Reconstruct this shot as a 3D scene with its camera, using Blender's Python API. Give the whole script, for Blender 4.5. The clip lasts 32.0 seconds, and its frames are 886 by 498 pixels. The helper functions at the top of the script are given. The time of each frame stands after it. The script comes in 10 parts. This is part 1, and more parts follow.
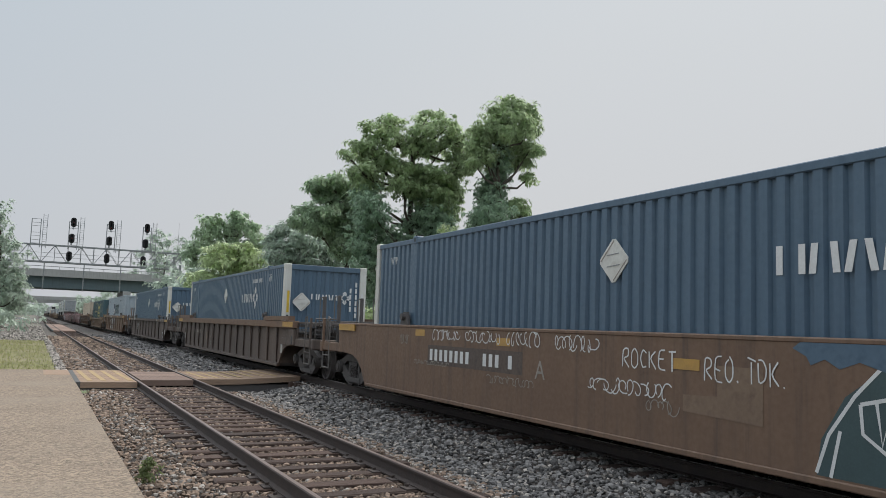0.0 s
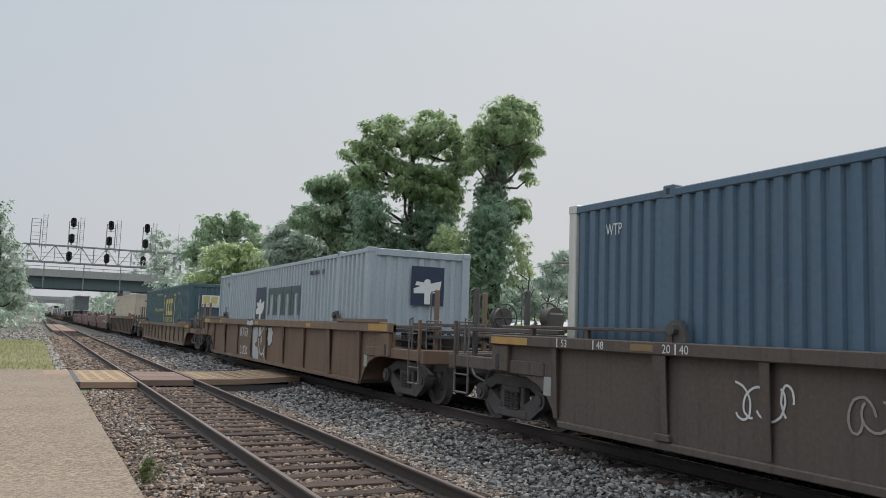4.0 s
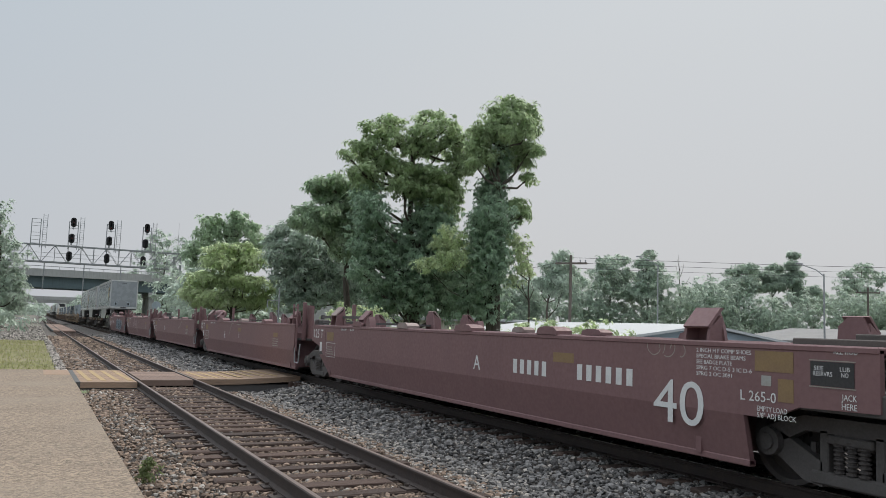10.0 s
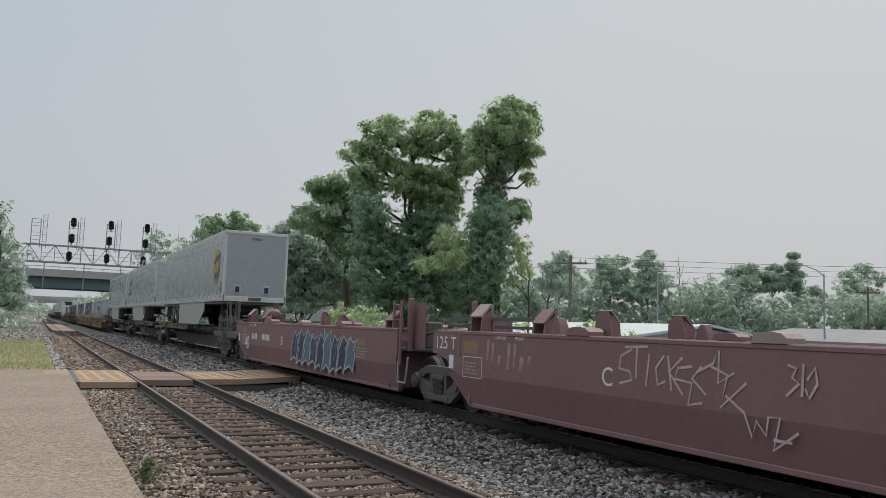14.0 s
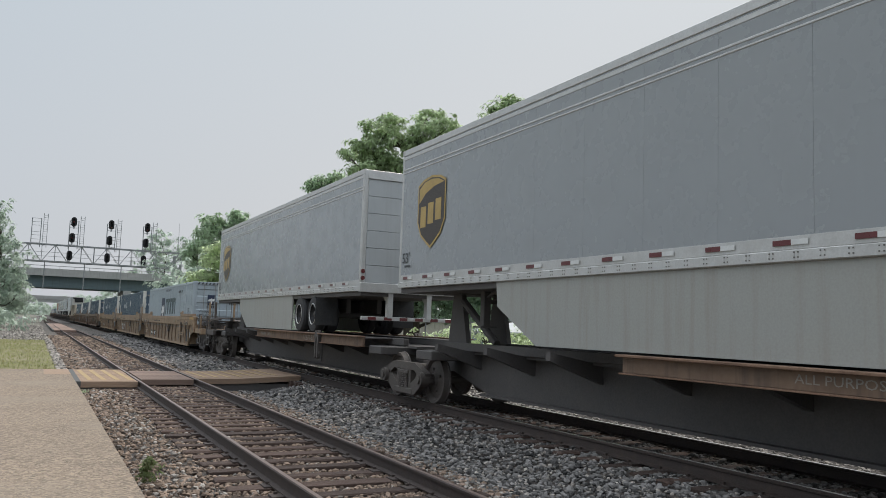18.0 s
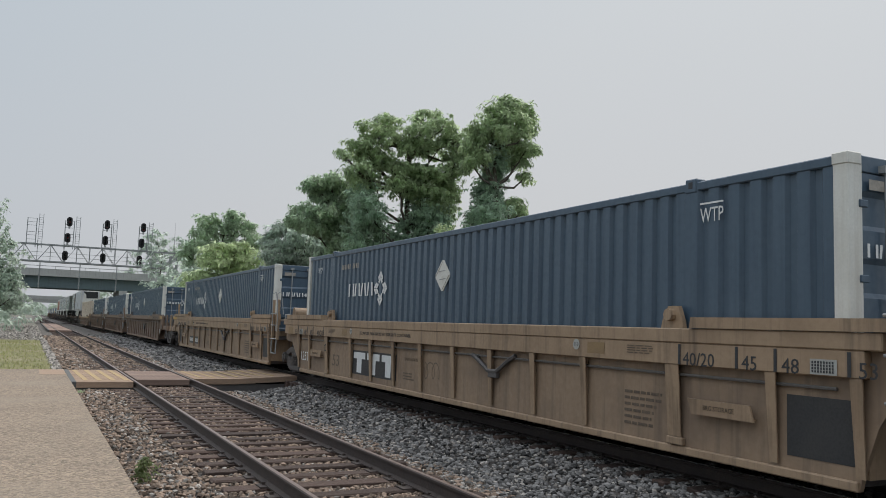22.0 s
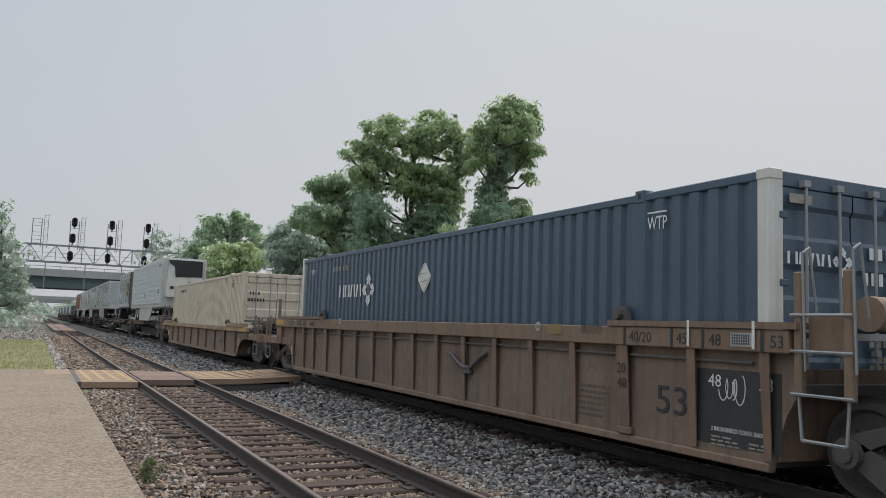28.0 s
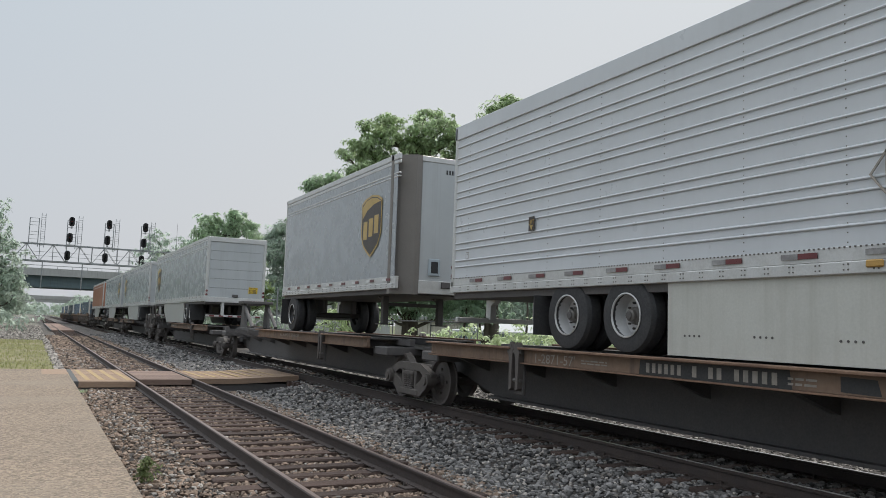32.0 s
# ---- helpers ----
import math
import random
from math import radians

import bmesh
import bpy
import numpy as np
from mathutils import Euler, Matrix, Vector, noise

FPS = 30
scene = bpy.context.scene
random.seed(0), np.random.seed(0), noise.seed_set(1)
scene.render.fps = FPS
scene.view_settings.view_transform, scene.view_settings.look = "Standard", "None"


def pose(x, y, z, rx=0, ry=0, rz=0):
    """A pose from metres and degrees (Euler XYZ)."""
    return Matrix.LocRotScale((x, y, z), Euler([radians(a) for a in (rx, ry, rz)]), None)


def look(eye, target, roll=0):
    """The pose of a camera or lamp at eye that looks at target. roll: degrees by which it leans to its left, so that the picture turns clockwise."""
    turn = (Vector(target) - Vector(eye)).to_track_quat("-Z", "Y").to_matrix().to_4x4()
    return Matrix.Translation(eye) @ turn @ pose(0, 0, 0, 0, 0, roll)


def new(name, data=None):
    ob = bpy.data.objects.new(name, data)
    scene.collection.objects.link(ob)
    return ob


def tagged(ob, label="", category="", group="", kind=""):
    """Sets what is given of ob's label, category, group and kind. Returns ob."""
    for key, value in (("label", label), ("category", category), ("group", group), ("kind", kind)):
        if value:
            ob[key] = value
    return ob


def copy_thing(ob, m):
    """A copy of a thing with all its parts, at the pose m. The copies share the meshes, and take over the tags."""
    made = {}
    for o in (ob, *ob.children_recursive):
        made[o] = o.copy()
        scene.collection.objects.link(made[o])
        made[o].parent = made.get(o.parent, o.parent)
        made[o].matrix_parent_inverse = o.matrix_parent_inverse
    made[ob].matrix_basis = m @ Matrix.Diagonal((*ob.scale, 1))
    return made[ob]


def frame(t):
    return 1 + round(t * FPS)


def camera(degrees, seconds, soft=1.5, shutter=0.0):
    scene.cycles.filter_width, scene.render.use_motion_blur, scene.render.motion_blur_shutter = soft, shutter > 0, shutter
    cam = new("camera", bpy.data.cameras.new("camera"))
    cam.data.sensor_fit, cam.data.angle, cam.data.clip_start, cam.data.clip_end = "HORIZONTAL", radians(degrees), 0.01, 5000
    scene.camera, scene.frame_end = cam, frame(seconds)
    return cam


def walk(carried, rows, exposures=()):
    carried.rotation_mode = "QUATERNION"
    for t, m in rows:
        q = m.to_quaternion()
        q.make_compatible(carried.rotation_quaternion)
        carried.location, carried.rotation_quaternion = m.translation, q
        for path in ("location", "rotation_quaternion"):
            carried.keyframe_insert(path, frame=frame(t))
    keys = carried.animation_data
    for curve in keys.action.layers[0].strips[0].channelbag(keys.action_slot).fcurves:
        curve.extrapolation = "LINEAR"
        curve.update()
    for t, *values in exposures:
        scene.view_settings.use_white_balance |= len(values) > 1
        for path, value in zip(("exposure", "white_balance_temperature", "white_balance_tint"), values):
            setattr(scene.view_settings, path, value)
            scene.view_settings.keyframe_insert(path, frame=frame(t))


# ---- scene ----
# World: x to the right of the tracks' direction, y along the tracks away from the camera, z up from the near rail's top.
EYE = Vector((0.0, 0.0, 1.618))
YAW, PITCH, ROLL = 26.551, 5.54, 1.994
X_NEAR, X_FAR, Z_FAR = 3.254, 7.895, 0.129
SPEED = 13.55

cam = camera(57.38, 32.0, soft=0.55)


def aim(dx, dy=0.0):
    """The camera's pose, turned by a few hundredths of a degree to follow the slight sway of the hand."""
    yaw, pitch = radians(YAW - dx * 0.04), radians(PITCH + dy * 0.04)
    way = Vector((math.sin(yaw) * math.cos(pitch), math.cos(yaw) * math.cos(pitch), math.sin(pitch)))
    return look(EYE, EYE + way * 10, ROLL)


SWAY = ((0, 0, 0), (6, 0, 0), (14.5, 0, 0), (16.5, 0.5, -1), (20, 0, -1), (20.5, -2, -1), (21, -3, -1), (21.5, -5, -0.5), (22, -6, -0.5),
        (22.5, -5, -0.5), (23, -2.7, 0), (23.5, -4, 0), (24, -6.5, -0.5), (25.5, -6.5, -0.5), (27.5, 1, -1), (28.5, 1.5, 0), (30, 0.3, -1),
        (31, -1.3, -1), (32, -2.7, -1))
walk(cam, [(t, aim(dx, dy)) for t, dx, dy in SWAY], ((0, 0.05), (8, 0.05), (10, 0.0), (11, -0.08), (14, -0.08), (16.5, 0.13), (18, 0.1), (20, 0.09), (21, -0.02), (25, -0.02), (28, 0.0), (31, -0.03), (32, 0.13)))

# ---- light: a smoky, white summer sky with the sun veiled behind it ----
SUN_ELEVATION, SUN_AZIMUTH = radians(56), radians(62)
sky_world = bpy.data.worlds.new("sky")
scene.world = sky_world
sky_world.use_nodes = True
wn, wl = sky_world.node_tree.nodes, sky_world.node_tree.links
wn.clear()
w_out = wn.new("ShaderNodeOutputWorld")
w_bg = wn.new("ShaderNodeBackground")
w_sky = wn.new("ShaderNodeTexSky")
w_sky.sky_type, w_sky.sun_disc = "NISHITA", False
w_sky.sun_elevation, w_sky.sun_rotation = SUN_ELEVATION, SUN_AZIMUTH
w_sky.air_density, w_sky.dust_density, w_sky.ozone_density = 1.0, 6.0, 1.0
w_dim = wn.new("ShaderNodeVectorMath")
w_dim.operation = "SCALE"
w_dim.inputs["Scale"].default_value = 0.055
w_co = wn.new("ShaderNodeTexCoord")
w_sep = wn.new("ShaderNodeSeparateXYZ")
w_ramp = wn.new("ShaderNodeValToRGB")
w_ramp.color_ramp.elements[0].position, w_ramp.color_ramp.elements[0].color = 0.0, (0.645, 0.65, 0.672, 1)
w_ramp.color_ramp.elements[1].position, w_ramp.color_ramp.elements[1].color = 1.0, (2.32, 2.28, 2.28, 1)
w_mid = w_ramp.color_ramp.elements.new(0.33)
w_mid.color = (0.655, 0.685, 0.71, 1)
w_high = w_ramp.color_ramp.elements.new(0.58)
w_high.color = (1.47, 1.45, 1.46, 1)
w_edge = w_ramp.color_ramp.elements.new(0.43)
w_edge.color = (0.66, 0.70, 0.73, 1)
w_mix = wn.new("ShaderNodeMix")
w_mix.data_type = "RGBA"
w_mix.inputs["Factor"].default_value = 0.86
wl.new(w_co.outputs["Generated"], w_sep.inputs[0])
wl.new(w_sep.outputs["Z"], w_ramp.inputs[0])
wl.new(w_sky.outputs[0], w_dim.inputs[0])
wl.new(w_dim.outputs[0], w_mix.inputs["A"])
wl.new(w_ramp.outputs[0], w_mix.inputs["B"])
w_side = wn.new("ShaderNodeVectorMath")
w_side.operation = "DOT_PRODUCT"
w_side.inputs[1].default_value = (math.sin(SUN_AZIMUTH), math.cos(SUN_AZIMUTH), -0.35)
w_fade = wn.new("ShaderNodeMapRange")
for w_i, w_x in enumerate((0.0, 0.72, 1.0, 0.0)):
    w_fade.inputs[w_i + 1].default_value = w_x
w_blue = wn.new("ShaderNodeMix")
w_blue.data_type, w_blue.blend_type = "RGBA", "MULTIPLY"
w_blue.inputs["B"].default_value = (0.81, 0.885, 0.955, 1)
wl.new(w_co.outputs["Generated"], w_side.inputs[0])
wl.new(w_side.outputs["Value"], w_fade.inputs[0])
wl.new(w_fade.outputs[0], w_blue.inputs["Factor"])
wl.new(w_mix.outputs["Result"], w_blue.inputs["A"])
wl.new(w_blue.outputs["Result"], w_bg.inputs["Color"])
wl.new(w_bg.outputs[0], w_out.inputs[0])
w_bg.inputs["Strength"].default_value = 1.0

sun = new("sun", bpy.data.lights.new("sun", "SUN"))
sun.data.energy, sun.data.angle, sun.data.color = 1.3, radians(16), (1.0, 0.91, 0.78)
sun.matrix_world = look((0, 0, 0), (-math.sin(SUN_AZIMUTH) * math.cos(SUN_ELEVATION), -math.cos(SUN_AZIMUTH) * math.cos(SUN_ELEVATION), -math.sin(SUN_ELEVATION)))


# ---- materials ----
def material(name, col, rough=0.6, metal=0.0, second=None, amount=0.5, scale=3.0, fine=40.0, bump=0.15, stretch=(1, 1, 1), streak=None, streak_amount=0.0, rnd=0.0,
             spec=0.5, dist=0.01, island=0.0, grain=0.35):
    """Paint, metal, wood or stone: a base colour, broken up by patches of a second one, by fine grain, by drips that run down, and piece by piece."""
    m = bpy.data.materials.new(name)
    m.use_nodes = True
    n, l = m.node_tree.nodes, m.node_tree.links
    b = n["Principled BSDF"]
    b.inputs["Roughness"].default_value, b.inputs["Metallic"].default_value = rough, metal
    b.inputs["Specular IOR Level"].default_value = spec
    tc = n.new("ShaderNodeTexCoord")
    mp = n.new("ShaderNodeMapping")
    mp.inputs["Scale"].default_value = stretch
    l.new(tc.outputs["Object"], mp.inputs[0])

    def noise_of(sc, detail, vec):
        k = n.new("ShaderNodeTexNoise")
        k.inputs["Scale"].default_value, k.inputs["Detail"].default_value, k.inputs["Roughness"].default_value = sc, detail, 0.62
        l.new(vec, k.inputs["Vector"])
        return k.outputs[0]

    def span(value, lo, hi, out0, out1):
        k = n.new("ShaderNodeMapRange")
        for i, x in enumerate((lo, hi, out0, out1)):
            k.inputs[i + 1].default_value = x
        l.new(value, k.inputs[0])
        return k.outputs[0]

    def mix(fac, a, c, how="MIX"):
        k = n.new("ShaderNodeMix")
        k.data_type, k.blend_type = "RGBA", how
        for key, x in (("Factor", fac), ("A", a), ("B", c)):
            s = k.inputs[key] if key == "Factor" else [q for q in k.inputs if q.name == key and q.type == "RGBA"][0]
            if isinstance(x, (int, float)):
                s.default_value = x
            elif isinstance(x, tuple):
                s.default_value = (*x, 1)
            else:
                l.new(x, s)
        return [q for q in k.outputs if q.type == "RGBA"][0]

    second = second or tuple(c * 0.6 for c in col)
    big = noise_of(scale, 6, mp.outputs[0])
    small = noise_of(fine, 4, mp.outputs[0])
    c = mix(span(big, 0.42, 0.68, 0.0, amount), col, second)
    c = mix(span(small, 0.3, 0.7, 0.0, grain), c, tuple(x * 0.72 for x in col))
    if streak:
        dr = n.new("ShaderNodeMapping")
        dr.inputs["Scale"].default_value = (7, 7, 0.35)
        l.new(tc.outputs["Object"], dr.inputs[0])
        c = mix(span(noise_of(1.0, 5, dr.outputs[0]), 0.5, 0.75, 0.0, streak_amount), c, streak)
    if rnd or island:
        if island:
            src = n.new("ShaderNodeNewGeometry").outputs["Random Per Island"]
        else:
            src = n.new("ShaderNodeObjectInfo").outputs["Random"]
        k = n.new("ShaderNodeHueSaturation")
        l.new(span(src, 0, 1, 1 - (rnd or island), 1 + (rnd or island)), k.inputs["Value"])
        l.new(c, k.inputs["Color"])
        c = k.outputs[0]
    l.new(c, b.inputs["Base Color"])
    l.new(span(small, 0.3, 0.7, max(rough - 0.12, 0.05), min(rough + 0.12, 1)), b.inputs["Roughness"])
    if bump:
        k = n.new("ShaderNodeBump")
        k.inputs["Strength"].default_value, k.inputs["Distance"].default_value = bump, dist
        l.new(small, k.inputs["Height"])
        l.new(k.outputs[0], b.inputs["Normal"])
    return m


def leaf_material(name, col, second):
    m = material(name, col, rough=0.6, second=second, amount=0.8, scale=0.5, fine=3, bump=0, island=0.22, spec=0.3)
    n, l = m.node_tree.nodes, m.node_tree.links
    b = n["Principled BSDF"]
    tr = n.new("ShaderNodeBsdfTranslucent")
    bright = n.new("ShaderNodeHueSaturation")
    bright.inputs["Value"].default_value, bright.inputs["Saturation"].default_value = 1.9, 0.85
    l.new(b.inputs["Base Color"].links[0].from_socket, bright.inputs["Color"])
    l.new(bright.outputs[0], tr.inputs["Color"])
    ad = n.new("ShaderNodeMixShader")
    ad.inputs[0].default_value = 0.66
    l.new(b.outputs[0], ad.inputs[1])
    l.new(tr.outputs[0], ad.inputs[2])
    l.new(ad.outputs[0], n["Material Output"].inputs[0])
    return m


RUST = (0.13, 0.06, 0.035)
GRIME = (0.05, 0.043, 0.038)
paint_umax = material("faded blue paint", (0.075, 0.126, 0.182), 0.42, second=(0.096, 0.146, 0.196), scale=1.2, streak=(0.035, 0.07, 0.112), streak_amount=0.5, bump=0.03, fine=14)
paint_navy = material("navy paint", (0.054, 0.088, 0.127), 0.4, second=(0.072, 0.108, 0.146), scale=1.2, streak=(0.02, 0.04, 0.068), streak_amount=0.5, bump=0.03, fine=14)
paint_teal = material("dark teal paint", (0.055, 0.105, 0.122), 0.45, second=(0.072, 0.125, 0.14), scale=1.0, streak=(0.022, 0.05, 0.06), streak_amount=0.5, bump=0.03, fine=14)
paint_pale = material("pale blue-grey paint", (0.36, 0.415, 0.452), 0.45, second=(0.30, 0.35, 0.385), scale=1.0, streak=(0.20, 0.22, 0.23), streak_amount=0.55, bump=0.03, fine=14)
paint_cream = material("cream paint", (0.58, 0.505, 0.405), 0.5, second=(0.49, 0.415, 0.325), scale=1.0, streak=(0.27, 0.19, 0.12), streak_amount=0.6, bump=0.03, fine=14)
# For the outermost ridge faces, a paler cream than the recesses.
paint_cream_ridge = material("paler cream ridges", (0.66, 0.60, 0.50), 0.5, second=(0.58, 0.51, 0.41), scale=1.5, streak=(0.42, 0.33, 0.23), streak_amount=0.4, bump=0.03, fine=14)
graffiti_silver = material("streaky silver spray paint", (0.52, 0.54, 0.55), 0.45, 0.1, second=(0.3, 0.31, 0.32), amount=0.7, scale=2.5, stretch=(1, 0.5, 5), bump=0.02)
paint_white = material("off-white paint", (0.62, 0.62, 0.58), 0.5, second=(0.5, 0.48, 0.42), scale=2.0, streak=(0.25, 0.2, 0.15), streak_amount=0.35, bump=0.03)
mark_white = material("white lettering", (0.66, 0.67, 0.66), 0.55, second=(0.5, 0.5, 0.5), scale=6, bump=0.02)
reflector_faded = material("faded ochre reflector", (0.24, 0.16, 0.075), 0.6, second=(0.19, 0.115, 0.075), scale=5, bump=0.02)
stripe_mat = material("worn yellow stripe", (0.41, 0.29, 0.13), 0.8, second=(0.28, 0.20, 0.135), scale=6, amount=0.9, bump=0.1)
mark_dim = material("worn white lettering", (0.32, 0.29, 0.25), 0.6, second=(0.2, 0.19, 0.17), scale=9, amount=0.9, bump=0.02)
mark_dark = material("dark lettering", (0.03, 0.032, 0.036), 0.6, bump=0.02)
mark_navy = material("navy emblem", (0.02, 0.032, 0.07), 0.5, bump=0.02)
mark_green = material("grey-green lettering", (0.05, 0.085, 0.09), 0.5, bump=0.02)
mark_yellow = material("yellow emblem", (0.55, 0.47, 0.16), 0.55, second=(0.42, 0.36, 0.14), scale=4, bump=0.02)
mark_gold = material("gold emblem", (0.46, 0.31, 0.085), 0.4, bump=0.02)
mark_stencil = material("faded dark stencil", (0.095, 0.07, 0.05), 0.6, second=(0.15, 0.11, 0.075), scale=9, amount=0.9, bump=0.02)
mark_brown = material("brown emblem", (0.035, 0.022, 0.013), 0.4, bump=0.02)
reflector = material("yellow reflector", (0.46, 0.27, 0.07), 0.5, second=(0.26, 0.165, 0.075), scale=6, bump=0.02)
tag_mat = material("thin pale spray paint", (0.46, 0.38, 0.37), 0.6, second=(0.32, 0.22, 0.215), scale=6, amount=0.8, bump=0.02)
smudge_mat = material("washed-out paint smudge", (0.33, 0.24, 0.24), 0.65, second=(0.21, 0.12, 0.115), scale=4, amount=0.9, bump=0.02)
tape_grey = material("worn white reflective tape", (0.2, 0.19, 0.19), 0.4, second=(0.36, 0.36, 0.35), scale=9, amount=0.9, bump=0.02)
tape_red = material("red reflective tape", (0.13, 0.028, 0.03), 0.35, bump=0.02)
paint_brown = material("brown paint", (0.155, 0.095, 0.062), 0.62, second=(0.20, 0.125, 0.08), scale=1.3, streak=(0.07, 0.05, 0.04), streak_amount=0.75, fine=18, bump=0.1)
paint_soot = material("sooty brown paint", (0.098, 0.075, 0.063), 0.68, second=(0.125, 0.092, 0.072), scale=1.2, streak=(0.038, 0.034, 0.032), streak_amount=0.7, fine=18, bump=0.1)
paint_tan = material("tan paint", (0.325, 0.228, 0.145), 0.62, second=(0.215, 0.145, 0.09), scale=1.6, amount=0.8, streak=(0.085, 0.06, 0.042), streak_amount=0.75, fine=18, bump=0.1)
paint_ochre = material("dusty ochre paint", (0.21, 0.138, 0.094), 0.65, second=(0.14, 0.09, 0.062), scale=1.6, amount=0.8, streak=(0.07, 0.055, 0.045), streak_amount=0.75, fine=18, bump=0.1)
paint_tan_grimy = material("grimy tan side sheets", (0.27, 0.19, 0.125), 0.68, second=(0.15, 0.105, 0.075), amount=0.85, scale=0.9, streak=(0.075, 0.055, 0.043), streak_amount=0.6, fine=12, bump=0.1)
paint_brown_grimy = material("grimy brown side sheets", (0.19, 0.134, 0.097), 0.7, second=(0.105, 0.075, 0.058), amount=0.85, scale=0.9, streak=(0.06, 0.046, 0.038), streak_amount=0.6, fine=12, bump=0.1)
door_grey = material("pale grey roller door", (0.40, 0.42, 0.43), 0.45, second=(0.33, 0.35, 0.36), scale=0.8, streak=(0.28, 0.28, 0.28), streak_amount=0.4, grain=0.08, bump=0.02, fine=3)
paint_orange = material("rusty orange-brown paint", (0.20, 0.138, 0.094), 0.65, second=(0.145, 0.095, 0.064), scale=1.1, streak=(0.09, 0.055, 0.04), streak_amount=0.7, fine=18, bump=0.1)
paint_red = material("oxide red paint", (0.19, 0.104, 0.105), 0.6, second=(0.155, 0.086, 0.087), scale=0.8, streak=(0.21, 0.125, 0.115), streak_amount=0.3, fine=18, bump=0.08)
paint_trailer = material("grey trailer panels", (0.285, 0.302, 0.314), 0.27, second=(0.26, 0.277, 0.29), scale=0.5, amount=0.3, streak=(0.34, 0.37, 0.385), streak_amount=0.1, grain=0.08, bump=0.02, fine=2.2)
paint_reefer = material("white ribbed aluminium", (0.53, 0.55, 0.57), 0.38, second=(0.46, 0.48, 0.50), scale=0.9, streak=(0.44, 0.45, 0.46), streak_amount=0.2, grain=0.08, bump=0.02, fine=2.2)
paint_rusty = material("orange trailer paint", (0.30, 0.12, 0.06), 0.6, scale=1.2, bump=0.03)
post_brown = material("dull grey-brown post paint", (0.175, 0.16, 0.145), 0.55, second=(0.14, 0.13, 0.12), scale=2, bump=0.03)
alu = material("bright aluminium rail", (0.55, 0.55, 0.54), 0.4, 0.35, second=(0.40, 0.39, 0.37), scale=5, bump=0.04)
skirt_pale = material("dusty pale skirt panel", (0.50, 0.50, 0.46), 0.45, second=(0.40, 0.40, 0.36), scale=1.2, amount=0.6, streak=(0.33, 0.31, 0.27), streak_amount=0.4, bump=0.04)
skirt_mat = material("dirty white skirt", (0.34, 0.345, 0.325), 0.55, second=(0.33, 0.33, 0.30), scale=1.5, streak=(0.25, 0.22, 0.18), streak_amount=0.5, bump=0.03)
black_steel = material("black greasy steel", (0.085, 0.079, 0.077), 0.7, second=(0.11, 0.098, 0.09), scale=4, bump=0.2)
truck_steel = material("grimy cast steel", (0.105, 0.097, 0.093), 0.8, second=(0.075, 0.068, 0.064), spec=0.3, scale=5, bump=0.3)
wheel_steel = material("rolled wheel steel", (0.092, 0.083, 0.079), 0.7, 0.1, second=(0.07, 0.061, 0.057), spec=0.3, scale=6, bump=0.15)
tread_steel = material("polished steel", (0.42, 0.41, 0.40), 0.25, 0.9, bump=0.02)
rail_side = material("rusty rail steel", (0.042, 0.031, 0.027), 0.75, second=(0.068, 0.045, 0.034), scale=6, bump=0.25, fine=60)
rail_top = material("worn rail head", (0.19, 0.142, 0.122), 0.42, 0.5, second=(0.25, 0.19, 0.16), scale=3, bump=0.03, stretch=(8, 0.6, 1))
rubber = material("tyre rubber", (0.035, 0.035, 0.037), 0.8, second=(0.06, 0.058, 0.056), scale=6, bump=0.2)
rim_mat = material("steel wheel disc", (0.075, 0.075, 0.078), 0.5, 0.5, bump=0.05)
rim_white = material("white steel wheel disc", (0.5, 0.5, 0.5), 0.5, bump=0.05)
wood_tie = material("creosoted timber", (0.062, 0.038, 0.029), 0.85, second=(0.105, 0.068, 0.052), scale=3, fine=30, bump=0.7, stretch=(0.6, 6, 6), rnd=0.35, dist=0.02)
board_mat = material("crossing boards", (0.24, 0.165, 0.13), 0.85, second=(0.18, 0.125, 0.10), scale=3, fine=25, bump=0.5, stretch=(0.7, 6, 6), rnd=0.22, dist=0.015)
board_yellow = material("worn yellow boards", (0.32, 0.218, 0.148), 0.85, second=(0.24, 0.175, 0.13), scale=4, amount=0.9, fine=25, bump=0.5, stretch=(1, 5, 5), rnd=0.15, dist=0.015)
concrete = material("weathered concrete", (0.36, 0.36, 0.345), 0.85, second=(0.27, 0.27, 0.26), scale=0.5, streak=(0.2, 0.2, 0.19), streak_amount=0.5, bump=0.2, fine=12)
girder = material("bridge girder paint", (0.095, 0.135, 0.145), 0.6, second=(0.12, 0.155, 0.16), scale=0.6, streak=(0.06, 0.07, 0.07), streak_amount=0.5, bump=0.05)
galv = material("galvanised steel", (0.30, 0.31, 0.315), 0.5, 0.3, second=(0.22, 0.23, 0.23), scale=3, bump=0.05)
rail_rust = material("rust-worn tan steel", (0.21, 0.125, 0.08), 0.7, second=(0.11, 0.06, 0.04), scale=2.5, amount=0.9, bump=0.15)
spine_steel = material("rust-dusted black steel", (0.098, 0.084, 0.076), 0.7, second=(0.06, 0.053, 0.049), scale=3, bump=0.15)
cast_grey = material("weathered grey cast steel", (0.095, 0.082, 0.073), 0.75, second=(0.055, 0.048, 0.043), scale=4, bump=0.2)
rail_polished = material("polished running rail", (0.50, 0.49, 0.48), 0.3, 0.85, second=(0.36, 0.34, 0.33), scale=3, bump=0.02, stretch=(8, 0.6, 1))
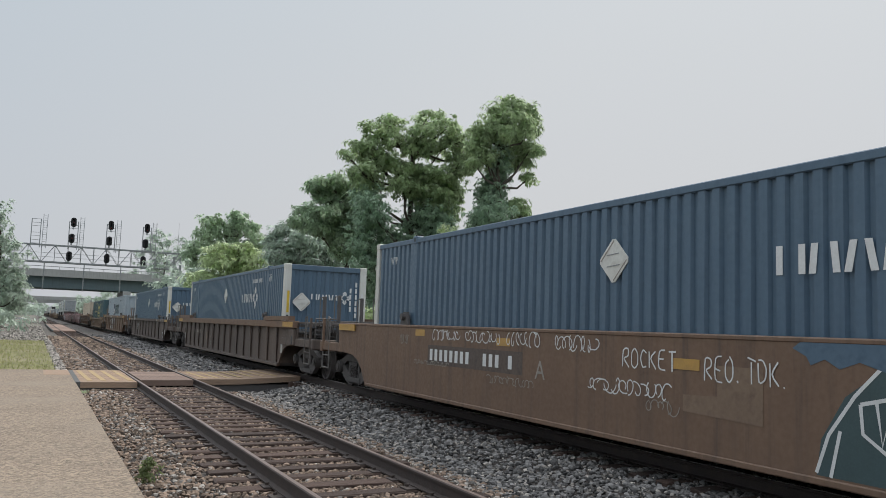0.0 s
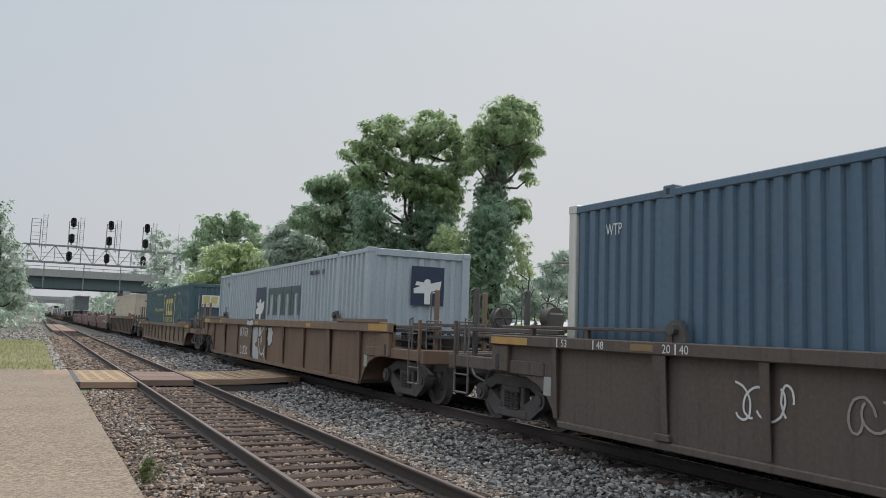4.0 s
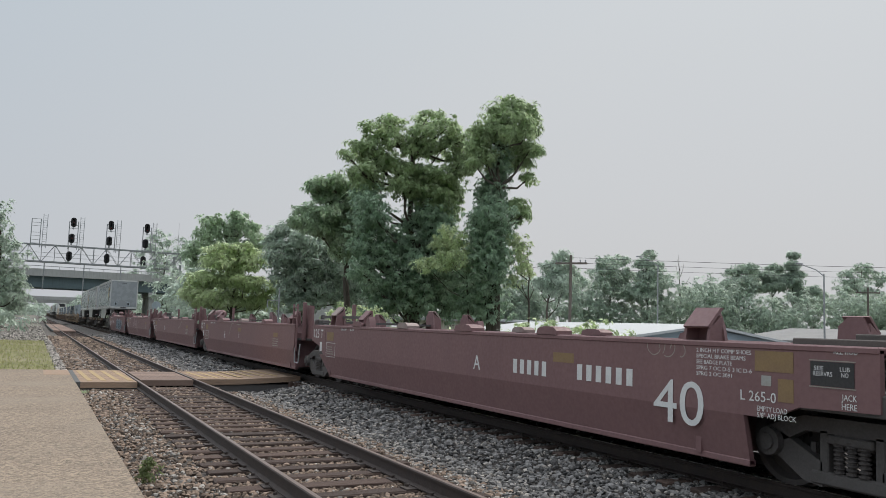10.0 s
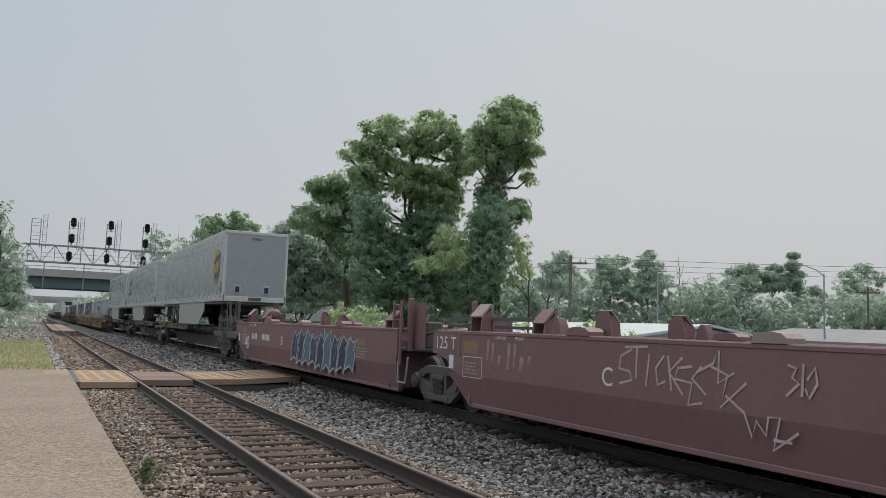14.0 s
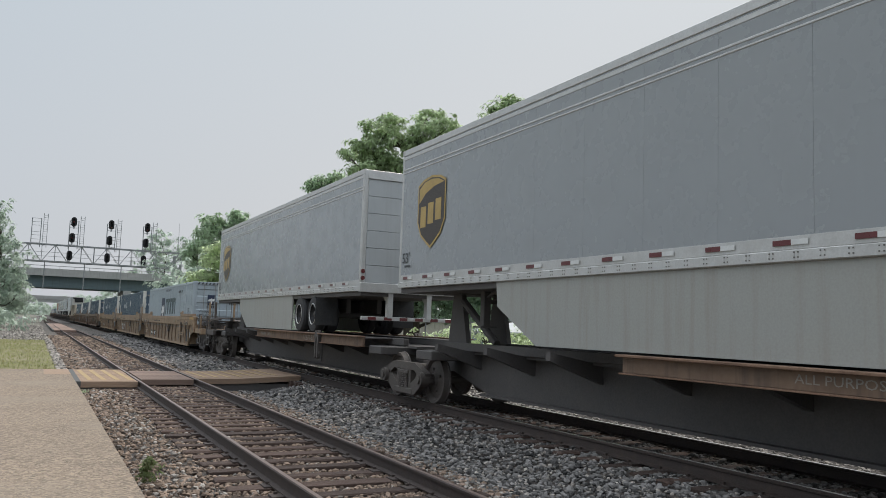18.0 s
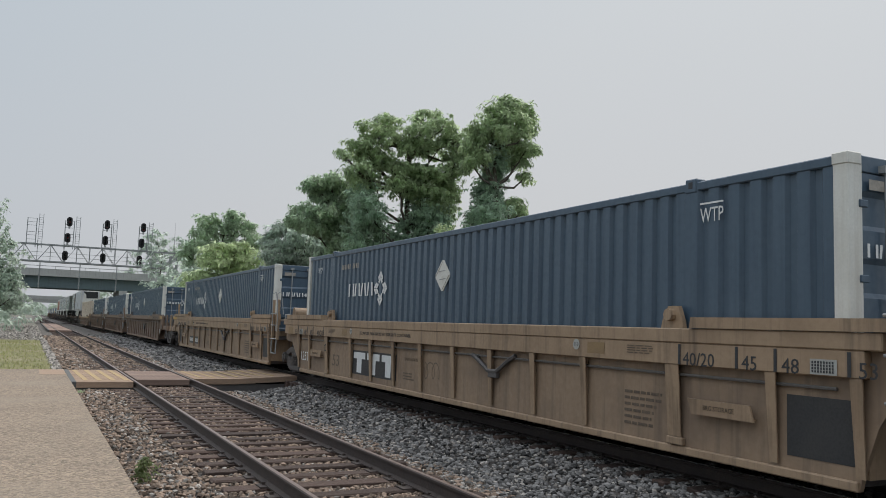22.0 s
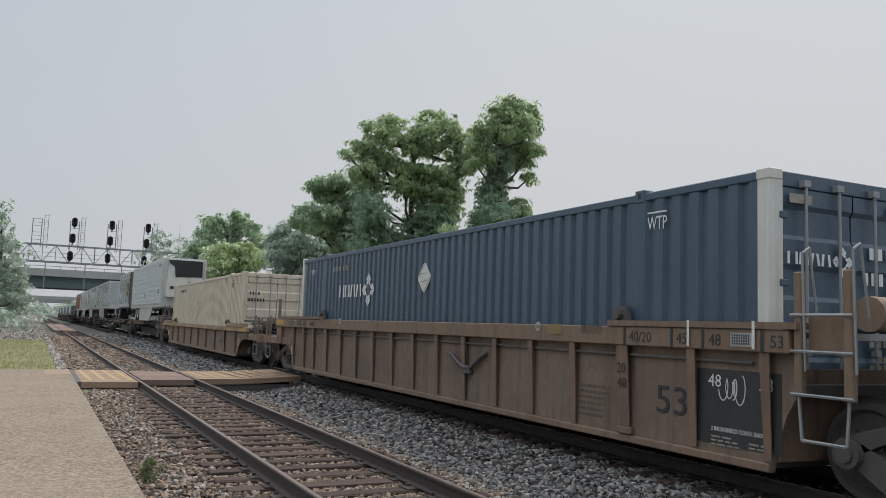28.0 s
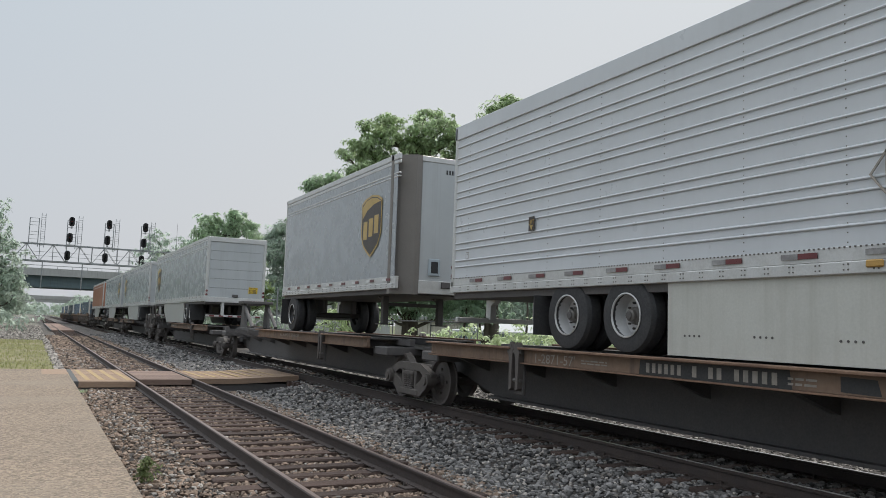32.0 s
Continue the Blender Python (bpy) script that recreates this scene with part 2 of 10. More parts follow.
mark_faint = material("faint worn lettering", (0.19, 0.17, 0.15), 0.65, second=(0.11, 0.095, 0.082), scale=9, amount=0.9, bump=0.02)
galv_dirty = material("dirty steel pipe", (0.15, 0.14, 0.13), 0.55, 0.2, second=(0.09, 0.078, 0.07), scale=4, bump=0.05)
signal_black = material("matt black signal housing", (0.016, 0.015, 0.016), 0.6, bump=0.05)
stone_mat = material("ballast stone", (0.29, 0.262, 0.232), 0.9, second=(0.17, 0.155, 0.145), scale=9, fine=60, bump=0.3, island=0.7, dist=0.005)
stone_brown = material("rust-stained ballast stone", (0.20, 0.145, 0.108), 0.9, second=(0.13, 0.096, 0.073), scale=9, fine=60, bump=0.3, island=0.75, dist=0.005)
stone_blue = material("blue-grey ballast stone", (0.148, 0.141, 0.135), 0.85, second=(0.08, 0.077, 0.075), scale=9, fine=60, bump=0.3, island=0.9, dist=0.005)
bark = material("bark", (0.085, 0.07, 0.055), 0.9, second=(0.05, 0.042, 0.035), scale=4, fine=20, bump=0.6, stretch=(3, 3, 0.5))
# Leaf colours sit well above real foliage: the haze's lift is put into them.
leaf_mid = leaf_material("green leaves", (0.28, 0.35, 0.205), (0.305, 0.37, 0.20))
leaf_dark = leaf_material("dark vine leaves", (0.25, 0.335, 0.245), (0.275, 0.355, 0.25))
leaf_light = leaf_material("light green leaves", (0.36, 0.42, 0.25), (0.33, 0.39, 0.225))
leaf_deep = leaf_material("deep green leaves", (0.30, 0.375, 0.265), (0.32, 0.39, 0.255))
# Greyed and paled so the further trees carry haze in their colour.
leaf_hazy = leaf_material("haze-paled grey-green leaves", (0.325, 0.38, 0.32), (0.295, 0.35, 0.295))
grass_mat = leaf_material("grass blades", (0.18, 0.19, 0.07), (0.245, 0.215, 0.10))
roof_grey = material("grey roof sheet", (0.24, 0.235, 0.23), 0.8, scale=0.6, bump=0.1)
roof_white = material("white roof membrane", (0.50, 0.51, 0.51), 0.7, second=(0.5, 0.51, 0.51), scale=0.4, bump=0.05)
wall_blue = material("pale blue metal cladding", (0.36, 0.43, 0.48), 0.6, scale=0.6, bump=0.05)
wall_beige = material("beige render", (0.45, 0.42, 0.36), 0.8, scale=0.5, bump=0.1)
asphalt = material("old grey asphalt", (0.11, 0.11, 0.108), 0.9, second=(0.085, 0.085, 0.083), scale=0.4, fine=30, bump=0.4)
dark_glass = material("dark window glass", (0.02, 0.025, 0.03), 0.1, bump=0)
wood_pole = material("grey utility pole timber", (0.13, 0.11, 0.095), 0.9, scale=2, fine=20, bump=0.4, stretch=(4, 4, 0.5))
lens_red = material("red signal lens", (0.4, 0.02, 0.015), 0.2, bump=0)
grille_mat = material("black grille", (0.02, 0.021, 0.023), 0.5, bump=0.05)
caution = material("yellow caution sticker", (0.62, 0.42, 0.03), 0.5, bump=0.02)
panel_black = material("black stencil panel", (0.03, 0.03, 0.031), 0.6, second=(0.05, 0.047, 0.044), scale=3, bump=0.05)


def ground_material(name, col, second, third, sc, cell, bump):
    """Loose ground: patches of three colours over pebbles."""
    m = material(name, col, 0.95, second=second, amount=0.9, scale=sc, fine=cell * 2, bump=0)
    n, l = m.node_tree.nodes, m.node_tree.links
    b = n["Principled BSDF"]
    tc = n.new("ShaderNodeTexCoord")
    vo = n.new("ShaderNodeTexVoronoi")
    vo.inputs["Scale"].default_value = cell
    l.new(tc.outputs["Object"], vo.inputs["Vector"])
    hs = n.new("ShaderNodeMix")
    hs.data_type, hs.blend_type = "RGBA", "MULTIPLY"
    sp = n.new("ShaderNodeSeparateColor")
    l.new(vo.outputs["Color"], sp.inputs[0])
    rp = n.new("ShaderNodeValToRGB")
    rp.color_ramp.elements[0].color, rp.color_ramp.elements[1].color = (0.5, 0.5, 0.5, 1), (1.25, 1.22, 1.18, 1)
    l.new(sp.outputs[0], rp.inputs[0])
    src = b.inputs["Base Color"].links[0].from_socket
    hs.inputs["Factor"].default_value = 1.0
    ia, ib = [q for q in hs.inputs if q.type == "RGBA"]
    l.new(src, ia)
    l.new(rp.outputs[0], ib)
    nz = n.new("ShaderNodeTexNoise")
    nz.inputs["Scale"].default_value, nz.inputs["Detail"].default_value = sc * 0.37, 5
    l.new(tc.outputs["Object"], nz.inputs["Vector"])
    mr = n.new("ShaderNodeMapRange")
    for i, x in enumerate((0.5, 0.66, 0.0, 0.8)):
        mr.inputs[i + 1].default_value = x
    l.new(nz.outputs[0], mr.inputs[0])
    m3 = n.new("ShaderNodeMix")
    m3.data_type = "RGBA"
    l.new(mr.outputs[0], m3.inputs["Factor"])
    ja, jb = [q for q in m3.inputs if q.type == "RGBA"]
    l.new([q for q in hs.outputs if q.type == "RGBA"][0], ja)
    jb.default_value = (*third, 1)
    l.new([q for q in m3.outputs if q.type == "RGBA"][0], b.inputs["Base Color"])
    bp = n.new("ShaderNodeBump")
    bp.inputs["Strength"].default_value, bp.inputs["Distance"].default_value, bp.invert = bump, 0.03, True
    l.new(vo.outputs["Distance"], bp.inputs["Height"])
    l.new(bp.outputs[0], b.inputs["Normal"])
    return m


# Near bed darkened: the shade in gaps between loose stones is in its colour.
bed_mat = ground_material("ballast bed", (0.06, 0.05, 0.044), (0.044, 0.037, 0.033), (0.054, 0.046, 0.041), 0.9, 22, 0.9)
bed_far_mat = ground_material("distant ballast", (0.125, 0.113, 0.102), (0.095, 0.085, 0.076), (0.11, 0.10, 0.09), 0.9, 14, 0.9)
earth_mat = ground_material("rough grass and earth", (0.10, 0.13, 0.055), (0.14, 0.15, 0.075), (0.17, 0.145, 0.10), 0.25, 5, 0.5)
gravel_mat = ground_material("dusty gravel", (0.19, 0.18, 0.155), (0.15, 0.145, 0.12), (0.165, 0.17, 0.115), 0.5, 16, 0.8)
paving = ground_material("exposed-aggregate pavement", (0.298, 0.236, 0.178), (0.25, 0.198, 0.152), (0.27, 0.222, 0.17), 0.6, 36, 0.5)
lawn_mat = ground_material("patchy lawn", (0.21, 0.20, 0.085), (0.16, 0.17, 0.06), (0.28, 0.235, 0.16), 0.5, 14, 0.6)


# ---- mesh building ----
class Shape:
    """Collects the faces of one mesh."""

    def __init__(self):
        self.v, self.f = [], []

    def add(self, verts, faces):
        o = len(self.v)
        self.v += [tuple(p) for p in verts]
        self.f += [tuple(o + i for i in q) for q in faces]
        return self

    def box(self, x0, x1, y0, y1, z0, z1, c=0.0):
        if c <= 0:
            return self.add([(x, y, z) for x in (x0, x1) for y in (y0, y1) for z in (z0, z1)],
                            [(0, 1, 3, 2), (4, 6, 7, 5), (0, 4, 5, 1), (2, 3, 7, 6), (0, 2, 6, 4), (1, 5, 7, 3)])
        c = min(c, (x1 - x0) / 2.2, (y1 - y0) / 2.2, (z1 - z0) / 2.2)
        lo, hi = (x0, y0, z0), (x1, y1, z1)
        vs, ids = [], {}
        for sx in (0, 1):
            for sy in (0, 1):
                for sz in (0, 1):
                    s = (sx, sy, sz)
                    for ax in range(3):
                        p = [(hi[k] if s[k] else lo[k]) if k == ax else (hi[k] - c if s[k] else lo[k] + c) for k in range(3)]
                        ids[s, ax] = len(vs)
                        vs.append(p)
        fs = []
        for ax in range(3):
            a, b = (ax + 1) % 3, (ax + 2) % 3
            for s in (0, 1):
                q = []
                for i, j in ((0, 0), (1, 0), (1, 1), (0, 1)):
                    k = [0, 0, 0]
                    k[ax], k[a], k[b] = s, i, j
                    q.append(ids[tuple(k), ax])
                fs.append(tuple(q if s else q[::-1]))
            for i in (0, 1):
                for j in (0, 1):
                    k0, k1 = [0, 0, 0], [0, 0, 0]
                    k0[ax], k0[a], k0[b] = 0, i, j
                    k1[ax], k1[a], k1[b] = 1, i, j
                    q = (ids[tuple(k0), a], ids[tuple(k1), a], ids[tuple(k1), b], ids[tuple(k0), b])
                    fs.append(q if i == j else q[::-1])
        for s in [(i, j, k) for i in (0, 1) for j in (0, 1) for k in (0, 1)]:
            q = (ids[s, 0], ids[s, 1], ids[s, 2])
            fs.append(q if sum(s) % 2 else q[::-1])
        return self.add(vs, fs)

    def tube(self, p0, p1, r, n=8, r2=None):
        p0, p1 = Vector(p0), Vector(p1)
        d = (p1 - p0).normalized()
        a = d.orthogonal().normalized()
        b = d.cross(a)
        r2 = r if r2 is None else r2
        vs = []
        for p, q in ((p0, r), (p1, r2)):
            vs += [p + (a * math.cos(2 * math.pi * i / n) + b * math.sin(2 * math.pi * i / n)) * q for i in range(n)]
        return self.add(vs, [(i, (i + 1) % n, n + (i + 1) % n, n + i) for i in range(n)] + [tuple(range(n - 1, -1, -1)), tuple(range(n, 2 * n))])

    def pipe(self, pts, r, n=6):
        for p, q in zip(pts, pts[1:]):
            self.tube(p, q, r, n)
        return self

    def prism(self, poly, axis, a, b):
        """A polygon in the plane across an axis (given in the order of the two other axes), extruded from a to b."""
        n = len(poly)

        def at(p, h):
            k = [0, 0, 0]
            o = [i for i in range(3) if i != axis]
            k[axis], k[o[0]], k[o[1]] = h, p[0], p[1]
            return k
        area = sum(p[0] * q[1] - p[1] * q[0] for p, q in zip(poly, poly[1:] + poly[:1]))
        if (area < 0) != (axis == 1):
            poly = poly[::-1]
        vs = [at(p, min(a, b)) for p in poly] + [at(p, max(a, b)) for p in poly]
        return self.add(vs, [tuple(range(n - 1, -1, -1)), tuple(range(n, 2 * n))] + [(i, (i + 1) % n, n + (i + 1) % n, n + i) for i in range(n)])

    def lathe(self, profile, centre, axis=0, n=24):
        """A ring of (radius, along) points turned about an axis."""
        o = [i for i in range(3) if i != axis]
        vs = []
        for r, h in profile:
            for i in range(n):
                k = [0, 0, 0]
                k[axis] = h
                k[o[0]], k[o[1]] = r * math.cos(2 * math.pi * i / n), r * math.sin(2 * math.pi * i / n)
                vs.append([k[j] + centre[j] for j in range(3)])
        fs = [(j * n + i, j * n + (i + 1) % n, (j + 1) * n + (i + 1) % n, (j + 1) * n + i) for j in range(len(profile) - 1) for i in range(n)]
        return self.add(vs, fs)

    def strip(self, pts, lift):
        """A corrugated sheet: the line pts of (x, y) drawn up from the first to the second height."""
        n = len(pts)
        vs = [(x, y, lift[0]) for x, y in pts] + [(x, y, lift[1]) for x, y in pts]
        return self.add(vs, [(i, i + 1, n + i + 1, n + i) for i in range(n - 1)])

    def mesh(self, name, sharp=28):
        me = bpy.data.meshes.new(name)
        me.from_pydata(self.v, [], self.f)
        me.polygons.foreach_set("use_smooth", [True] * len(me.polygons))
        me.update()
        me.set_sharp_from_angle(angle=radians(sharp))
        return me


APART = {"cross_rail", "cross_tie", "tower_leg", "bearing_arm", "end_deck", "brand_block", "beam_flange", "post", "guard_post", "air_reservoir", "access_door", "nose_rail", "nose_frame", "rear_frame"}


def islands(shape):
    """The separate pieces of a shape."""
    up = list(range(len(shape.v)))

    def root(i):
        while up[i] != i:
            up[i] = up[up[i]]
            i = up[i]
        return i
    for f in shape.f:
        for i in f[1:]:
            up[root(i)] = root(f[0])
    out = {}
    for f in shape.f:
        out.setdefault(root(f[0]), []).append(f)
    pieces = []
    for fs in out.values():
        ids = sorted({i for f in fs for i in f})
        at = {i: j for j, i in enumerate(ids)}
        s = Shape()
        s.v, s.f = [shape.v[i] for i in ids], [tuple(at[i] for i in f) for f in fs]
        pieces.append(s)
    return pieces


def part(name, shape, mat, parent, label="", at=None):
    """One mesh under a thing or a part; where its name stands in APART, one for each separate piece."""
    if name in APART and isinstance(shape, Shape):
        got = islands(shape)
        if len(got) > 1:
            return [part(name, s, mat, parent, label, at) for s in got][0]
    me = shape.mesh(name) if isinstance(shape, Shape) else shape
    if mat and not me.materials:
        me.materials.append(mat)
    ob = new(name, me)
    ob.parent = parent
    if at is not None:
        ob.matrix_basis = at
    if label:
        ob["label"] = label
    return ob


def thing(name, label, category, group="", kind="", at=None):
    ob = tagged(new(name), label, category, group, kind)
    ob.empty_display_size = 0.2
    if at is not None:
        ob.matrix_basis = at
    return ob


def raw_mesh(name, verts, faces):
    """A mesh from numpy arrays; all faces have the same number of corners."""
    me = bpy.data.meshes.new(name)
    k = faces.shape[1]
    me.vertices.add(len(verts))
    me.vertices.foreach_set("co", np.ascontiguousarray(verts, dtype=np.float32).ravel())
    me.loops.add(faces.size)
    me.loops.foreach_set("vertex_index", np.ascontiguousarray(faces, dtype=np.int32).ravel())
    me.polygons.add(len(faces))
    me.polygons.foreach_set("loop_start", np.arange(0, faces.size, k, dtype=np.int32))
    me.polygons.foreach_set("use_smooth", [False] * len(faces))
    me.update(calc_edges=True)
    return me


SIDE = Matrix(((0, 0, -1, 0), (-1, 0, 0, 0), (0, 1, 0, 0), (0, 0, 0, 1)))
FRONT = Matrix(((1, 0, 0, 0), (0, 0, -1, 0), (0, 1, 0, 0), (0, 0, 0, 1)))
FACES = {"side": SIDE, "front": FRONT, "far": pose(0, 0, 0, 0, 0, 180) @ SIDE, "rear": pose(0, 0, 0, 0, 0, 180) @ FRONT}
texts = {}


def on(face, x, y, z):
    """The pose of a flat mark whose middle lies at a point of a car's face; its own x runs to the reader's right."""
    return Matrix.Translation((x, y, z)) @ FACES[face]


def words(text, height, width=None):
    """Lettering as a mesh, centred, its capitals of that height, set to that width."""
    key = (text, height, width)
    if key not in texts:
        cu = bpy.data.curves.new("lettering", "FONT")
        cu.body, cu.size, cu.align_x, cu.align_y = text, height / 0.69, "CENTER", "CENTER"
        cu.extrude, cu.resolution_u, cu.offset = 0.001, 5 if height > 0.2 else 2, 0.0
        ob = new("lettering", cu)
        me = bpy.data.meshes.new_from_object(ob)
        bpy.data.objects.remove(ob)
        co = np.zeros(len(me.vertices) * 3, dtype=np.float32)
        me.vertices.foreach_get("co", co)
        co = co.reshape(-1, 3)
        mid = (co.max(0) + co.min(0)) / 2
        co = co - mid
        if width:
            co[:, 0] *= width / (co[:, 0].max() * 2)
        me.vertices.foreach_set("co", co.ravel())
        me.polygons.foreach_set("use_smooth", [False] * len(me.polygons))
        me.update()
        texts[key] = me
    return texts[key].copy()


def flats(polys, depth=0.002):
    """Thin plates from polygons in a mark's own plane."""
    s = Shape()
    for poly in polys:
        s.prism(list(poly), 2, 0.0, depth)
    return s


def bars(total, height, count, rows=1, gap=0.45, rng=None):
    """Plain bars in place of lettering."""
    out = []
    w = total / count
    for r in range(rows):
        z0 = height / 2 - (r + 1) * height / rows + height / rows * 0.12
        z1 = z0 + height / rows * (0.76 if rows > 1 else 0.76)
        for i in range(count):
            if rng and rng.random() < 0.12:
                continue
            x0 = -total / 2 + i * w
            out.append([(x0, z0), (x0 + w * (1 - gap), z0), (x0 + w * (1 - gap), z1), (x0, z1)])
    return flats(out)


# ---- ground and tracks ----
def sheet(name, mat, xs, ys, height, label, category, parent=None):
    """A ground sheet over the given lines, raised by height(x, y)."""
    s = Shape()
    n = len(ys)
    s.add([(x, y, height(x, y)) for x in xs for y in ys], [(i * n + j, (i + 1) * n + j, (i + 1) * n + j + 1, i * n + j + 1) for i in range(len(xs) - 1) for j in range(n - 1)])
    me = s.mesh(name, 60)
    me.materials.append(mat)
    return tagged(new(name, me), label, category, kind="structure")


def lay(x):
    """Height of the land across the tracks."""
    pts = ((-3000, -0.6), (-12, -0.5), (-6, -0.3), (0.6, -0.28), (5, -0.42), (13.6, -0.5), (15.2, -0.9), (21, -2.3), (26, -2.6), (3000, -3.2))
    for (a, za), (b, zb) in zip(pts, pts[1:]):
        if x <= b:
            return za + (zb - za) * (x - a) / (b - a)
    return pts[-1][1]


ground_xs = [-3000, -800, -200, -60, -25, -12, -8, -6, -3, 0.6, 2, 5, 8, 11.2, 12, 13.6, 15.2, 17, 19, 21, 23, 26, 40, 70, 120, 300, 900, 3000]
ground_ys = [-900, -200, -60, -20, 0, 10, 20, 30, 40, 55, 75, 100, 140, 200, 300, 500, 900, 1800, 3500]
sheet("ground", earth_mat, ground_xs, ground_ys, lambda x, y: lay(x) + (0.06 * noise.noise(Vector((x * 0.3, y * 0.3, 0))) if abs(x) < 60 else 0), "rough grass and bare earth beside the railway", "ground")


def bed(x, y):
    pts = ((0.95, -0.24), (1.7, -0.215), (2.0, -0.226), (4.6, -0.226), (5.1, -0.25), (5.6, -0.26), (6.25, -0.14), (6.6, -0.095), (7.0, -0.08), (9.2, -0.08), (9.6, -0.12), (13.0, -0.2), (14.2, -0.62))
    z = pts[-1][1]
    for (a, za), (b, zb) in zip(pts, pts[1:]):
        if x <= b:
            z = za + (zb - za) * max(0.0, x - a) / (b - a)
            break
    if 4.25 < x < 6.7 and 21.2 < y < 23.4:
        z -= 0.16
    return z + 0.018 * noise.noise(Vector((x * 2.2, y * 2.2, 5)))


bed_xs = [0.6, 0.95, 1.3, 1.7, 2.0, 2.5, 3.0, 3.5, 4.0, 4.6, 4.85, 5.1, 5.35, 5.6, 5.95, 6.3, 6.55, 7, 7.5, 8, 8.6, 9.2, 9.6, 10.4, 11.3, 12.2, 13, 13.6, 14.2]
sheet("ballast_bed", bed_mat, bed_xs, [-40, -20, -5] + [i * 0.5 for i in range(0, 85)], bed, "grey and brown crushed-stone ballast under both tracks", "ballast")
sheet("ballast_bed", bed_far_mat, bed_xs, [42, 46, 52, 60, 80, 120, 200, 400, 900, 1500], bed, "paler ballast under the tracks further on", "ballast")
sheet("gravel_strip", gravel_mat, [-30, -8, -4, -2, 0.6, 1.0], [26.7, 40, 56, 70, 100, 150, 300, 900], lambda x, y: -0.13 - 0.02 * max(0, -x - 3), "light gravel strip beside the near track", "gravel")
sheet("lawn", lawn_mat, [-14, -6, -3, -1.5, 0, 0.8], [26.9, 30, 36, 42, 48, 54, 58], lambda x, y: -0.10 + 0.02 * noise.noise(Vector((x, y * 0.4, 2))), "patchy dry lawn behind the pavement", "lawn")


def stones(name, mat, count, box, size, label, seed, dens=None, even=False):
    """Loose broken stones strewn over the bed, in one mesh."""
    r = np.random.RandomState(seed)
    t = (1 + 5 ** 0.5) / 2
    ico = np.array([(-1, t, 0), (1, t, 0), (-1, -t, 0), (1, -t, 0), (0, -1, t), (0, 1, t), (0, -1, -t), (0, 1, -t), (t, 0, -1), (t, 0, 1), (-t, 0, -1), (-t, 0, 1)], dtype=float)
    ico /= np.linalg.norm(ico[0])
    tri = []
    for i in range(12):
        for j in range(i + 1, 12):
            for k in range(j + 1, 12):
                if all(np.linalg.norm(ico[a] - ico[b]) < 1.1 for a, b in ((i, j), (j, k), (i, k))):
                    q = (i, j, k) if np.dot(np.cross(ico[j] - ico[i], ico[k] - ico[i]), ico[i]) > 0 else (i, k, j)
                    tri.append(q)
    tri = np.array(tri)
    x = r.uniform(box[0], box[1], count)
    u = r.uniform(0, 1, count)
    y = box[2] + (box[3] - box[2]) * u if even else box[2] * (box[3] / box[2]) ** u
    keep = np.ones(count, bool) if dens is None else r.uniform(0, 1, count) < np.array([dens(a, b) for a, b in zip(x, y)])
    x, y = x[keep], y[keep]
    n = len(x)
    z = np.array([bed(a, b) for a, b in zip(x, y)])
    s = size * r.uniform(0.5, 1.0, n) ** 1.3 * 1.45 * (1 + np.maximum(0, y - 12) * 0.04)
    v = ico[None] * (1 + r.uniform(-0.42, 0.34, (n, 12, 1)))
    v = v * np.stack([np.ones(n), r.uniform(0.65, 1.0, n), r.uniform(0.5, 0.8, n)], 1)[:, None]
    ang = r.uniform(0, 6.283, n)
    tip = r.uniform(-0.6, 0.6, n)
    cz, sz, cx, sx = np.cos(ang)[:, None], np.sin(ang)[:, None], np.cos(tip)[:, None], np.sin(tip)[:, None]
    px, py, pz = v[..., 0], v[..., 1], v[..., 2]
    py, pz = py * cx - pz * sx, py * sx + pz * cx
    px, py = px * cz - py * sz, px * sz + py * cz
    v = np.stack([px, py, pz], 2) * s[:, None, None] + np.stack([x, y, z + s * r.uniform(0.15, 0.6, n)], 1)[:, None]
    f = (tri[None] + 12 * np.arange(n)[:, None, None]).reshape(-1, 3)
    me = raw_mesh(name, v.reshape(-1, 3), f)
    me.materials.append(mat)
    return tagged(new(name, me), label, "ballast", kind="stuff")


def gaps(x0, z_low):
    def dens(x, y):
        on_tie = abs(x - x0) < 1.36 and ((y - 0.33) % 0.53) < 0.25
        return 0.05 if on_tie else 1.0
    return dens


stones("ballast_stones", stone_brown, 34000, (1.05, 5.0, 3.4, 72), 0.029, "rust-brown crushed stone between the ties", 1, gaps(X_NEAR, 0))
stones("ballast_stones", stone_blue, 32000, (4.8, 9.4, 4.6, 80), 0.034, "blue-grey crushed stone shoulder of the far track", 2, gaps(X_FAR, 0))
stones("ballast_stones", stone_mat, 14000, (1.05, 7.0, 3.4, 48), 0.027, "pale crushed stone strewn over the ballast", 3, lambda x, y: gaps(X_NEAR, 0)(x, y) * (0.45 if 1.9 < x < 4.6 else 1.0))

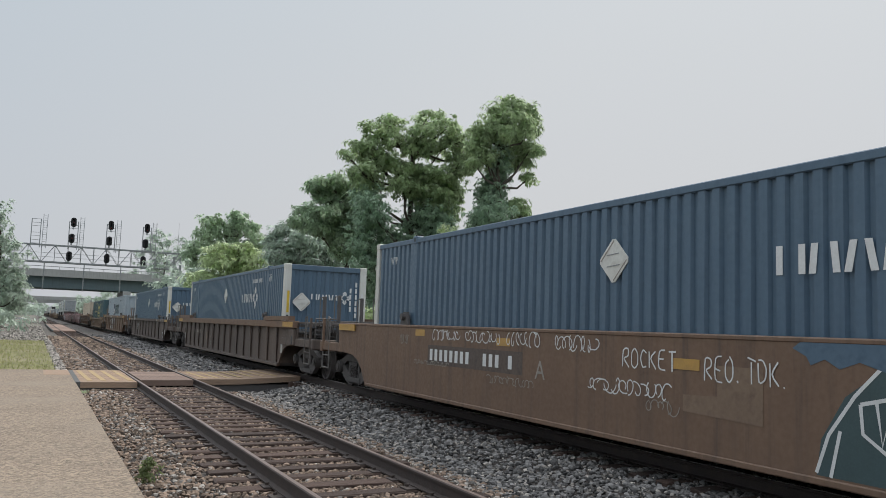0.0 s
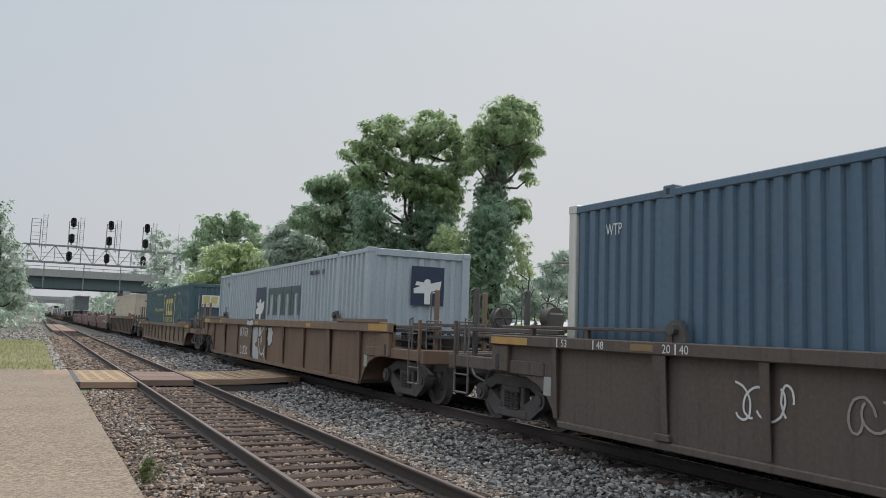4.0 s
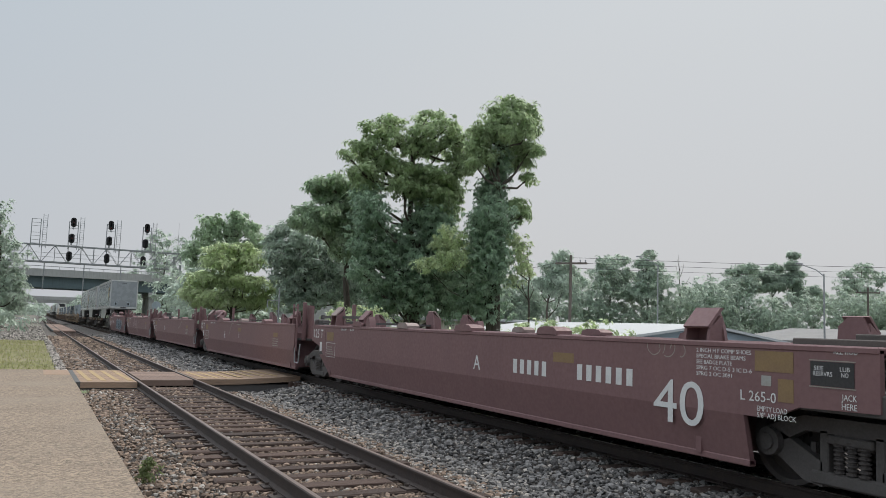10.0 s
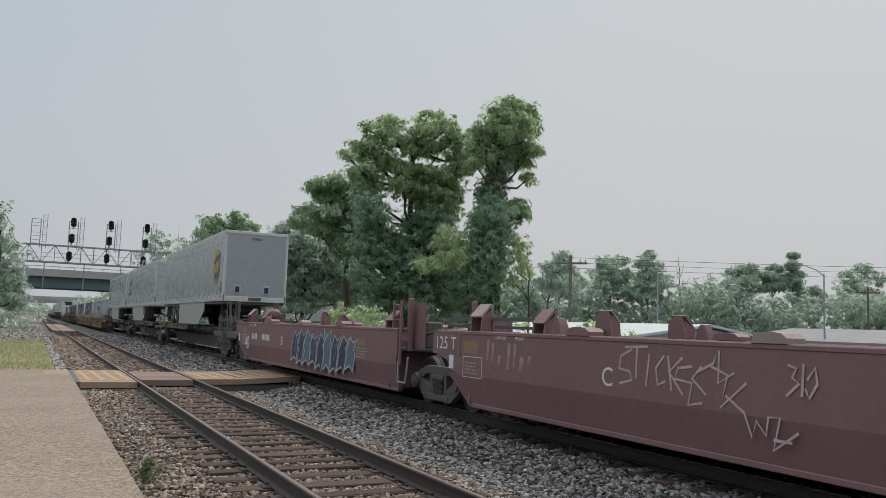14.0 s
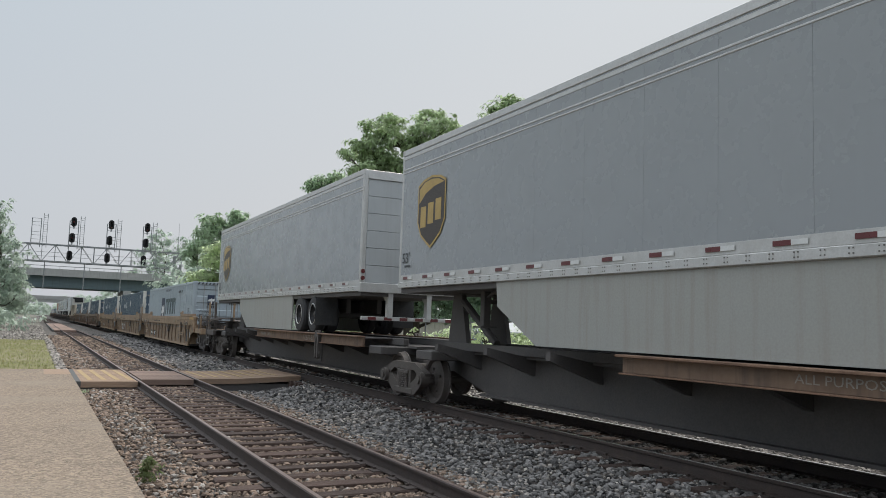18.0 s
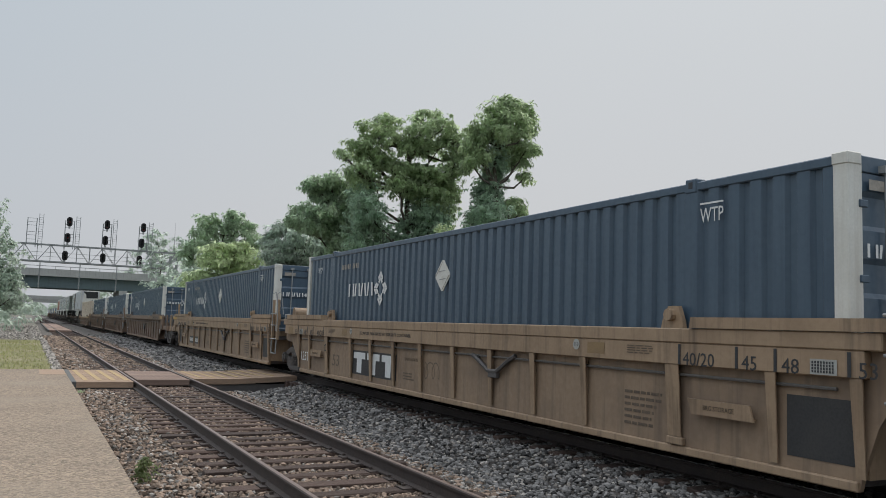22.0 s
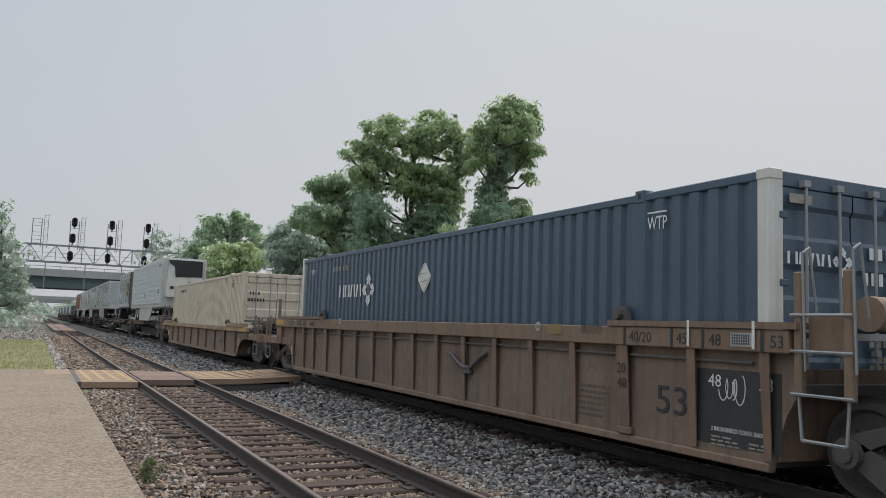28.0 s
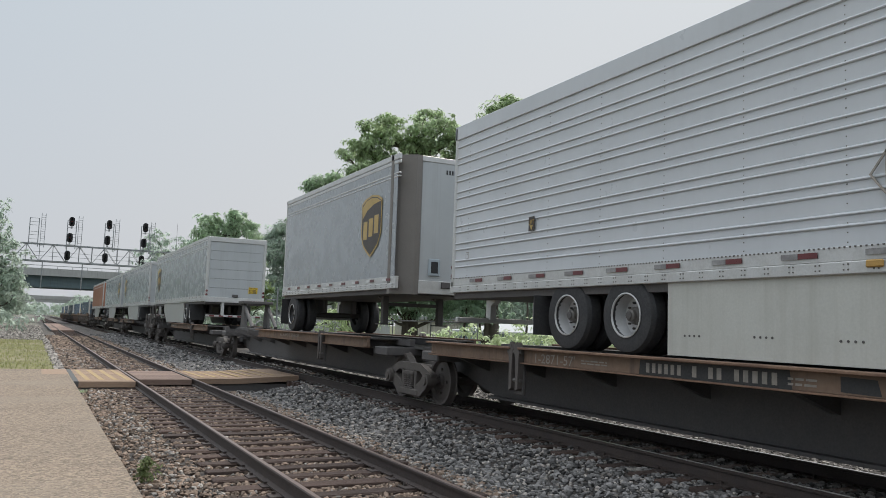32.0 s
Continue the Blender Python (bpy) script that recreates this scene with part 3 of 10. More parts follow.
stones("ballast_stones", stone_brown, 7000, (1.9, 4.6, 3.4, 36), 0.026, "rust-brown crushed stone between the rails", 10, gaps(X_NEAR, 0))
stones("ballast_stones", stone_brown, 9000, (1.05, 9.4, -8, 3.6), 0.034, "crushed stone beside the pavement", 12, gaps(X_NEAR, 0), True)
stones("ballast_stones", stone_mat, 3500, (4.2, 5.2, 3.4, 40), 0.026, "pale gravel along the near track's outer rail", 9)
stones("ballast_stones", stone_mat, 9000, (9.0, 13.2, 1.5, 40), 0.034, "pale crushed stone on the far shoulder", 4)
_bed = bed
bed = lambda x, y: -0.13
stones("gravel_stones", stone_mat, 5200, (-9, 0.95, 58, 120), 0.022, "loose gravel beside the near track", 7)
stones("gravel_stones", stone_mat, 1500, (0.75, 1.0, 27, 58), 0.03, "loose gravel along the lawn", 8)
bed = _bed
road_hump = sheet("far_road", asphalt, [-60, -14, -4, 1.2], [262, 272, 282, 292], lambda x, y: 0.25 if 265 < y < 290 and x < 1 else -0.14, "dark asphalt road meeting the crossing far down the line", "road")

RAIL = [(-0.07, -0.172), (0.07, -0.172), (0.07, -0.158), (0.012, -0.142), (0.009, -0.045), (0.034, -0.036), (0.036, -0.01), (0.026, -0.002), (-0.026, -0.002), (-0.036, -0.01), (-0.034, -0.036), (-0.009, -0.045), (-0.012, -0.142), (-0.07, -0.158)]


def rail(track, x, head):
    s = Shape()
    cuts = [-30, 0, 6, 12, 20, 35, 60, 100, 180, 300, 600, 1200]
    n = len(RAIL)
    s.add([(x + p, y, q) for y in cuts for p, q in RAIL], [(j * n + i, j * n + (i + 1) % n, (j + 1) * n + (i + 1) % n, (j + 1) * n + i) for j in range(len(cuts) - 1) for i in range(n)])
    ob = part("rail", s, rail_side, track)
    part("rail_head", Shape().box(x - 0.024, x + 0.024, -30, 1200, -0.004, 0.0), head, ob, "worn running surface")
    return ob


def track(name, x, z, label, last):
    tr = thing(name, label, "railway track", kind="structure", at=pose(x, 0, z))
    for sx in (-0.7535, 0.7535):
        rail(tr, sx, rail_polished if z else rail_top)
    rg = random.Random(4)
    ties = []
    for k in range(4):
        s = Shape()
        c = 0.014
        s.box(-1.3, 1.3, -0.115, 0.115, -0.36, -0.178, c)
        s.v = [(a + rg.uniform(-0.012, 0.012), b + rg.uniform(-0.008, 0.008), d + rg.uniform(-0.006, 0.004)) for a, b, d in s.v]
        me = s.mesh("tie")
        me.materials.append(wood_tie)
        ties.append(me)
    plate = Shape().box(-0.17, 0.17, -0.095, 0.095, -0.182, -0.164, 0.004).mesh("tie_plate")
    plate.materials.append(rail_side)
    spike = Shape().box(-0.02, 0.02, -0.014, 0.014, -0.17, -0.135, 0.004).mesh("spike")
    spike.materials.append(rail_side)
    y = -9.85
    n = 0
    while y < last:
        tie = part("tie", ties[n % 4], None, tr, at=pose(rg.uniform(-0.04, 0.04), y + 0.235, rg.uniform(-0.006, 0.004), 0, 0, rg.uniform(-0.7, 0.7)))
        if 3 < y < 16:
            for sx in (-0.7535, 0.7535):
                part("tie_plate", plate, None, tie, at=pose(sx, 0, 0))
                part("spike", spike, None, tie, at=pose(sx - 0.1, 0.05, 0))
                part("spike", spike, None, tie, at=pose(sx + 0.1, -0.05, 0))
        y += 0.53
        n += 1
    s = Shape()
    while y < 420:
        s.box(-1.3, 1.3, y + 0.12, y + 0.35, -0.3, -0.178)
        y += 0.53
    part("tie", s, wood_tie, tr)["kind"] = "stuff"
    return tr


track("track_near", X_NEAR, 0.0, "empty near track with rusty rails on weathered timber ties", 60)
track("track_far", X_FAR, Z_FAR, "far track with dark rails on half-buried timber ties", 45)

# ---- pavement, crossings, grass ----
pav = thing("pavement", "tan exposed-aggregate station pavement beside the near track", "pavement", kind="structure")
for i, (a, b) in enumerate(((-9.0, -2.0), (-2.0, 5.0), (5.0, 12.2), (12.2, 19.4), (19.4, 26.55))):
    part("slab", Shape().box(-7.5, 1.02, a + 0.003, b - 0.003, -0.3, -0.004 - 0.002 * (i % 2), 0.008), paving, pav)
part("edge_stain", Shape().box(0.35, 1.0, 24.3, 26.4, -0.01, -0.0005), board_yellow, pav, "faded yellow paint at the crossing")


def crossing(name, y0, y1, x0, x1, zf, label, plain=False):
    """Timber boards laid level with the rails, one panel between each pair of rails."""
    cr = thing(name, label, "crossing", kind="structure")
    spans = ((x0, X_NEAR - 0.82), (X_NEAR - 0.66, X_NEAR + 0.66), (X_NEAR + 0.82, x1))[:2 if plain else 3]
    first, last = y0, y1
    for k, (a, b) in enumerate(spans):
        if not plain:
            y0, y1 = first + (0, 0.7, 1.05)[k], last - (0, 0.6, 0.35)[k]
        w = 0.152
        n = int((y1 - y0) / w) if k != 1 else 10
        if plain:
            n = 5
        w = (y1 - y0) / n
        for i in range(n):
            s = Shape()
            z = lambda x: 0.0 if x < 5.2 else zf * min(1, (x - 5.2) / 2.0)
            ya, yb = y0 + i * w + 0.006, y0 + (i + 1) * w - 0.006
            xs = [a, b] if k < 2 else [a, 5.2, 6.2, b]
            vs, fs = [], []
            for x in xs:
                vs += [(x, ya, z(x) - 0.15), (x, yb, z(x) - 0.15), (x, yb, z(x) - 0.004), (x, ya, z(x) - 0.004)]
            for j in range(len(xs) - 1):
                for q in range(4):
                    fs.append((j * 4 + q, j * 4 + (q + 1) % 4, j * 4 + 4 + (q + 1) % 4, j * 4 + 4 + q))
            fs += [(3, 2, 1, 0), tuple(len(vs) - 4 + q for q in range(4))]
            s.add(vs, fs)
            part("board", s, board_yellow if k != 1 and not plain else board_mat, cr)
        if k == 0 and not plain:
            for j in range(4):
                xa = a + 0.28 + j * 0.32
                part("yellow_stripe", Shape().prism([(xa, y0 + 0.5), (xa + 0.12, y0 + 0.5), (xa + 0.02, y1 - 0.3), (xa - 0.10, y1 - 0.3)], 2, -0.004, 0.001), stripe_mat, cr, "worn yellow warning stripe")
        if k == 2 and not plain:
            for j in range(7):
                xa = a + 0.25 + j * 0.33
                zz = 0.0 if xa < 5.1 else zf * min(1, (xa - 5.0) / 2.2) + 0.004
                part("yellow_stripe", Shape().prism([(xa, y0 + 0.5), (xa + 0.10, y0 + 0.5), (xa + 0.0, y1 - 0.3), (xa - 0.10, y1 - 0.3)], 2, zz - 0.004, zz + 0.003), stripe_mat, cr)
    part("edge_plate", Shape().box(x0 - 0.02, x0 + 0.1, first, last, -0.14, 0.0, 0.004), asphalt, cr, "grey concrete edge strip")
    return cr


crossing("pedestrian_crossing", 21.7, 26.45, 1.03, 6.95, Z_FAR * 0.8, "timber station crossing with worn yellow stripes")
crossing("far_crossing", 90, 150, 1.75, 6.9, Z_FAR * 0.8, "pale boarded road crossing far down the tracks", True)
part("support_beam", Shape().box(1.1, X_NEAR - 0.8, 21.74, 21.9, -0.45, -0.15).box(X_NEAR + 0.82, 6.9, 22.8, 22.96, -0.5, -0.15), black_steel, bpy.data.objects["pedestrian_crossing"])


leaf_weed = leaf_material("weed leaves", (0.14, 0.18, 0.075), (0.19, 0.19, 0.09))


def grass_tuft(name, x, y, z, n, rad, height, mat, label, seed, kind=""):
    r = np.random.RandomState(seed)
    a = r.uniform(0, 6.283, n)
    d = rad * np.sqrt(r.uniform(0, 1, n))
    bx, by = x + d * np.cos(a), y + d * np.sin(a)
    hh = height * r.uniform(0.4, 1.0, n)
    la = r.uniform(0, 6.283, n)
    lean = hh * r.uniform(0.1, 0.6, n)
    w = 0.006 + 0.004 * r.uniform(0, 1, n)
    wx, wy = -np.sin(la) * w, np.cos(la) * w
    v = np.stack([np.stack([bx - wx, by - wy, 0 * bx + z], 1), np.stack([bx + wx, by + wy, 0 * bx + z], 1),
                  np.stack([bx + lean * 0.5 * np.cos(la) + wx, by + lean * 0.5 * np.sin(la) + wy, z + hh * 0.65], 1),
                  np.stack([bx + lean * np.cos(la), by + lean * np.sin(la), z + hh], 1)], 1).reshape(-1, 3)
    f = (np.array([[0, 1, 2], [0, 2, 3]])[None] + 4 * np.arange(n)[:, None, None]).reshape(-1, 3)
    me = raw_mesh(name, v, f)
    me.materials.append(mat)
    return tagged(new(name, me), label, "grass", kind=kind)


grass_tuft("weed", 1.08, 6.75, -0.24, 40, 0.10, 0.10, leaf_mid, "low weeds in the ballast", 5)
grass_tuft("weed", 1.15, 20.9, -0.22, 60, 0.12, 0.12, leaf_mid, "low weeds beside the crossing", 6)
r_grass = np.random.RandomState(11)
n = 14000
x = r_grass.uniform(-13, 0.75, n)
y = r_grass.uniform(26.95, 57.5, n)
a = r_grass.uniform(0, 6.283, n)
h_g = r_grass.uniform(0.03, 0.11, n)
w = 0.02
v = np.stack([np.stack([x - w * np.sin(a), y + w * np.cos(a), 0 * x - 0.11], 1), np.stack([x + w * np.sin(a), y - w * np.cos(a), 0 * x - 0.11], 1),
              np.stack([x + 0.04 * np.cos(a), y + 0.04 * np.sin(a), h_g - 0.11], 1)], 1).reshape(-1, 3)
me = raw_mesh("grass", v, np.arange(3 * n).reshape(-1, 3))
me.materials.append(grass_mat)
tagged(new("grass", me), "short dry grass behind the pavement", "grass", kind="stuff")


# ---- trees ----
def foliage(blobs, clumps, leaf, seed, fill=0.25, inset=1.0):
    """Leaves in tufts over a set of ellipsoids (x, y, z, radius across, radius up): each tuft is a small dome whose leaves face outwards and droop at their tips."""
    r = np.random.RandomState(seed)
    b = np.array(blobs, dtype=float)
    area = b[:, 3] * (b[:, 3] + b[:, 4])
    tufts = np.maximum(5, clumps * 9 / 30 * area / area.sum()).astype(int)
    knot, out, size = [], [], []
    for (x, y, z, ra, rb), m in zip(b, tufts):
        ra, rb = max(ra - leaf * inset, ra * 0.5), max(rb - leaf * 0.8 * inset, rb * 0.4)
        d = r.normal(size=(m, 3)) + np.array([0, 0, 0.25])
        d /= np.linalg.norm(d, axis=1, keepdims=True)
        pick = r.uniform(size=m)
        rad = np.where(pick < fill, r.uniform(0.2, 0.75, m), np.where(pick < fill + 0.28, r.uniform(1.05, 1.65, m), r.uniform(0.7, 1.15, m)))
        size.append(np.where(rad > 1.2, r.uniform(1.0, 1.9, m), r.uniform(0.85, 1.9, m)))
        knot.append(np.array([x, y, z]) + d * rad[:, None] * np.array([ra, ra, rb]))
        out.append(d)
    knot, out, size = np.concatenate(knot), np.concatenate(out), np.concatenate(size)
    k = 20
    n = len(knot) * k
    dome = size[:, None, None] * leaf
    q = r.normal(size=(len(knot), k, 3)) + out[:, None] * 0.8 + np.array([0, 0, 0.35])
    q /= np.linalg.norm(q, axis=2, keepdims=True)
    p = (knot[:, None] + q * dome * r.uniform(0.35, 1.0, (len(knot), k, 1)) * np.array([1.15, 1.15, 0.72])).reshape(-1, 3)
    up = (q * 0.8 + out[:, None] * 0.35 + np.array([0, 0, 0.55])).reshape(-1, 3) + r.normal(size=(n, 3)) * 0.32
    way = q.reshape(-1, 3) + np.array([0, 0, -0.45]) + r.normal(size=(n, 3)) * 0.5
    w = np.cross(up, way)
    w /= np.linalg.norm(w, axis=1, keepdims=True)
    u = np.cross(w, up)
    u /= np.linalg.norm(u, axis=1, keepdims=True)
    sz = leaf * r.uniform(0.55, 1.15, n)[:, None]
    v = np.stack([p - u * sz * 0.6, p + w * sz * 0.27 - u * sz * 0.08, p + u * sz * 0.66 - np.array([0, 0, 0.12]) * sz, p - w * sz * 0.27 - u * sz * 0.08], 1).reshape(-1, 3)
    return raw_mesh("crown", v, np.arange(4 * n).reshape(-1, 4))


def tree(name, label, x, y, z, blobs, mat, clumps, leaf, girth, seed, group="", vine=None):
    """A tapered, crooked trunk with a limb to every mass of leaves."""
    rg = random.Random(seed)
    th = thing(name, label, "bush" if "bush" in name else "tree", group, at=pose(x, y, z))
    top = max(b[2] for b in blobs)
    s = Shape()
    steps = 6
    pts = [Vector((rg.uniform(-0.25, 0.25) * i / steps, rg.uniform(-0.25, 0.25) * i / steps, top * 0.92 * i / steps)) for i in range(steps + 1)]
    pts[0].z = -0.3
    for i in range(steps):
        s.tube(pts[i], pts[i + 1], girth * (1 - 0.8 * i / steps), 9, girth * (1 - 0.8 * (i + 1) / steps))
    part("trunk", s, bark, th)
    for b in blobs:
        start_h = max(0.8, b[2] - max(b[3], 1.0) * 1.5)
        k = min(steps - 1, int(start_h / (top * 0.92) * steps))
        a = pts[k].lerp(pts[k + 1], 0.5)
        e = Vector(b[:3])
        mid = a.lerp(e, 0.55) + Vector((rg.uniform(-0.3, 0.3), rg.uniform(-0.3, 0.3), -0.15 * (e - a).length))
        g = girth * 0.42 * (1 - 0.5 * k / steps)
        q = Shape().tube(a, mid, g, 7, g * 0.7).tube(mid, e, g * 0.7, 7, g * 0.3)
        for j in range(5):
            d = Vector((rg.gauss(0, 1), rg.gauss(0, 1), rg.gauss(0.3, 0.7))).normalized()
            q.tube(mid.lerp(e, rg.uniform(0.3, 1)), e + Vector((d.x * b[3], d.y * b[3], d.z * b[4])) * 0.85, g * 0.3, 5, g * 0.08)
        part("limb", q, bark, th)
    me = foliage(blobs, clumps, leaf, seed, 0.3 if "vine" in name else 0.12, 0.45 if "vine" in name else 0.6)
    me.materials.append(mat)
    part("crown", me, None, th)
    return th


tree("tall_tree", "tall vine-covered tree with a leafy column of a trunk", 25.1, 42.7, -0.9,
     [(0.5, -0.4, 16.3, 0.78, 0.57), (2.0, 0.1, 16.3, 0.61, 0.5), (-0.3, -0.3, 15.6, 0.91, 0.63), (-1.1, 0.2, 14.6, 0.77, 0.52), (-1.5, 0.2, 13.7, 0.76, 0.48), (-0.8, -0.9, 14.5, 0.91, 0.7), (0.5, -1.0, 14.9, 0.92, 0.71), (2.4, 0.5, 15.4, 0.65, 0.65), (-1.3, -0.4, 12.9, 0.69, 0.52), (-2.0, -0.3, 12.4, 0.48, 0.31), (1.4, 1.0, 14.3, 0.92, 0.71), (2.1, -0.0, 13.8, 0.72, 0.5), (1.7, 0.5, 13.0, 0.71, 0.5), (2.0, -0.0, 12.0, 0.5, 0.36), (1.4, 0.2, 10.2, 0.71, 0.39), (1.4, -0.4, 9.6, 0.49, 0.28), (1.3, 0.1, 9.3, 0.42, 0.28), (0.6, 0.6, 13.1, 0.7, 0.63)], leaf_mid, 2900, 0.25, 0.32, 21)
tree("vine_column", "dark vine thicket climbing a trunk", 24.9, 43.0, -0.9,
     [(0.2, 0.0, 12.3, 0.6, 0.91), (0.1, 0.4, 10.9, 0.77, 0.98), (-0.3, 0.3, 10.6, 0.84, 0.77), (-0.8, -1.0, 9.1, 1.18, 0.98), (0.7, 0.4, 8.6, 0.7, 0.7), (-1.2, 0.1, 9.1, 0.48, 0.55), (-0.7, -0.5, 7.7, 1.18, 1.04), (-1.1, -1.1, 6.3, 1.17, 1.04), (0.7, 0.4, 6.7, 0.49, 0.77), (-0.7, -0.1, 5.0, 1.31, 1.1), (-0.5, 0.5, 3.7, 1.51, 0.96), (0.0, -0.4, 13.4, 0.6, 0.7), (0.3, 0.1, 12.2, 0.7, 0.8), (-0.1, 0.2, 11.0, 0.8, 0.8), (0.2, 0.4, 9.9, 0.9, 0.8), (-0.5, 0.4, 8.2, 0.9, 0.8), (-0.4, -0.7, 6.7, 1.0, 0.9)], leaf_dark, 6000, 0.20, 0.30, 22)
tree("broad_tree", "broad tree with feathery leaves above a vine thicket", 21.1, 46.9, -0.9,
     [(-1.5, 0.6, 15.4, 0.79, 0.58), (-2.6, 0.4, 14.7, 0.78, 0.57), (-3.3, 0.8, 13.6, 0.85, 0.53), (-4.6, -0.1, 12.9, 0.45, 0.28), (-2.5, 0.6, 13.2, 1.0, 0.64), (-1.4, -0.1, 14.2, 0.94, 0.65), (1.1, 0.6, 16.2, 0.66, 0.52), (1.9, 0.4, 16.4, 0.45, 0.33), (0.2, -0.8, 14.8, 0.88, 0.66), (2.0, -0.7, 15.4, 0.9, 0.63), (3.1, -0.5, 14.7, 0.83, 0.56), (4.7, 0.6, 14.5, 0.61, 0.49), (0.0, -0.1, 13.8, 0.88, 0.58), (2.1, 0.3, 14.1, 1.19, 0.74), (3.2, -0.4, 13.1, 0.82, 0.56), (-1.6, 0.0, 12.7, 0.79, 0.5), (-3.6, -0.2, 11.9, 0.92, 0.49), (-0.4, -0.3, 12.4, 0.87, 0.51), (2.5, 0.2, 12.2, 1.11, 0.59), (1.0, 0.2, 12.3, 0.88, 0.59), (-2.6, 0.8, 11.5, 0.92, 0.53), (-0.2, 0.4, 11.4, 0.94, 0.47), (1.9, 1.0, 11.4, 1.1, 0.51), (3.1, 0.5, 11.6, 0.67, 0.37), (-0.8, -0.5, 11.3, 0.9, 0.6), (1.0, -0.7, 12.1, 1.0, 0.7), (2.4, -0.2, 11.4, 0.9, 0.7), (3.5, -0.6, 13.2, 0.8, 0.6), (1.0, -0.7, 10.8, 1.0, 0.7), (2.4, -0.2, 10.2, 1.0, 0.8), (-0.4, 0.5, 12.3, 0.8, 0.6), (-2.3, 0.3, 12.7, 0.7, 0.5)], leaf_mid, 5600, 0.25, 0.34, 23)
tree("vine_thicket", "dark vine-covered thicket below the tall trees", 21.6, 46.6, -0.9,
     [(1.4, 1.1, 10.4, 1.09, 0.66), (-0.1, 0.3, 9.7, 0.72, 0.72), (0.7, -0.8, 8.9, 1.17, 0.95), (2.3, 0.5, 9.9, 0.66, 0.74), (-0.6, 0.6, 8.9, 0.57, 0.57), (0.8, 0.9, 7.6, 1.3, 1.08), (-1.6, 0.1, 7.9, 0.85, 0.78), (-1.8, 0.5, 6.7, 1.2, 1.06), (-0.5, -0.7, 5.6, 1.43, 1.22), (2.4, 0.8, 6.2, 1.24, 1.1), (-2.2, 0.2, 4.8, 1.26, 1.19), (-0.2, -0.5, 4.1, 1.72, 1.07), (1.9, -1.0, 4.3, 1.46, 1.17), (-2.3, 0.8, 3.6, 1.05, 0.77), (3.5, 0.9, 5.5, 0.88, 0.88), (-3.9, -0.8, 9.4, 0.88, 0.91), (-3.2, 0.6, 8.2, 0.87, 0.98), (-3.8, -0.2, 6.8, 0.97, 0.84), (-4.1, -0.6, 5.7, 0.83, 0.76), (-3.5, 0.3, 10.2, 0.9, 0.8), (-3.2, -0.5, 9.0, 0.9, 0.8), (-3.6, -0.0, 7.8, 0.9, 0.8), (-2.9, -0.4, 6.7, 0.9, 0.8), (0.5, -0.6, 9.4, 0.9, 0.8), (0.7, -0.7, 8.0, 1.1, 0.9), (-0.3, -0.5, 6.5, 1.3, 1.0), (1.3, 0.5, 6.0, 1.3, 1.0), (-1.2, 0.4, 7.8, 0.8, 0.7), (2.7, 0.3, 4.8, 1.2, 0.9), (-1.7, 0.3, 4.6, 1.4, 0.9), (3.0, -0.5, 7.3, 0.8, 0.8)], leaf_dark, 10500, 0.22, 0.30, 24)
tree("young_tree", "light green saplings among the dark vines", 23.4, 43.4, -0.9,
     [(-1.3, -0.4, 7.9, 0.82, 0.55), (-0.4, 0.5, 7.4, 0.82, 0.55), (-1.6, 0.5, 7.4, 0.68, 0.44), (-1.6, -0.9, 6.5, 0.96, 0.55), (0.2, 0.1, 6.4, 0.48, 0.48), (-3.1, -0.7, 6.1, 0.74, 0.47)], leaf_light, 600, 0.22, 0.10, 33)
tree("slim_tree", "thin pale-leaved tree beside the vine column", 26.9, 42.0, -0.9,
     [(-0.9, 0.1, 8.0, 0.62, 0.41), (-0.6, -0.2, 7.4, 0.62, 0.42), (-1.2, -0.2, 6.9, 0.55, 0.41), (-0.7, -0.3, 6.3, 0.62, 0.41), (-1.2, -0.2, 5.5, 0.62, 0.41), (0.1, 0.1, 6.0, 0.42, 0.28)], leaf_light, 340, 0.22, 0.10, 34)
tree("leaning_tree", "vine-grown tree with spreading low limbs", 18.4, 50.8, -0.9,
     [(-2.3, 0.3, 11.5, 0.67, 0.48), (-1.3, -0.2, 11.9, 0.64, 0.45), (-1.6, 0.7, 10.9, 0.82, 0.48), (-0.4, 0.8, 11.3, 0.75, 0.56), (0.4, 0.0, 11.6, 0.76, 0.49), (-2.7, 0.9, 9.8, 0.81, 0.44), (-3.6, -0.2, 8.9, 0.59, 0.37), (-2.3, -0.9, 9.4, 0.97, 0.59), (-0.6, 0.2, 9.9, 0.9, 0.68), (0.1, -0.8, 10.4, 0.84, 0.68), (-2.5, -0.6, 8.6, 0.89, 0.44), (-1.0, -0.2, 8.6, 0.97, 0.67), (0.4, 0.2, 9.2, 0.91, 0.83), (-0.5, -0.7, 7.5, 0.98, 0.9), (0.4, -0.8, 7.9, 0.83, 0.91)], leaf_deep, 4600, 0.25, 0.30, 25)
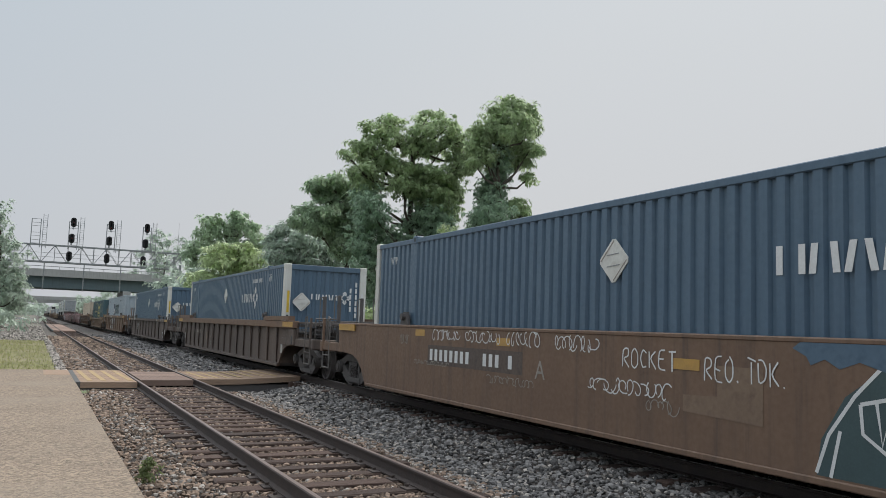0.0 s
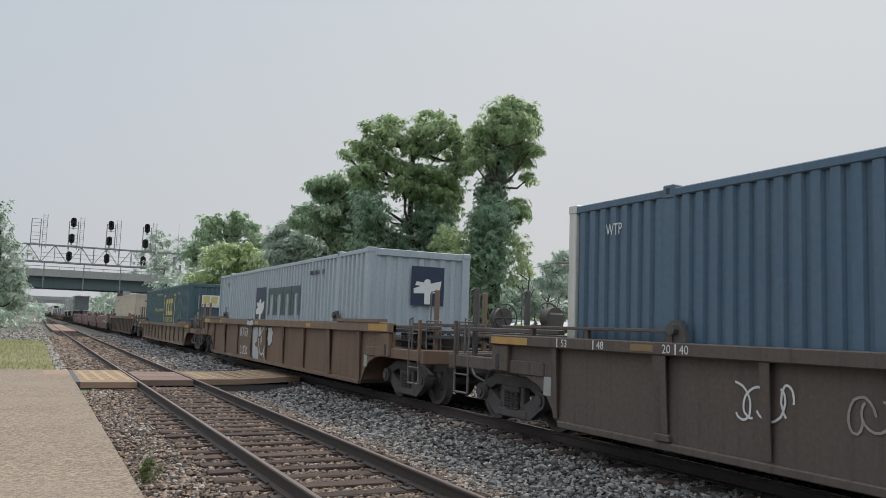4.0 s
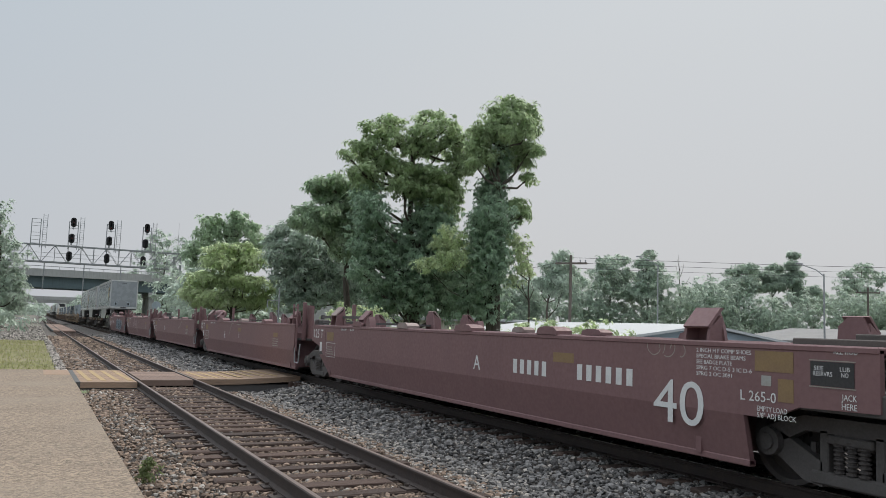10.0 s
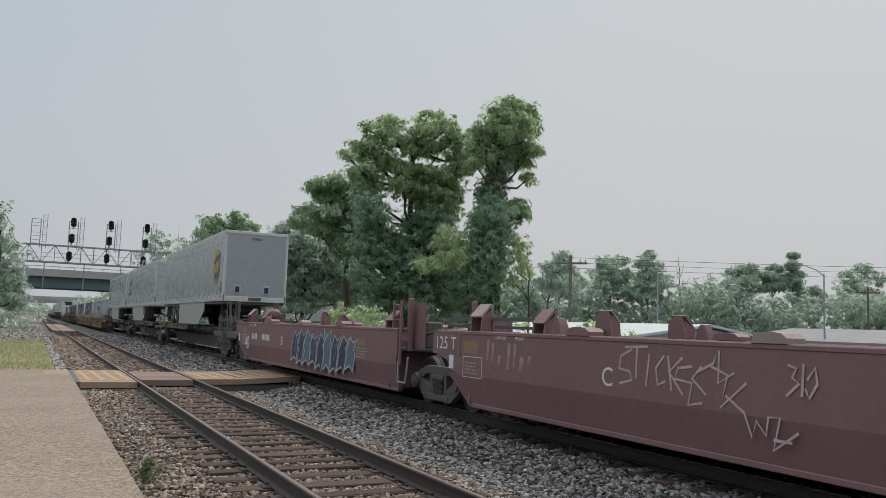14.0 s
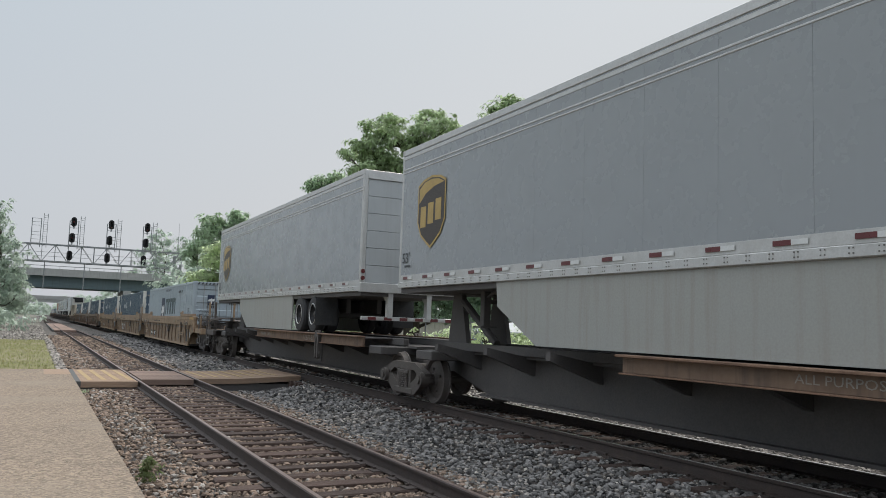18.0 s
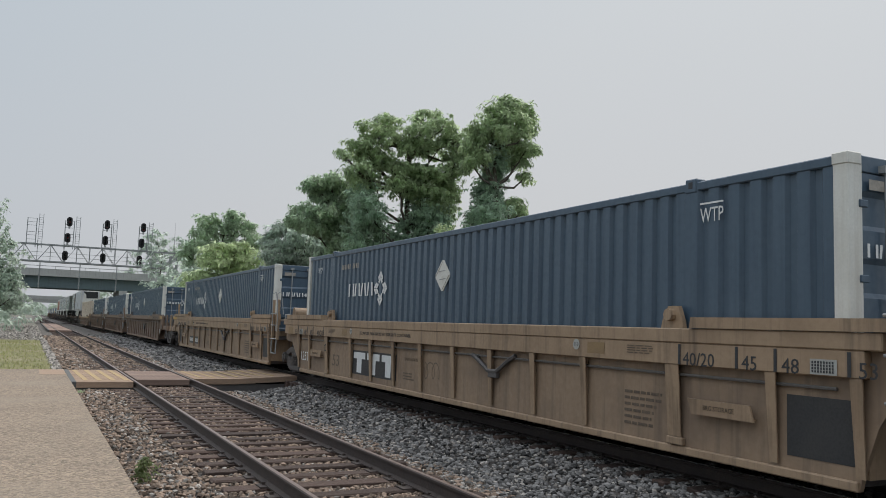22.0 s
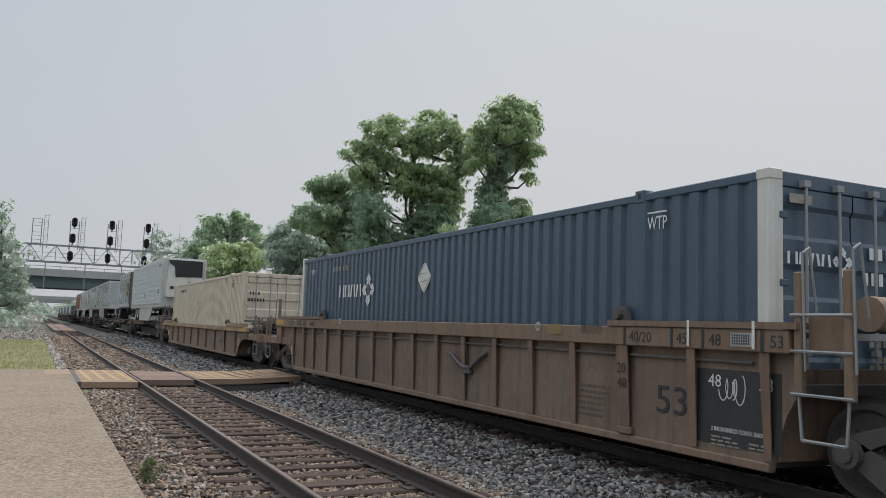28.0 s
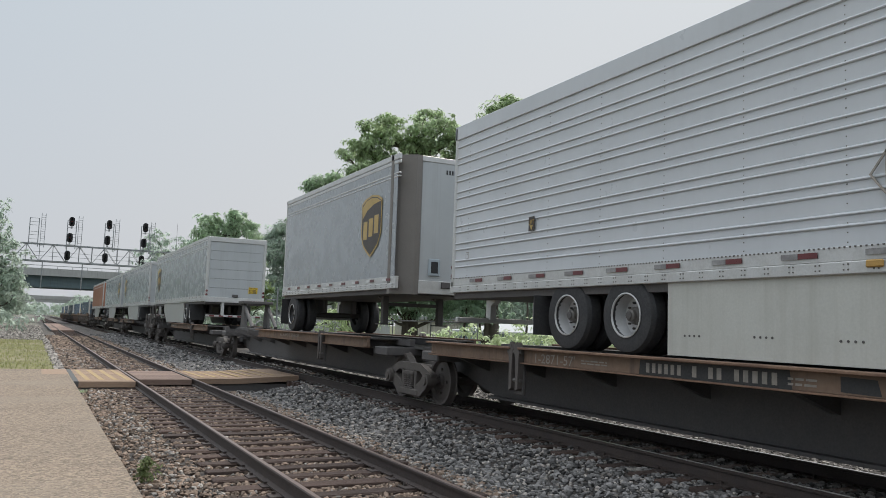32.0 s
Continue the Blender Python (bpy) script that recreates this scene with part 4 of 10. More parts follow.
tree("young_tree", "grey-green young trees crowding together", 17.7, 58.2, -0.9,
     [(-1.4, 0.7, 9.2, 0.92, 0.58), (-0.7, -0.4, 8.4, 1.09, 0.67), (-2.2, 0.8, 8.3, 0.83, 0.58), (1.1, 0.9, 8.2, 1.18, 0.76), (2.3, -0.3, 7.7, 1.2, 0.77), (-1.8, -0.1, 7.2, 1.16, 0.83), (0.2, 0.0, 6.4, 1.26, 0.92), (2.8, 0.3, 6.1, 1.45, 0.94), (4.4, 0.2, 5.7, 1.12, 1.04), (-1.2, 0.1, 5.4, 1.24, 1.0), (1.1, 0.3, 4.7, 1.43, 1.01), (4.1, 1.0, 4.2, 1.55, 0.86), (-0.7, 0.0, 3.8, 1.33, 0.75)], leaf_hazy, 5200, 0.27, 0.20, 26)
tree("sumac_bush", "light green feathery sumac bush", 13.9, 64.7, -0.9,
     [(-0.8, -0.2, 7.9, 1.07, 0.54), (0.6, 0.5, 8.1, 0.99, 0.54), (-1.6, -0.6, 6.9, 1.06, 0.58), (1.4, -0.5, 7.1, 1.09, 0.63), (0.1, 1.1, 6.7, 1.34, 0.72), (-2.4, 0.0, 5.6, 1.06, 0.62), (-0.9, 0.1, 5.4, 1.33, 0.71), (0.6, -1.1, 5.4, 1.17, 0.67), (2.2, -0.2, 5.3, 1.27, 0.64), (-3.1, 0.2, 4.5, 0.96, 0.61), (-2.0, -1.1, 4.0, 1.32, 0.66), (0.4, 0.3, 4.1, 1.34, 0.63), (2.6, 0.3, 4.1, 1.27, 0.64), (3.4, -0.6, 4.8, 0.64, 0.55)], leaf_light, 2500, 0.34, 0.15, 27)
tree("back_tree", "dark tree behind the bushes", 20.7, 100.9, -0.9,
     [(-1.9, 0.3, 14.3, 1.39, 0.9), (-2.6, -0.1, 12.8, 1.24, 0.83), (-0.3, 0.4, 13.0, 1.39, 1.05), (0.9, -0.3, 15.2, 1.12, 0.77), (1.4, 0.5, 13.9, 1.55, 0.98), (3.0, 0.5, 13.9, 1.06, 0.85), (3.1, -1.1, 12.2, 1.42, 0.99), (-3.1, -1.0, 11.0, 1.51, 0.83), (-0.9, 0.4, 10.9, 2.08, 1.11), (2.2, 1.1, 11.2, 1.97, 1.13), (-4.5, -0.5, 10.1, 0.96, 0.82), (-3.8, -0.1, 8.6, 1.23, 1.09)], leaf_deep, 1900, 0.45, 0.30, 28)
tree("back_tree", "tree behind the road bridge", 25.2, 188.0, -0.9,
     [(-1.3, 0.4, 19.2, 2.6, 2.6), (-2.6, 1.5, 14.8, 3.1, 3.7), (3.9, -1.9, 17.5, 3.1, 2.7), (1.3, 0, 10.4, 5.2, 5), (0, 0, 5, 5, 4)], leaf_hazy, 1200, 0.65, 0.4, 29)
tree("low_bush", "light green low bush by the tracks", 14.6, 39.8, -0.9,
     [(-0.2, 0.1, 3.0, 0.9, 0.5), (0.9, -0.4, 2.8, 0.9, 0.5), (-0.7, 0.4, 2.3, 0.9, 0.5), (0.3, 0, 1.6, 1.2, 0.8)], leaf_light, 420, 0.2, 0.08, 30)
tree("low_bush", "light green feathery bush below the sheds", 15.4, 20.5, -0.9,
     [(-2.4, 0.6, 1.7, 0.7, 0.5), (-1.3, 0.1, 1.9, 0.8, 0.6), (-0.1, -0.4, 2.2, 0.8, 0.6), (0.9, 0.2, 1.8, 0.8, 0.55), (1.9, -0.3, 1.4, 0.6, 0.4), (0.2, 0, 1.2, 1.4, 0.6)], leaf_light, 520, 0.16, 0.05, 35)
tree("low_bush", "light green bush in front of the sheds", 21.4, 30.0, -2.0,
     [(-2.2, 0.2, 3.3, 0.9, 0.6), (-0.8, -0.3, 3.5, 0.8, 0.6), (1.2, 0.2, 3.6, 0.9, 0.6), (2.3, -0.2, 3.2, 0.8, 0.5), (0.2, 0.2, 2.5, 1.8, 0.8)], leaf_light, 420, 0.2, 0.06, 36)
tree("low_bush", "light green bush beyond the tracks", 17.2, 31.5, -1.4,
     [(0, 0, 2.3, 1.2, 0.7), (1.3, -1.2, 2.1, 1.2, 0.6), (-1.4, 1.2, 2.2, 1.2, 0.6)], leaf_light, 420, 0.2, 0.08, 31)
tree("lineside_tree", "leafy tree close beside the near track", -3.9, 99.7, -0.9,
     [(-1.0, -0.1, 12.8, 1.4, 2.2), (-2.5, 0.9, 10.6, 2.8, 3.7), (0.4, -0.3, 8.5, 2.0, 2.2), (0.9, -0.2, 5.8, 2.1, 1.8), (-0.1, 0.5, 3.6, 3.1, 1.7), (2.0, -0.7, 4.1, 0.9, 1.4)], leaf_hazy, 2000, 0.38, 0.3, 32)
FAR_TREES = (("tree behind the crossarm pole", 54.0, 80, [(1.4, -0.5, 12.0, 1.08, 0.61), (0.3, -0.3, 10.5, 1.48, 0.74), (3.2, 0.6, 10.4, 1.36, 0.81), (0.5, -1.1, 9.1, 1.75, 0.67), (4.2, 0.2, 9.1, 1.23, 0.68), (-0.4, 0.6, 8.5, 1.2, 0.67), (1.8, -0.4, 8.0, 2.02, 0.81)]),
             ("round-headed tree with airy branches", 69.5, 88, [(-1.3, -0.6, 12.5, 1.53, 0.77), (1.9, 0.7, 13.1, 1.39, 0.77), (-2.0, -0.6, 11.1, 1.68, 0.76), (0.4, -0.7, 11.2, 1.85, 0.93), (2.8, -0.2, 10.8, 1.4, 0.78), (0.0, 0.5, 9.7, 1.99, 0.84), (1.2, -0.9, 8.8, 2.32, 0.93)]),
             ("tall thin-leaved tree", 72.4, 84, [(0.0, -0.3, 13.6, 0.91, 0.68), (-1.0, -0.4, 12.4, 1.35, 0.68), (2.2, 0.8, 12.2, 1.21, 0.68), (0.0, -0.1, 10.9, 1.66, 0.75), (3.4, 0.8, 10.6, 1.22, 0.68), (-0.1, -0.8, 9.6, 1.96, 0.75), (-1.7, -0.4, 8.4, 1.94, 0.9)]),
             ("low dense round tree", 88.4, 90, [(0.5, 0.4, 10.2, 1.34, 0.76), (-1.2, 0.9, 9.3, 1.66, 0.83), (2.0, -0.1, 9.4, 1.69, 0.84), (-1.2, -0.6, 8.1, 2.84, 1.0), (1.9, -0.9, 7.7, 2.03, 0.85), (-3.8, 0.1, 7.5, 1.98, 0.82)]),
             ("spreading tree with layered branches", 88.2, 82, [(-0.3, -0.7, 12.7, 1.27, 0.63), (-1.2, 0.7, 12.1, 1.25, 0.55), (2.6, 0.8, 11.8, 1.27, 0.56), (-1.4, -0.7, 10.8, 1.89, 0.63), (-3.7, -0.5, 10.3, 1.09, 0.47), (2.8, 0.7, 10.1, 1.59, 0.56), (-0.5, 0.3, 9.3, 1.73, 0.63)]),
             ("slim tree with a bare lower trunk", 93.8, 82, [(1.3, 0.7, 13.1, 1.13, 0.65), (-1.6, -0.4, 11.9, 1.12, 0.64), (0.4, -0.8, 11.5, 0.97, 0.65), (-0.8, -0.5, 10.5, 1.45, 0.72)]),
             ("slender tree with a tufted top", 95.5, 80, [(0.7, 0.5, 15.0, 0.8, 0.56), (-0.7, -0.4, 13.4, 0.88, 0.64), (0.3, -0.3, 12.2, 1.04, 0.56), (-0.7, -0.2, 11.2, 1.28, 0.56), (0.7, -0.2, 9.5, 1.12, 1.12)]),
             ("low scrubby tree", 109.7, 88, [(-0.8, -0.2, 10.8, 1.43, 0.8), (2.7, 1.0, 9.9, 1.43, 0.81), (-2.3, -0.8, 9.1, 1.77, 0.89), (1.7, -1.2, 8.8, 1.62, 0.81)]),
             ("broad thin-leaved tree", 109.3, 80, [(2.2, 1.0, 14.2, 1.35, 0.68), (-1.1, 0.9, 13.1, 1.17, 0.59), (4.4, 1.1, 13.3, 1.36, 0.68), (-1.0, -0.2, 11.7, 1.85, 0.76), (-1.9, 1.1, 10.7, 1.16, 0.67), (2.8, 1.0, 10.6, 2.03, 0.85), (4.7, -0.7, 12.2, 1.2, 0.77), (-1.0, 0.6, 9.1, 1.84, 0.75), (5.1, 0.8, 9.3, 2.05, 0.85)]))
for i, (label, x, y, blobs) in enumerate(FAR_TREES):
    tree("far_tree", label + " beyond the sheds", x, y, -1.5, blobs, leaf_hazy, 1500, 0.36, 0.2, 40 + i, group="trees beyond the sheds")

bare = thing("bare_tree", "leafless dead sapling beyond the sheds", "tree", at=pose(80.0, 86.0, -2.6))
part("trunk", Shape().tube((0, 0, 0), (0.2, 0, 8.6), 0.16, 7, 0.09).tube((0.2, 0, 8.6), (-0.1, 0.1, 15.4), 0.09, 6, 0.02), bark, bare)
for zz, dx, dz in ((8.4, 1.1, 2.4), (9.6, -0.9, 2.6), (10.6, 1.9, 1.9), (11.4, -0.7, 2.6), (12.4, 0.8, 2.0), (13.2, -0.5, 1.7)):
    part("limb", Shape().tube((0.1, 0, zz), (0.1 + dx * 0.6, 0, zz + dz * 0.5), 0.045, 5, 0.03).tube((0.1 + dx * 0.6, 0, zz + dz * 0.5), (0.1 + dx, 0.1, zz + dz), 0.03, 5, 0.01), bark, bare)


def woods(name, label, spots, seed, leaf, per):
    r = np.random.RandomState(seed)
    blobs = [(x + r.uniform(-2, 2), y + r.uniform(-2, 2), z + h * q, wd * r.uniform(0.8, 1.2), h * 0.32) for x, y, z, h, wd in spots for q in (0.3, 0.62, 0.85)]
    me = foliage(blobs, per * len(spots), leaf, seed, 0.3)
    me.materials.append(leaf_hazy)
    return tagged(new(name, me), label, "woods", kind="stuff")


weed_mesh = foliage([(1.25, 9.6, -0.13, 0.13, 0.1), (1.2, 9.55, -0.05, 0.1, 0.08), (1.31, 9.62, -0.03, 0.09, 0.09), (1.24, 9.6, 0.03, 0.06, 0.06)], 60, 0.045, 3, 0.4)
weed_mesh.materials.append(leaf_weed)
tagged(new("weed", weed_mesh), "small green leafy weed at the pavement's edge", "weed")
rw = random.Random(9)
woods("hedge", "scrub and saplings behind the sheds", [(46 + i * 2.6 + rw.uniform(-1, 1), 98 - i * 1.15 + rw.uniform(-3, 3), -2.5, rw.uniform(8.2, 11.0), 2.9) for i in range(30)], 51, 0.42, 800)
woods("hedge", "scrub along the far side of the tracks", [(13.5 + rw.uniform(-0.5, 4), 68 + i * 2.9, -1.2, rw.uniform(4, 8), 2.2) for i in range(10)], 52, 0.42, 240)
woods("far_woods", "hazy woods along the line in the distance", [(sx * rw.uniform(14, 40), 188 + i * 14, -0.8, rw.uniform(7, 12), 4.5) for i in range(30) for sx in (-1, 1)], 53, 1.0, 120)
woods("far_woods", "woods closing the view down the line", [(rw.uniform(-160, 260), rw.uniform(700, 900), -1, rw.uniform(9, 15), 10) for i in range(70)], 54, 2.4, 40)
woods("far_woods", "woods beyond the built-up land", [(130 + i * 9 + rw.uniform(-5, 5), 160 - i * 4.5 + rw.uniform(-8, 8), -3, rw.uniform(7, 10), 5) for i in range(34)], 55, 1.0, 110)
woods("lineside_scrub", "scrub beside the near track", [(-4.5 - rw.uniform(0, 8), 84 + i * 5, -0.6, rw.uniform(3, 8), 2.6) for i in range(22)], 56, 0.46, 260)

# ---- signal bridge ----
GY = 110.0
sb = thing("signal_bridge", "grey steel truss bridge with black railway signals over the tracks", "signal bridge", at=pose(0, GY, 0))
for zc in (7.9, 10.0):
    for dy in (-0.5, 0.5):
        part("chord", Shape().box(-13, 16.4, dy - 0.06, dy + 0.06, zc - 0.07, zc + 0.07), galv, sb)
x = -13.0
k = 0
web = []
while x < 16.2:
    for dy in (-0.5, 0.5):
        s = Shape().tube((x, dy, 7.9), (x, dy, 10.0), 0.035, 5)
        s.tube((x, dy, 7.9 if k % 2 else 10.0), (x + 1.47, dy, 10.0 if k % 2 else 7.9), 0.03, 5)
        part("brace", s, galv, sb)
    part("cross_tie", Shape().box(x - 0.03, x + 0.03, -0.5, 0.5, 7.86, 7.94).box(x - 0.03, x + 0.03, -0.5, 0.5, 9.96, 10.04), galv, sb)
    x += 1.47
    k += 1
part("walkway", Shape().box(-13, 16.4, -0.45, 0.45, 7.98, 8.02), galv, sb)
for zr in (8.5, 9.0):
    part("handrail", Shape().box(-13, 16.4, -0.72, -0.68, zr, zr + 0.04), galv, sb)
for tx in (-12.8, 16.2):
    s = Shape()
    for dx in (-0.4, 0.4):
        for dy in (-0.5, 0.5):
            s.box(tx + dx - 0.07, tx + dx + 0.07, dy - 0.07, dy + 0.07, -1.2, 9.6)
    part("tower_leg", s, galv, sb)
    s = Shape()
    for i in range(8):
        for dy in (-0.5, 0.5):
            z0 = i * 1.2
            s.tube((tx - 0.4, dy, z0), (tx + 0.4, dy, z0 + 1.2), 0.025, 5).tube((tx + 0.4, dy, z0), (tx - 0.4, dy, z0 + 1.2), 0.025, 5)
    part("tower_brace", s, galv, sb)
for dx in (0.65, 5.1, 9.35):
    s = Shape().tube((dx, -0.55, 7.9), (dx, -0.55, 4.5), 0.06, 6)
    for i in range(5):
        s.box(dx - 0.1, dx + 0.1, -0.65, -0.45, 4.6 + i * 0.55, 4.68 + i * 0.55)
    part("drop_post", s, galv, sb)
for mx, heads in ((-0.55, 0), (3.6, 3), (7.9, 3), (12.2, 3)):
    s = Shape()
    for dx in (-0.5, 0.5):
        s.box(mx + dx - 0.05, mx + dx + 0.05, -0.62, -0.52, 9.6, 13.1)
    for zr in (10.1, 10.5, 11.0, 11.4, 12.2, 12.6, 13.05):
        s.box(mx - 0.5, mx + 0.5, -0.6, -0.55, zr, zr + 0.04)
    mast = part("mast_frame", s, galv, sb)
    s = Shape()
    for dx in (0.75, 1.2):
        s.box(mx + dx - 0.03, mx + dx + 0.03, 0.1, 0.16, 9.6, 13.8)
    for i in range(14):
        s.box(mx + 0.75, mx + 1.2, 0.12, 0.14, 9.8 + i * 0.29, 9.83 + i * 0.29)
    part("ladder", s, galv, mast)
    for i in range(heads):
        zc = (12.95, 10.95, 8.75)[i]
        xo = mx + (-0.05, -0.15, -0.3)[i]
        oval = [(xo + 0.33 * math.cos(a), zc + (0.27 if math.sin(a) > 0 else -0.27) + 0.33 * math.sin(a)) for a in [j * math.pi / 8 for j in range(16)]]
        hd = part("signal_head", Shape().prism(oval, 1, -0.82, -0.7), signal_black, mast, "black oval signal head")
        for j, dz in enumerate((0.3, 0.0, -0.3)):
            hood = [(0.115, -1.05), (0.125, -0.8), (0.11, -0.8), (0.105, -1.05)]
            part("visor", Shape().lathe(hood, (xo, 0, zc + dz), 1, 12), signal_black, hd)
            if (mx == 3.6 and i < 2 and j == 1) or (mx > 4 and i == 0 and j == 2):
                part("lens", Shape().lathe([(0.0, -0.83), (0.11, -0.835), (0.11, -0.82)], (xo, 0, zc + dz), 1, 12), lens_red, hd, "dull red signal lens")
        part("junction_box", Shape().tube((xo, -0.76, zc - 0.62), (xo, -0.76, zc - 0.85), 0.1, 8), galv, hd)
part("antenna", Shape().tube((16.2, 0, 9.6), (16.15, 0, 14.0), 0.04, 6, 0.012), galv, sb)

# ---- road overpass ----
ov = thing("overpass", "grey steel-girder road overpass with concrete parapet", "bridge", at=pose(0, 170, 0))
part("deck", Shape().box(-60, 90, -6, 6, 8.6, 9.1), concrete, ov)
part("parapet", Shape().box(-60, 90, -6.2, -5.9, 8.4, 9.75), concrete, ov, "pale concrete parapet")
part("parapet", Shape().box(-60, 90, 5.9, 6.2, 8.4, 9.75), concrete, ov)
for gy in (-5.2, -2.6, 0, 2.6, 5.2):
    part("girder", Shape().box(-60, 90, gy - 0.02, gy + 0.02, 6.5, 8.6).box(-60, 90, gy - 0.28, gy + 0.28, 6.35, 6.5).box(-60, 90, gy - 0.28, gy + 0.28, 8.45, 8.6), girder, ov)
part("guard_rail", Shape().box(-60, 90, -6.1, -6.0, 10.2, 10.3), galv, ov)
for i in range(60):
    part("rail_post", Shape().box(-59 + i * 2.5, -58.92 + i * 2.5, -6.1, -6.0, 9.7, 10.2), galv, ov)
for px in (15.4, 20.0, -16, -21):
    for py in (-4.5, 0, 4.5):
        part("pier", Shape().tube((px, py, -1.5), (px, py, 5.6), 0.55, 14), concrete, ov)
    part("pier_cap", Shape().box(px - 0.7, px + 0.7, -5.8, 5.8, 5.5, 6.35, 0.05), concrete, ov)
for sx in (-1, 1):
    part("abutment", Shape().prism([(40 * sx, -1.5), (70 * sx, -1.5), (70 * sx, 8.4), (52 * sx, 8.4)], 1, -6, 6), concrete, ov)
ov2 = thing("far_overpass", "second road overpass far down the line", "bridge", at=pose(0, 330, 0))
part("deck", Shape().box(-80, 120, -5, 5, 5.6, 7.0), concrete, ov2)
part("parapet", Shape().box(-80, 120, -5.2, -4.9, 6.6, 7.9), concrete, ov2)
for px in (-12, 14, 30):
    part("pier", Shape().box(px - 0.6, px + 0.6, -4, 4, -1, 5.6), concrete, ov2)

# ---- sheds, poles and wires beyond the tracks ----
lot = sheet("parking_lot", asphalt, [25, 32, 50, 80], [-20, 10, 40, 66], lambda x, y: lay(x) + 0.06, "grey asphalt yard beyond the tracks", "yard")


def shed(name, label, x0, x1, y0, y1, base, eave, ridge, wall, roof, windows=0):
    sh = thing(name, label, "shed", at=pose((x0 + x1) / 2, (y0 + y1) / 2, base))
    a, b, e, r = (x1 - x0) / 2, (y1 - y0) / 2, eave - base, ridge - base
    t = 0.2
    part("wall", Shape().box(-a, -a + t, -b, b, 0, e), wall, sh)
    part("wall", Shape().box(a - t, a, -b, b, 0, e), wall, sh)
    for sy in (-1, 1):
        part("gable", Shape().prism([(-a + t, 0), (a - t, 0), (a - t, e), (0, max(r - 0.1, e + 0.01)), (-a + t, e)], 1, sy * b, sy * (b - t)), wall, sh)
    if ridge - eave < 0.3:
        part("roof", Shape().box(-a - 0.3, a + 0.3, -b - 0.3, b + 0.3, e, e + 0.22, 0.03), roof, sh)
        part("roof_edge", Shape().box(-a - 0.36, -a - 0.3, -b - 0.3, b + 0.3, e - 0.05, e + 0.26), galv, sh)
    else:
        for sx in (-1, 1):
            part("roof", Shape().prism([(0, r), (sx * (a + 0.4), e - 0.1), (sx * (a + 0.4), e + 0.06), (0, r + 0.16)], 1, -b - 0.4, b + 0.4), roof, sh)
    for i in range(windows):
        yy = -b + (i + 0.5) * 2 * b / windows
        w = part("window", Shape().box(-a - 0.03, -a + 0.05, yy - 0.7, yy + 0.7, e - 1.9, e - 0.9), dark_glass, sh)
        part("frame", Shape().box(-a - 0.05, -a + 0.02, yy - 0.78, yy + 0.78, e - 0.9, e - 0.82).box(-a - 0.05, -a + 0.02, yy - 0.78, yy + 0.78, e - 1.98, e - 1.9), galv, w)
    n = int(2 * b / 0.6)
    s = Shape()
    for i in range(n):
        yy = -b + i * 0.6
        s.box(-a - 0.03, -a - 0.005, yy, yy + 0.06, 0.1, e - 0.1)
    for i in range(int(2 * a / 0.6)):
        xx = -a + i * 0.6
        s.box(xx, xx + 0.06, -b - 0.028, -b - 0.004, 0.1, e - 0.12)
    part("cladding_rib", s, wall, sh)["kind"] = "stuff"
    return sh


shed("blue_shed", "low gabled shed with pale blue ribbed cladding", 31.6, 45.6, 39, 60, -2.6, 1.35, 2.25, wall_blue, roof_white, 0)
shed("low_shed", "low shed with a white flat roof beyond the tracks", 30, 42, 8, 24, -2.6, 0.45, 0.55, wall_blue, roof_white, 1)
shed("long_shed", "long shed with a grey pitched roof", 60, 76, 14, 57, -2.7, 1.5, 2.6, wall_beige, roof_grey, 3)
shed("beige_shed", "low beige building with a white flat roof", 36.5, 62, 66, 84, -2.7, 2.35, 2.45, wall_beige, roof_white, 0)


def pole(x, y, top, label, arm=True):
    po = thing("utility_pole", label, "pole", at=pose(x, y, lay(x)))
    h_p = top - lay(x)
    part("pole", Shape().tube((0, 0, 0), (0, 0, h_p), 0.16, 10, 0.11), wood_pole, po)
    a = part("crossarm", Shape().box(-1.35, 1.35, -0.06, 0.06, h_p - 0.75, h_p - 0.6, 0.01).box(-1.35, 1.35, 0.16, 0.28, h_p - 0.75, h_p - 0.6, 0.01), wood_pole, po)
    a.matrix_basis = pose(0, 0, 0, 0, 0, -50)
    for dx in (-1.25, -0.8, 0.8, 1.25):
        part("insulator", Shape().lathe([(0.0, 0.22), (0.05, 0.2), (0.07, 0.12), (0.04, 0.08), (0.07, 0.04), (0.03, 0.0)], (dx, 0, h_p - 0.6), 2, 10), galv, a)
    return po


pole(40.0, 55.9, 8.05, "grey timber utility pole with double crossarm")
pole(92.0, 66.0, 8.4, "grey timber utility pole with crossarm")
wires = thing("overhead_wires", "thin black overhead wires between poles", "wires")
for i, dz in enumerate((0.0, 0.05, -0.35, -0.75)):
    a, b = Vector((40 + i * 0.5, 55.9 + i * 0.35, 7.85 + dz)), Vector((150 + i * 0.6, 62 + i * 0.4, 13.9 + dz * 2))
    pts = [a.lerp(b, k / 16) - Vector((0, 0, 0.35 * (1 - (2 * k / 16 - 1) ** 2))) for k in range(17)]
    part("wire", Shape().pipe(pts, 0.018, 4), signal_black, wires)
a, b = Vector((40, 55.9, 7.7)), Vector((30, 78, 6.3))
part("wire", Shape().pipe([a.lerp(b, k / 8) - Vector((0, 0, 0.8 * (1 - (2 * k / 8 - 1) ** 2))) for k in range(9)], 0.018, 4), signal_black, wires)


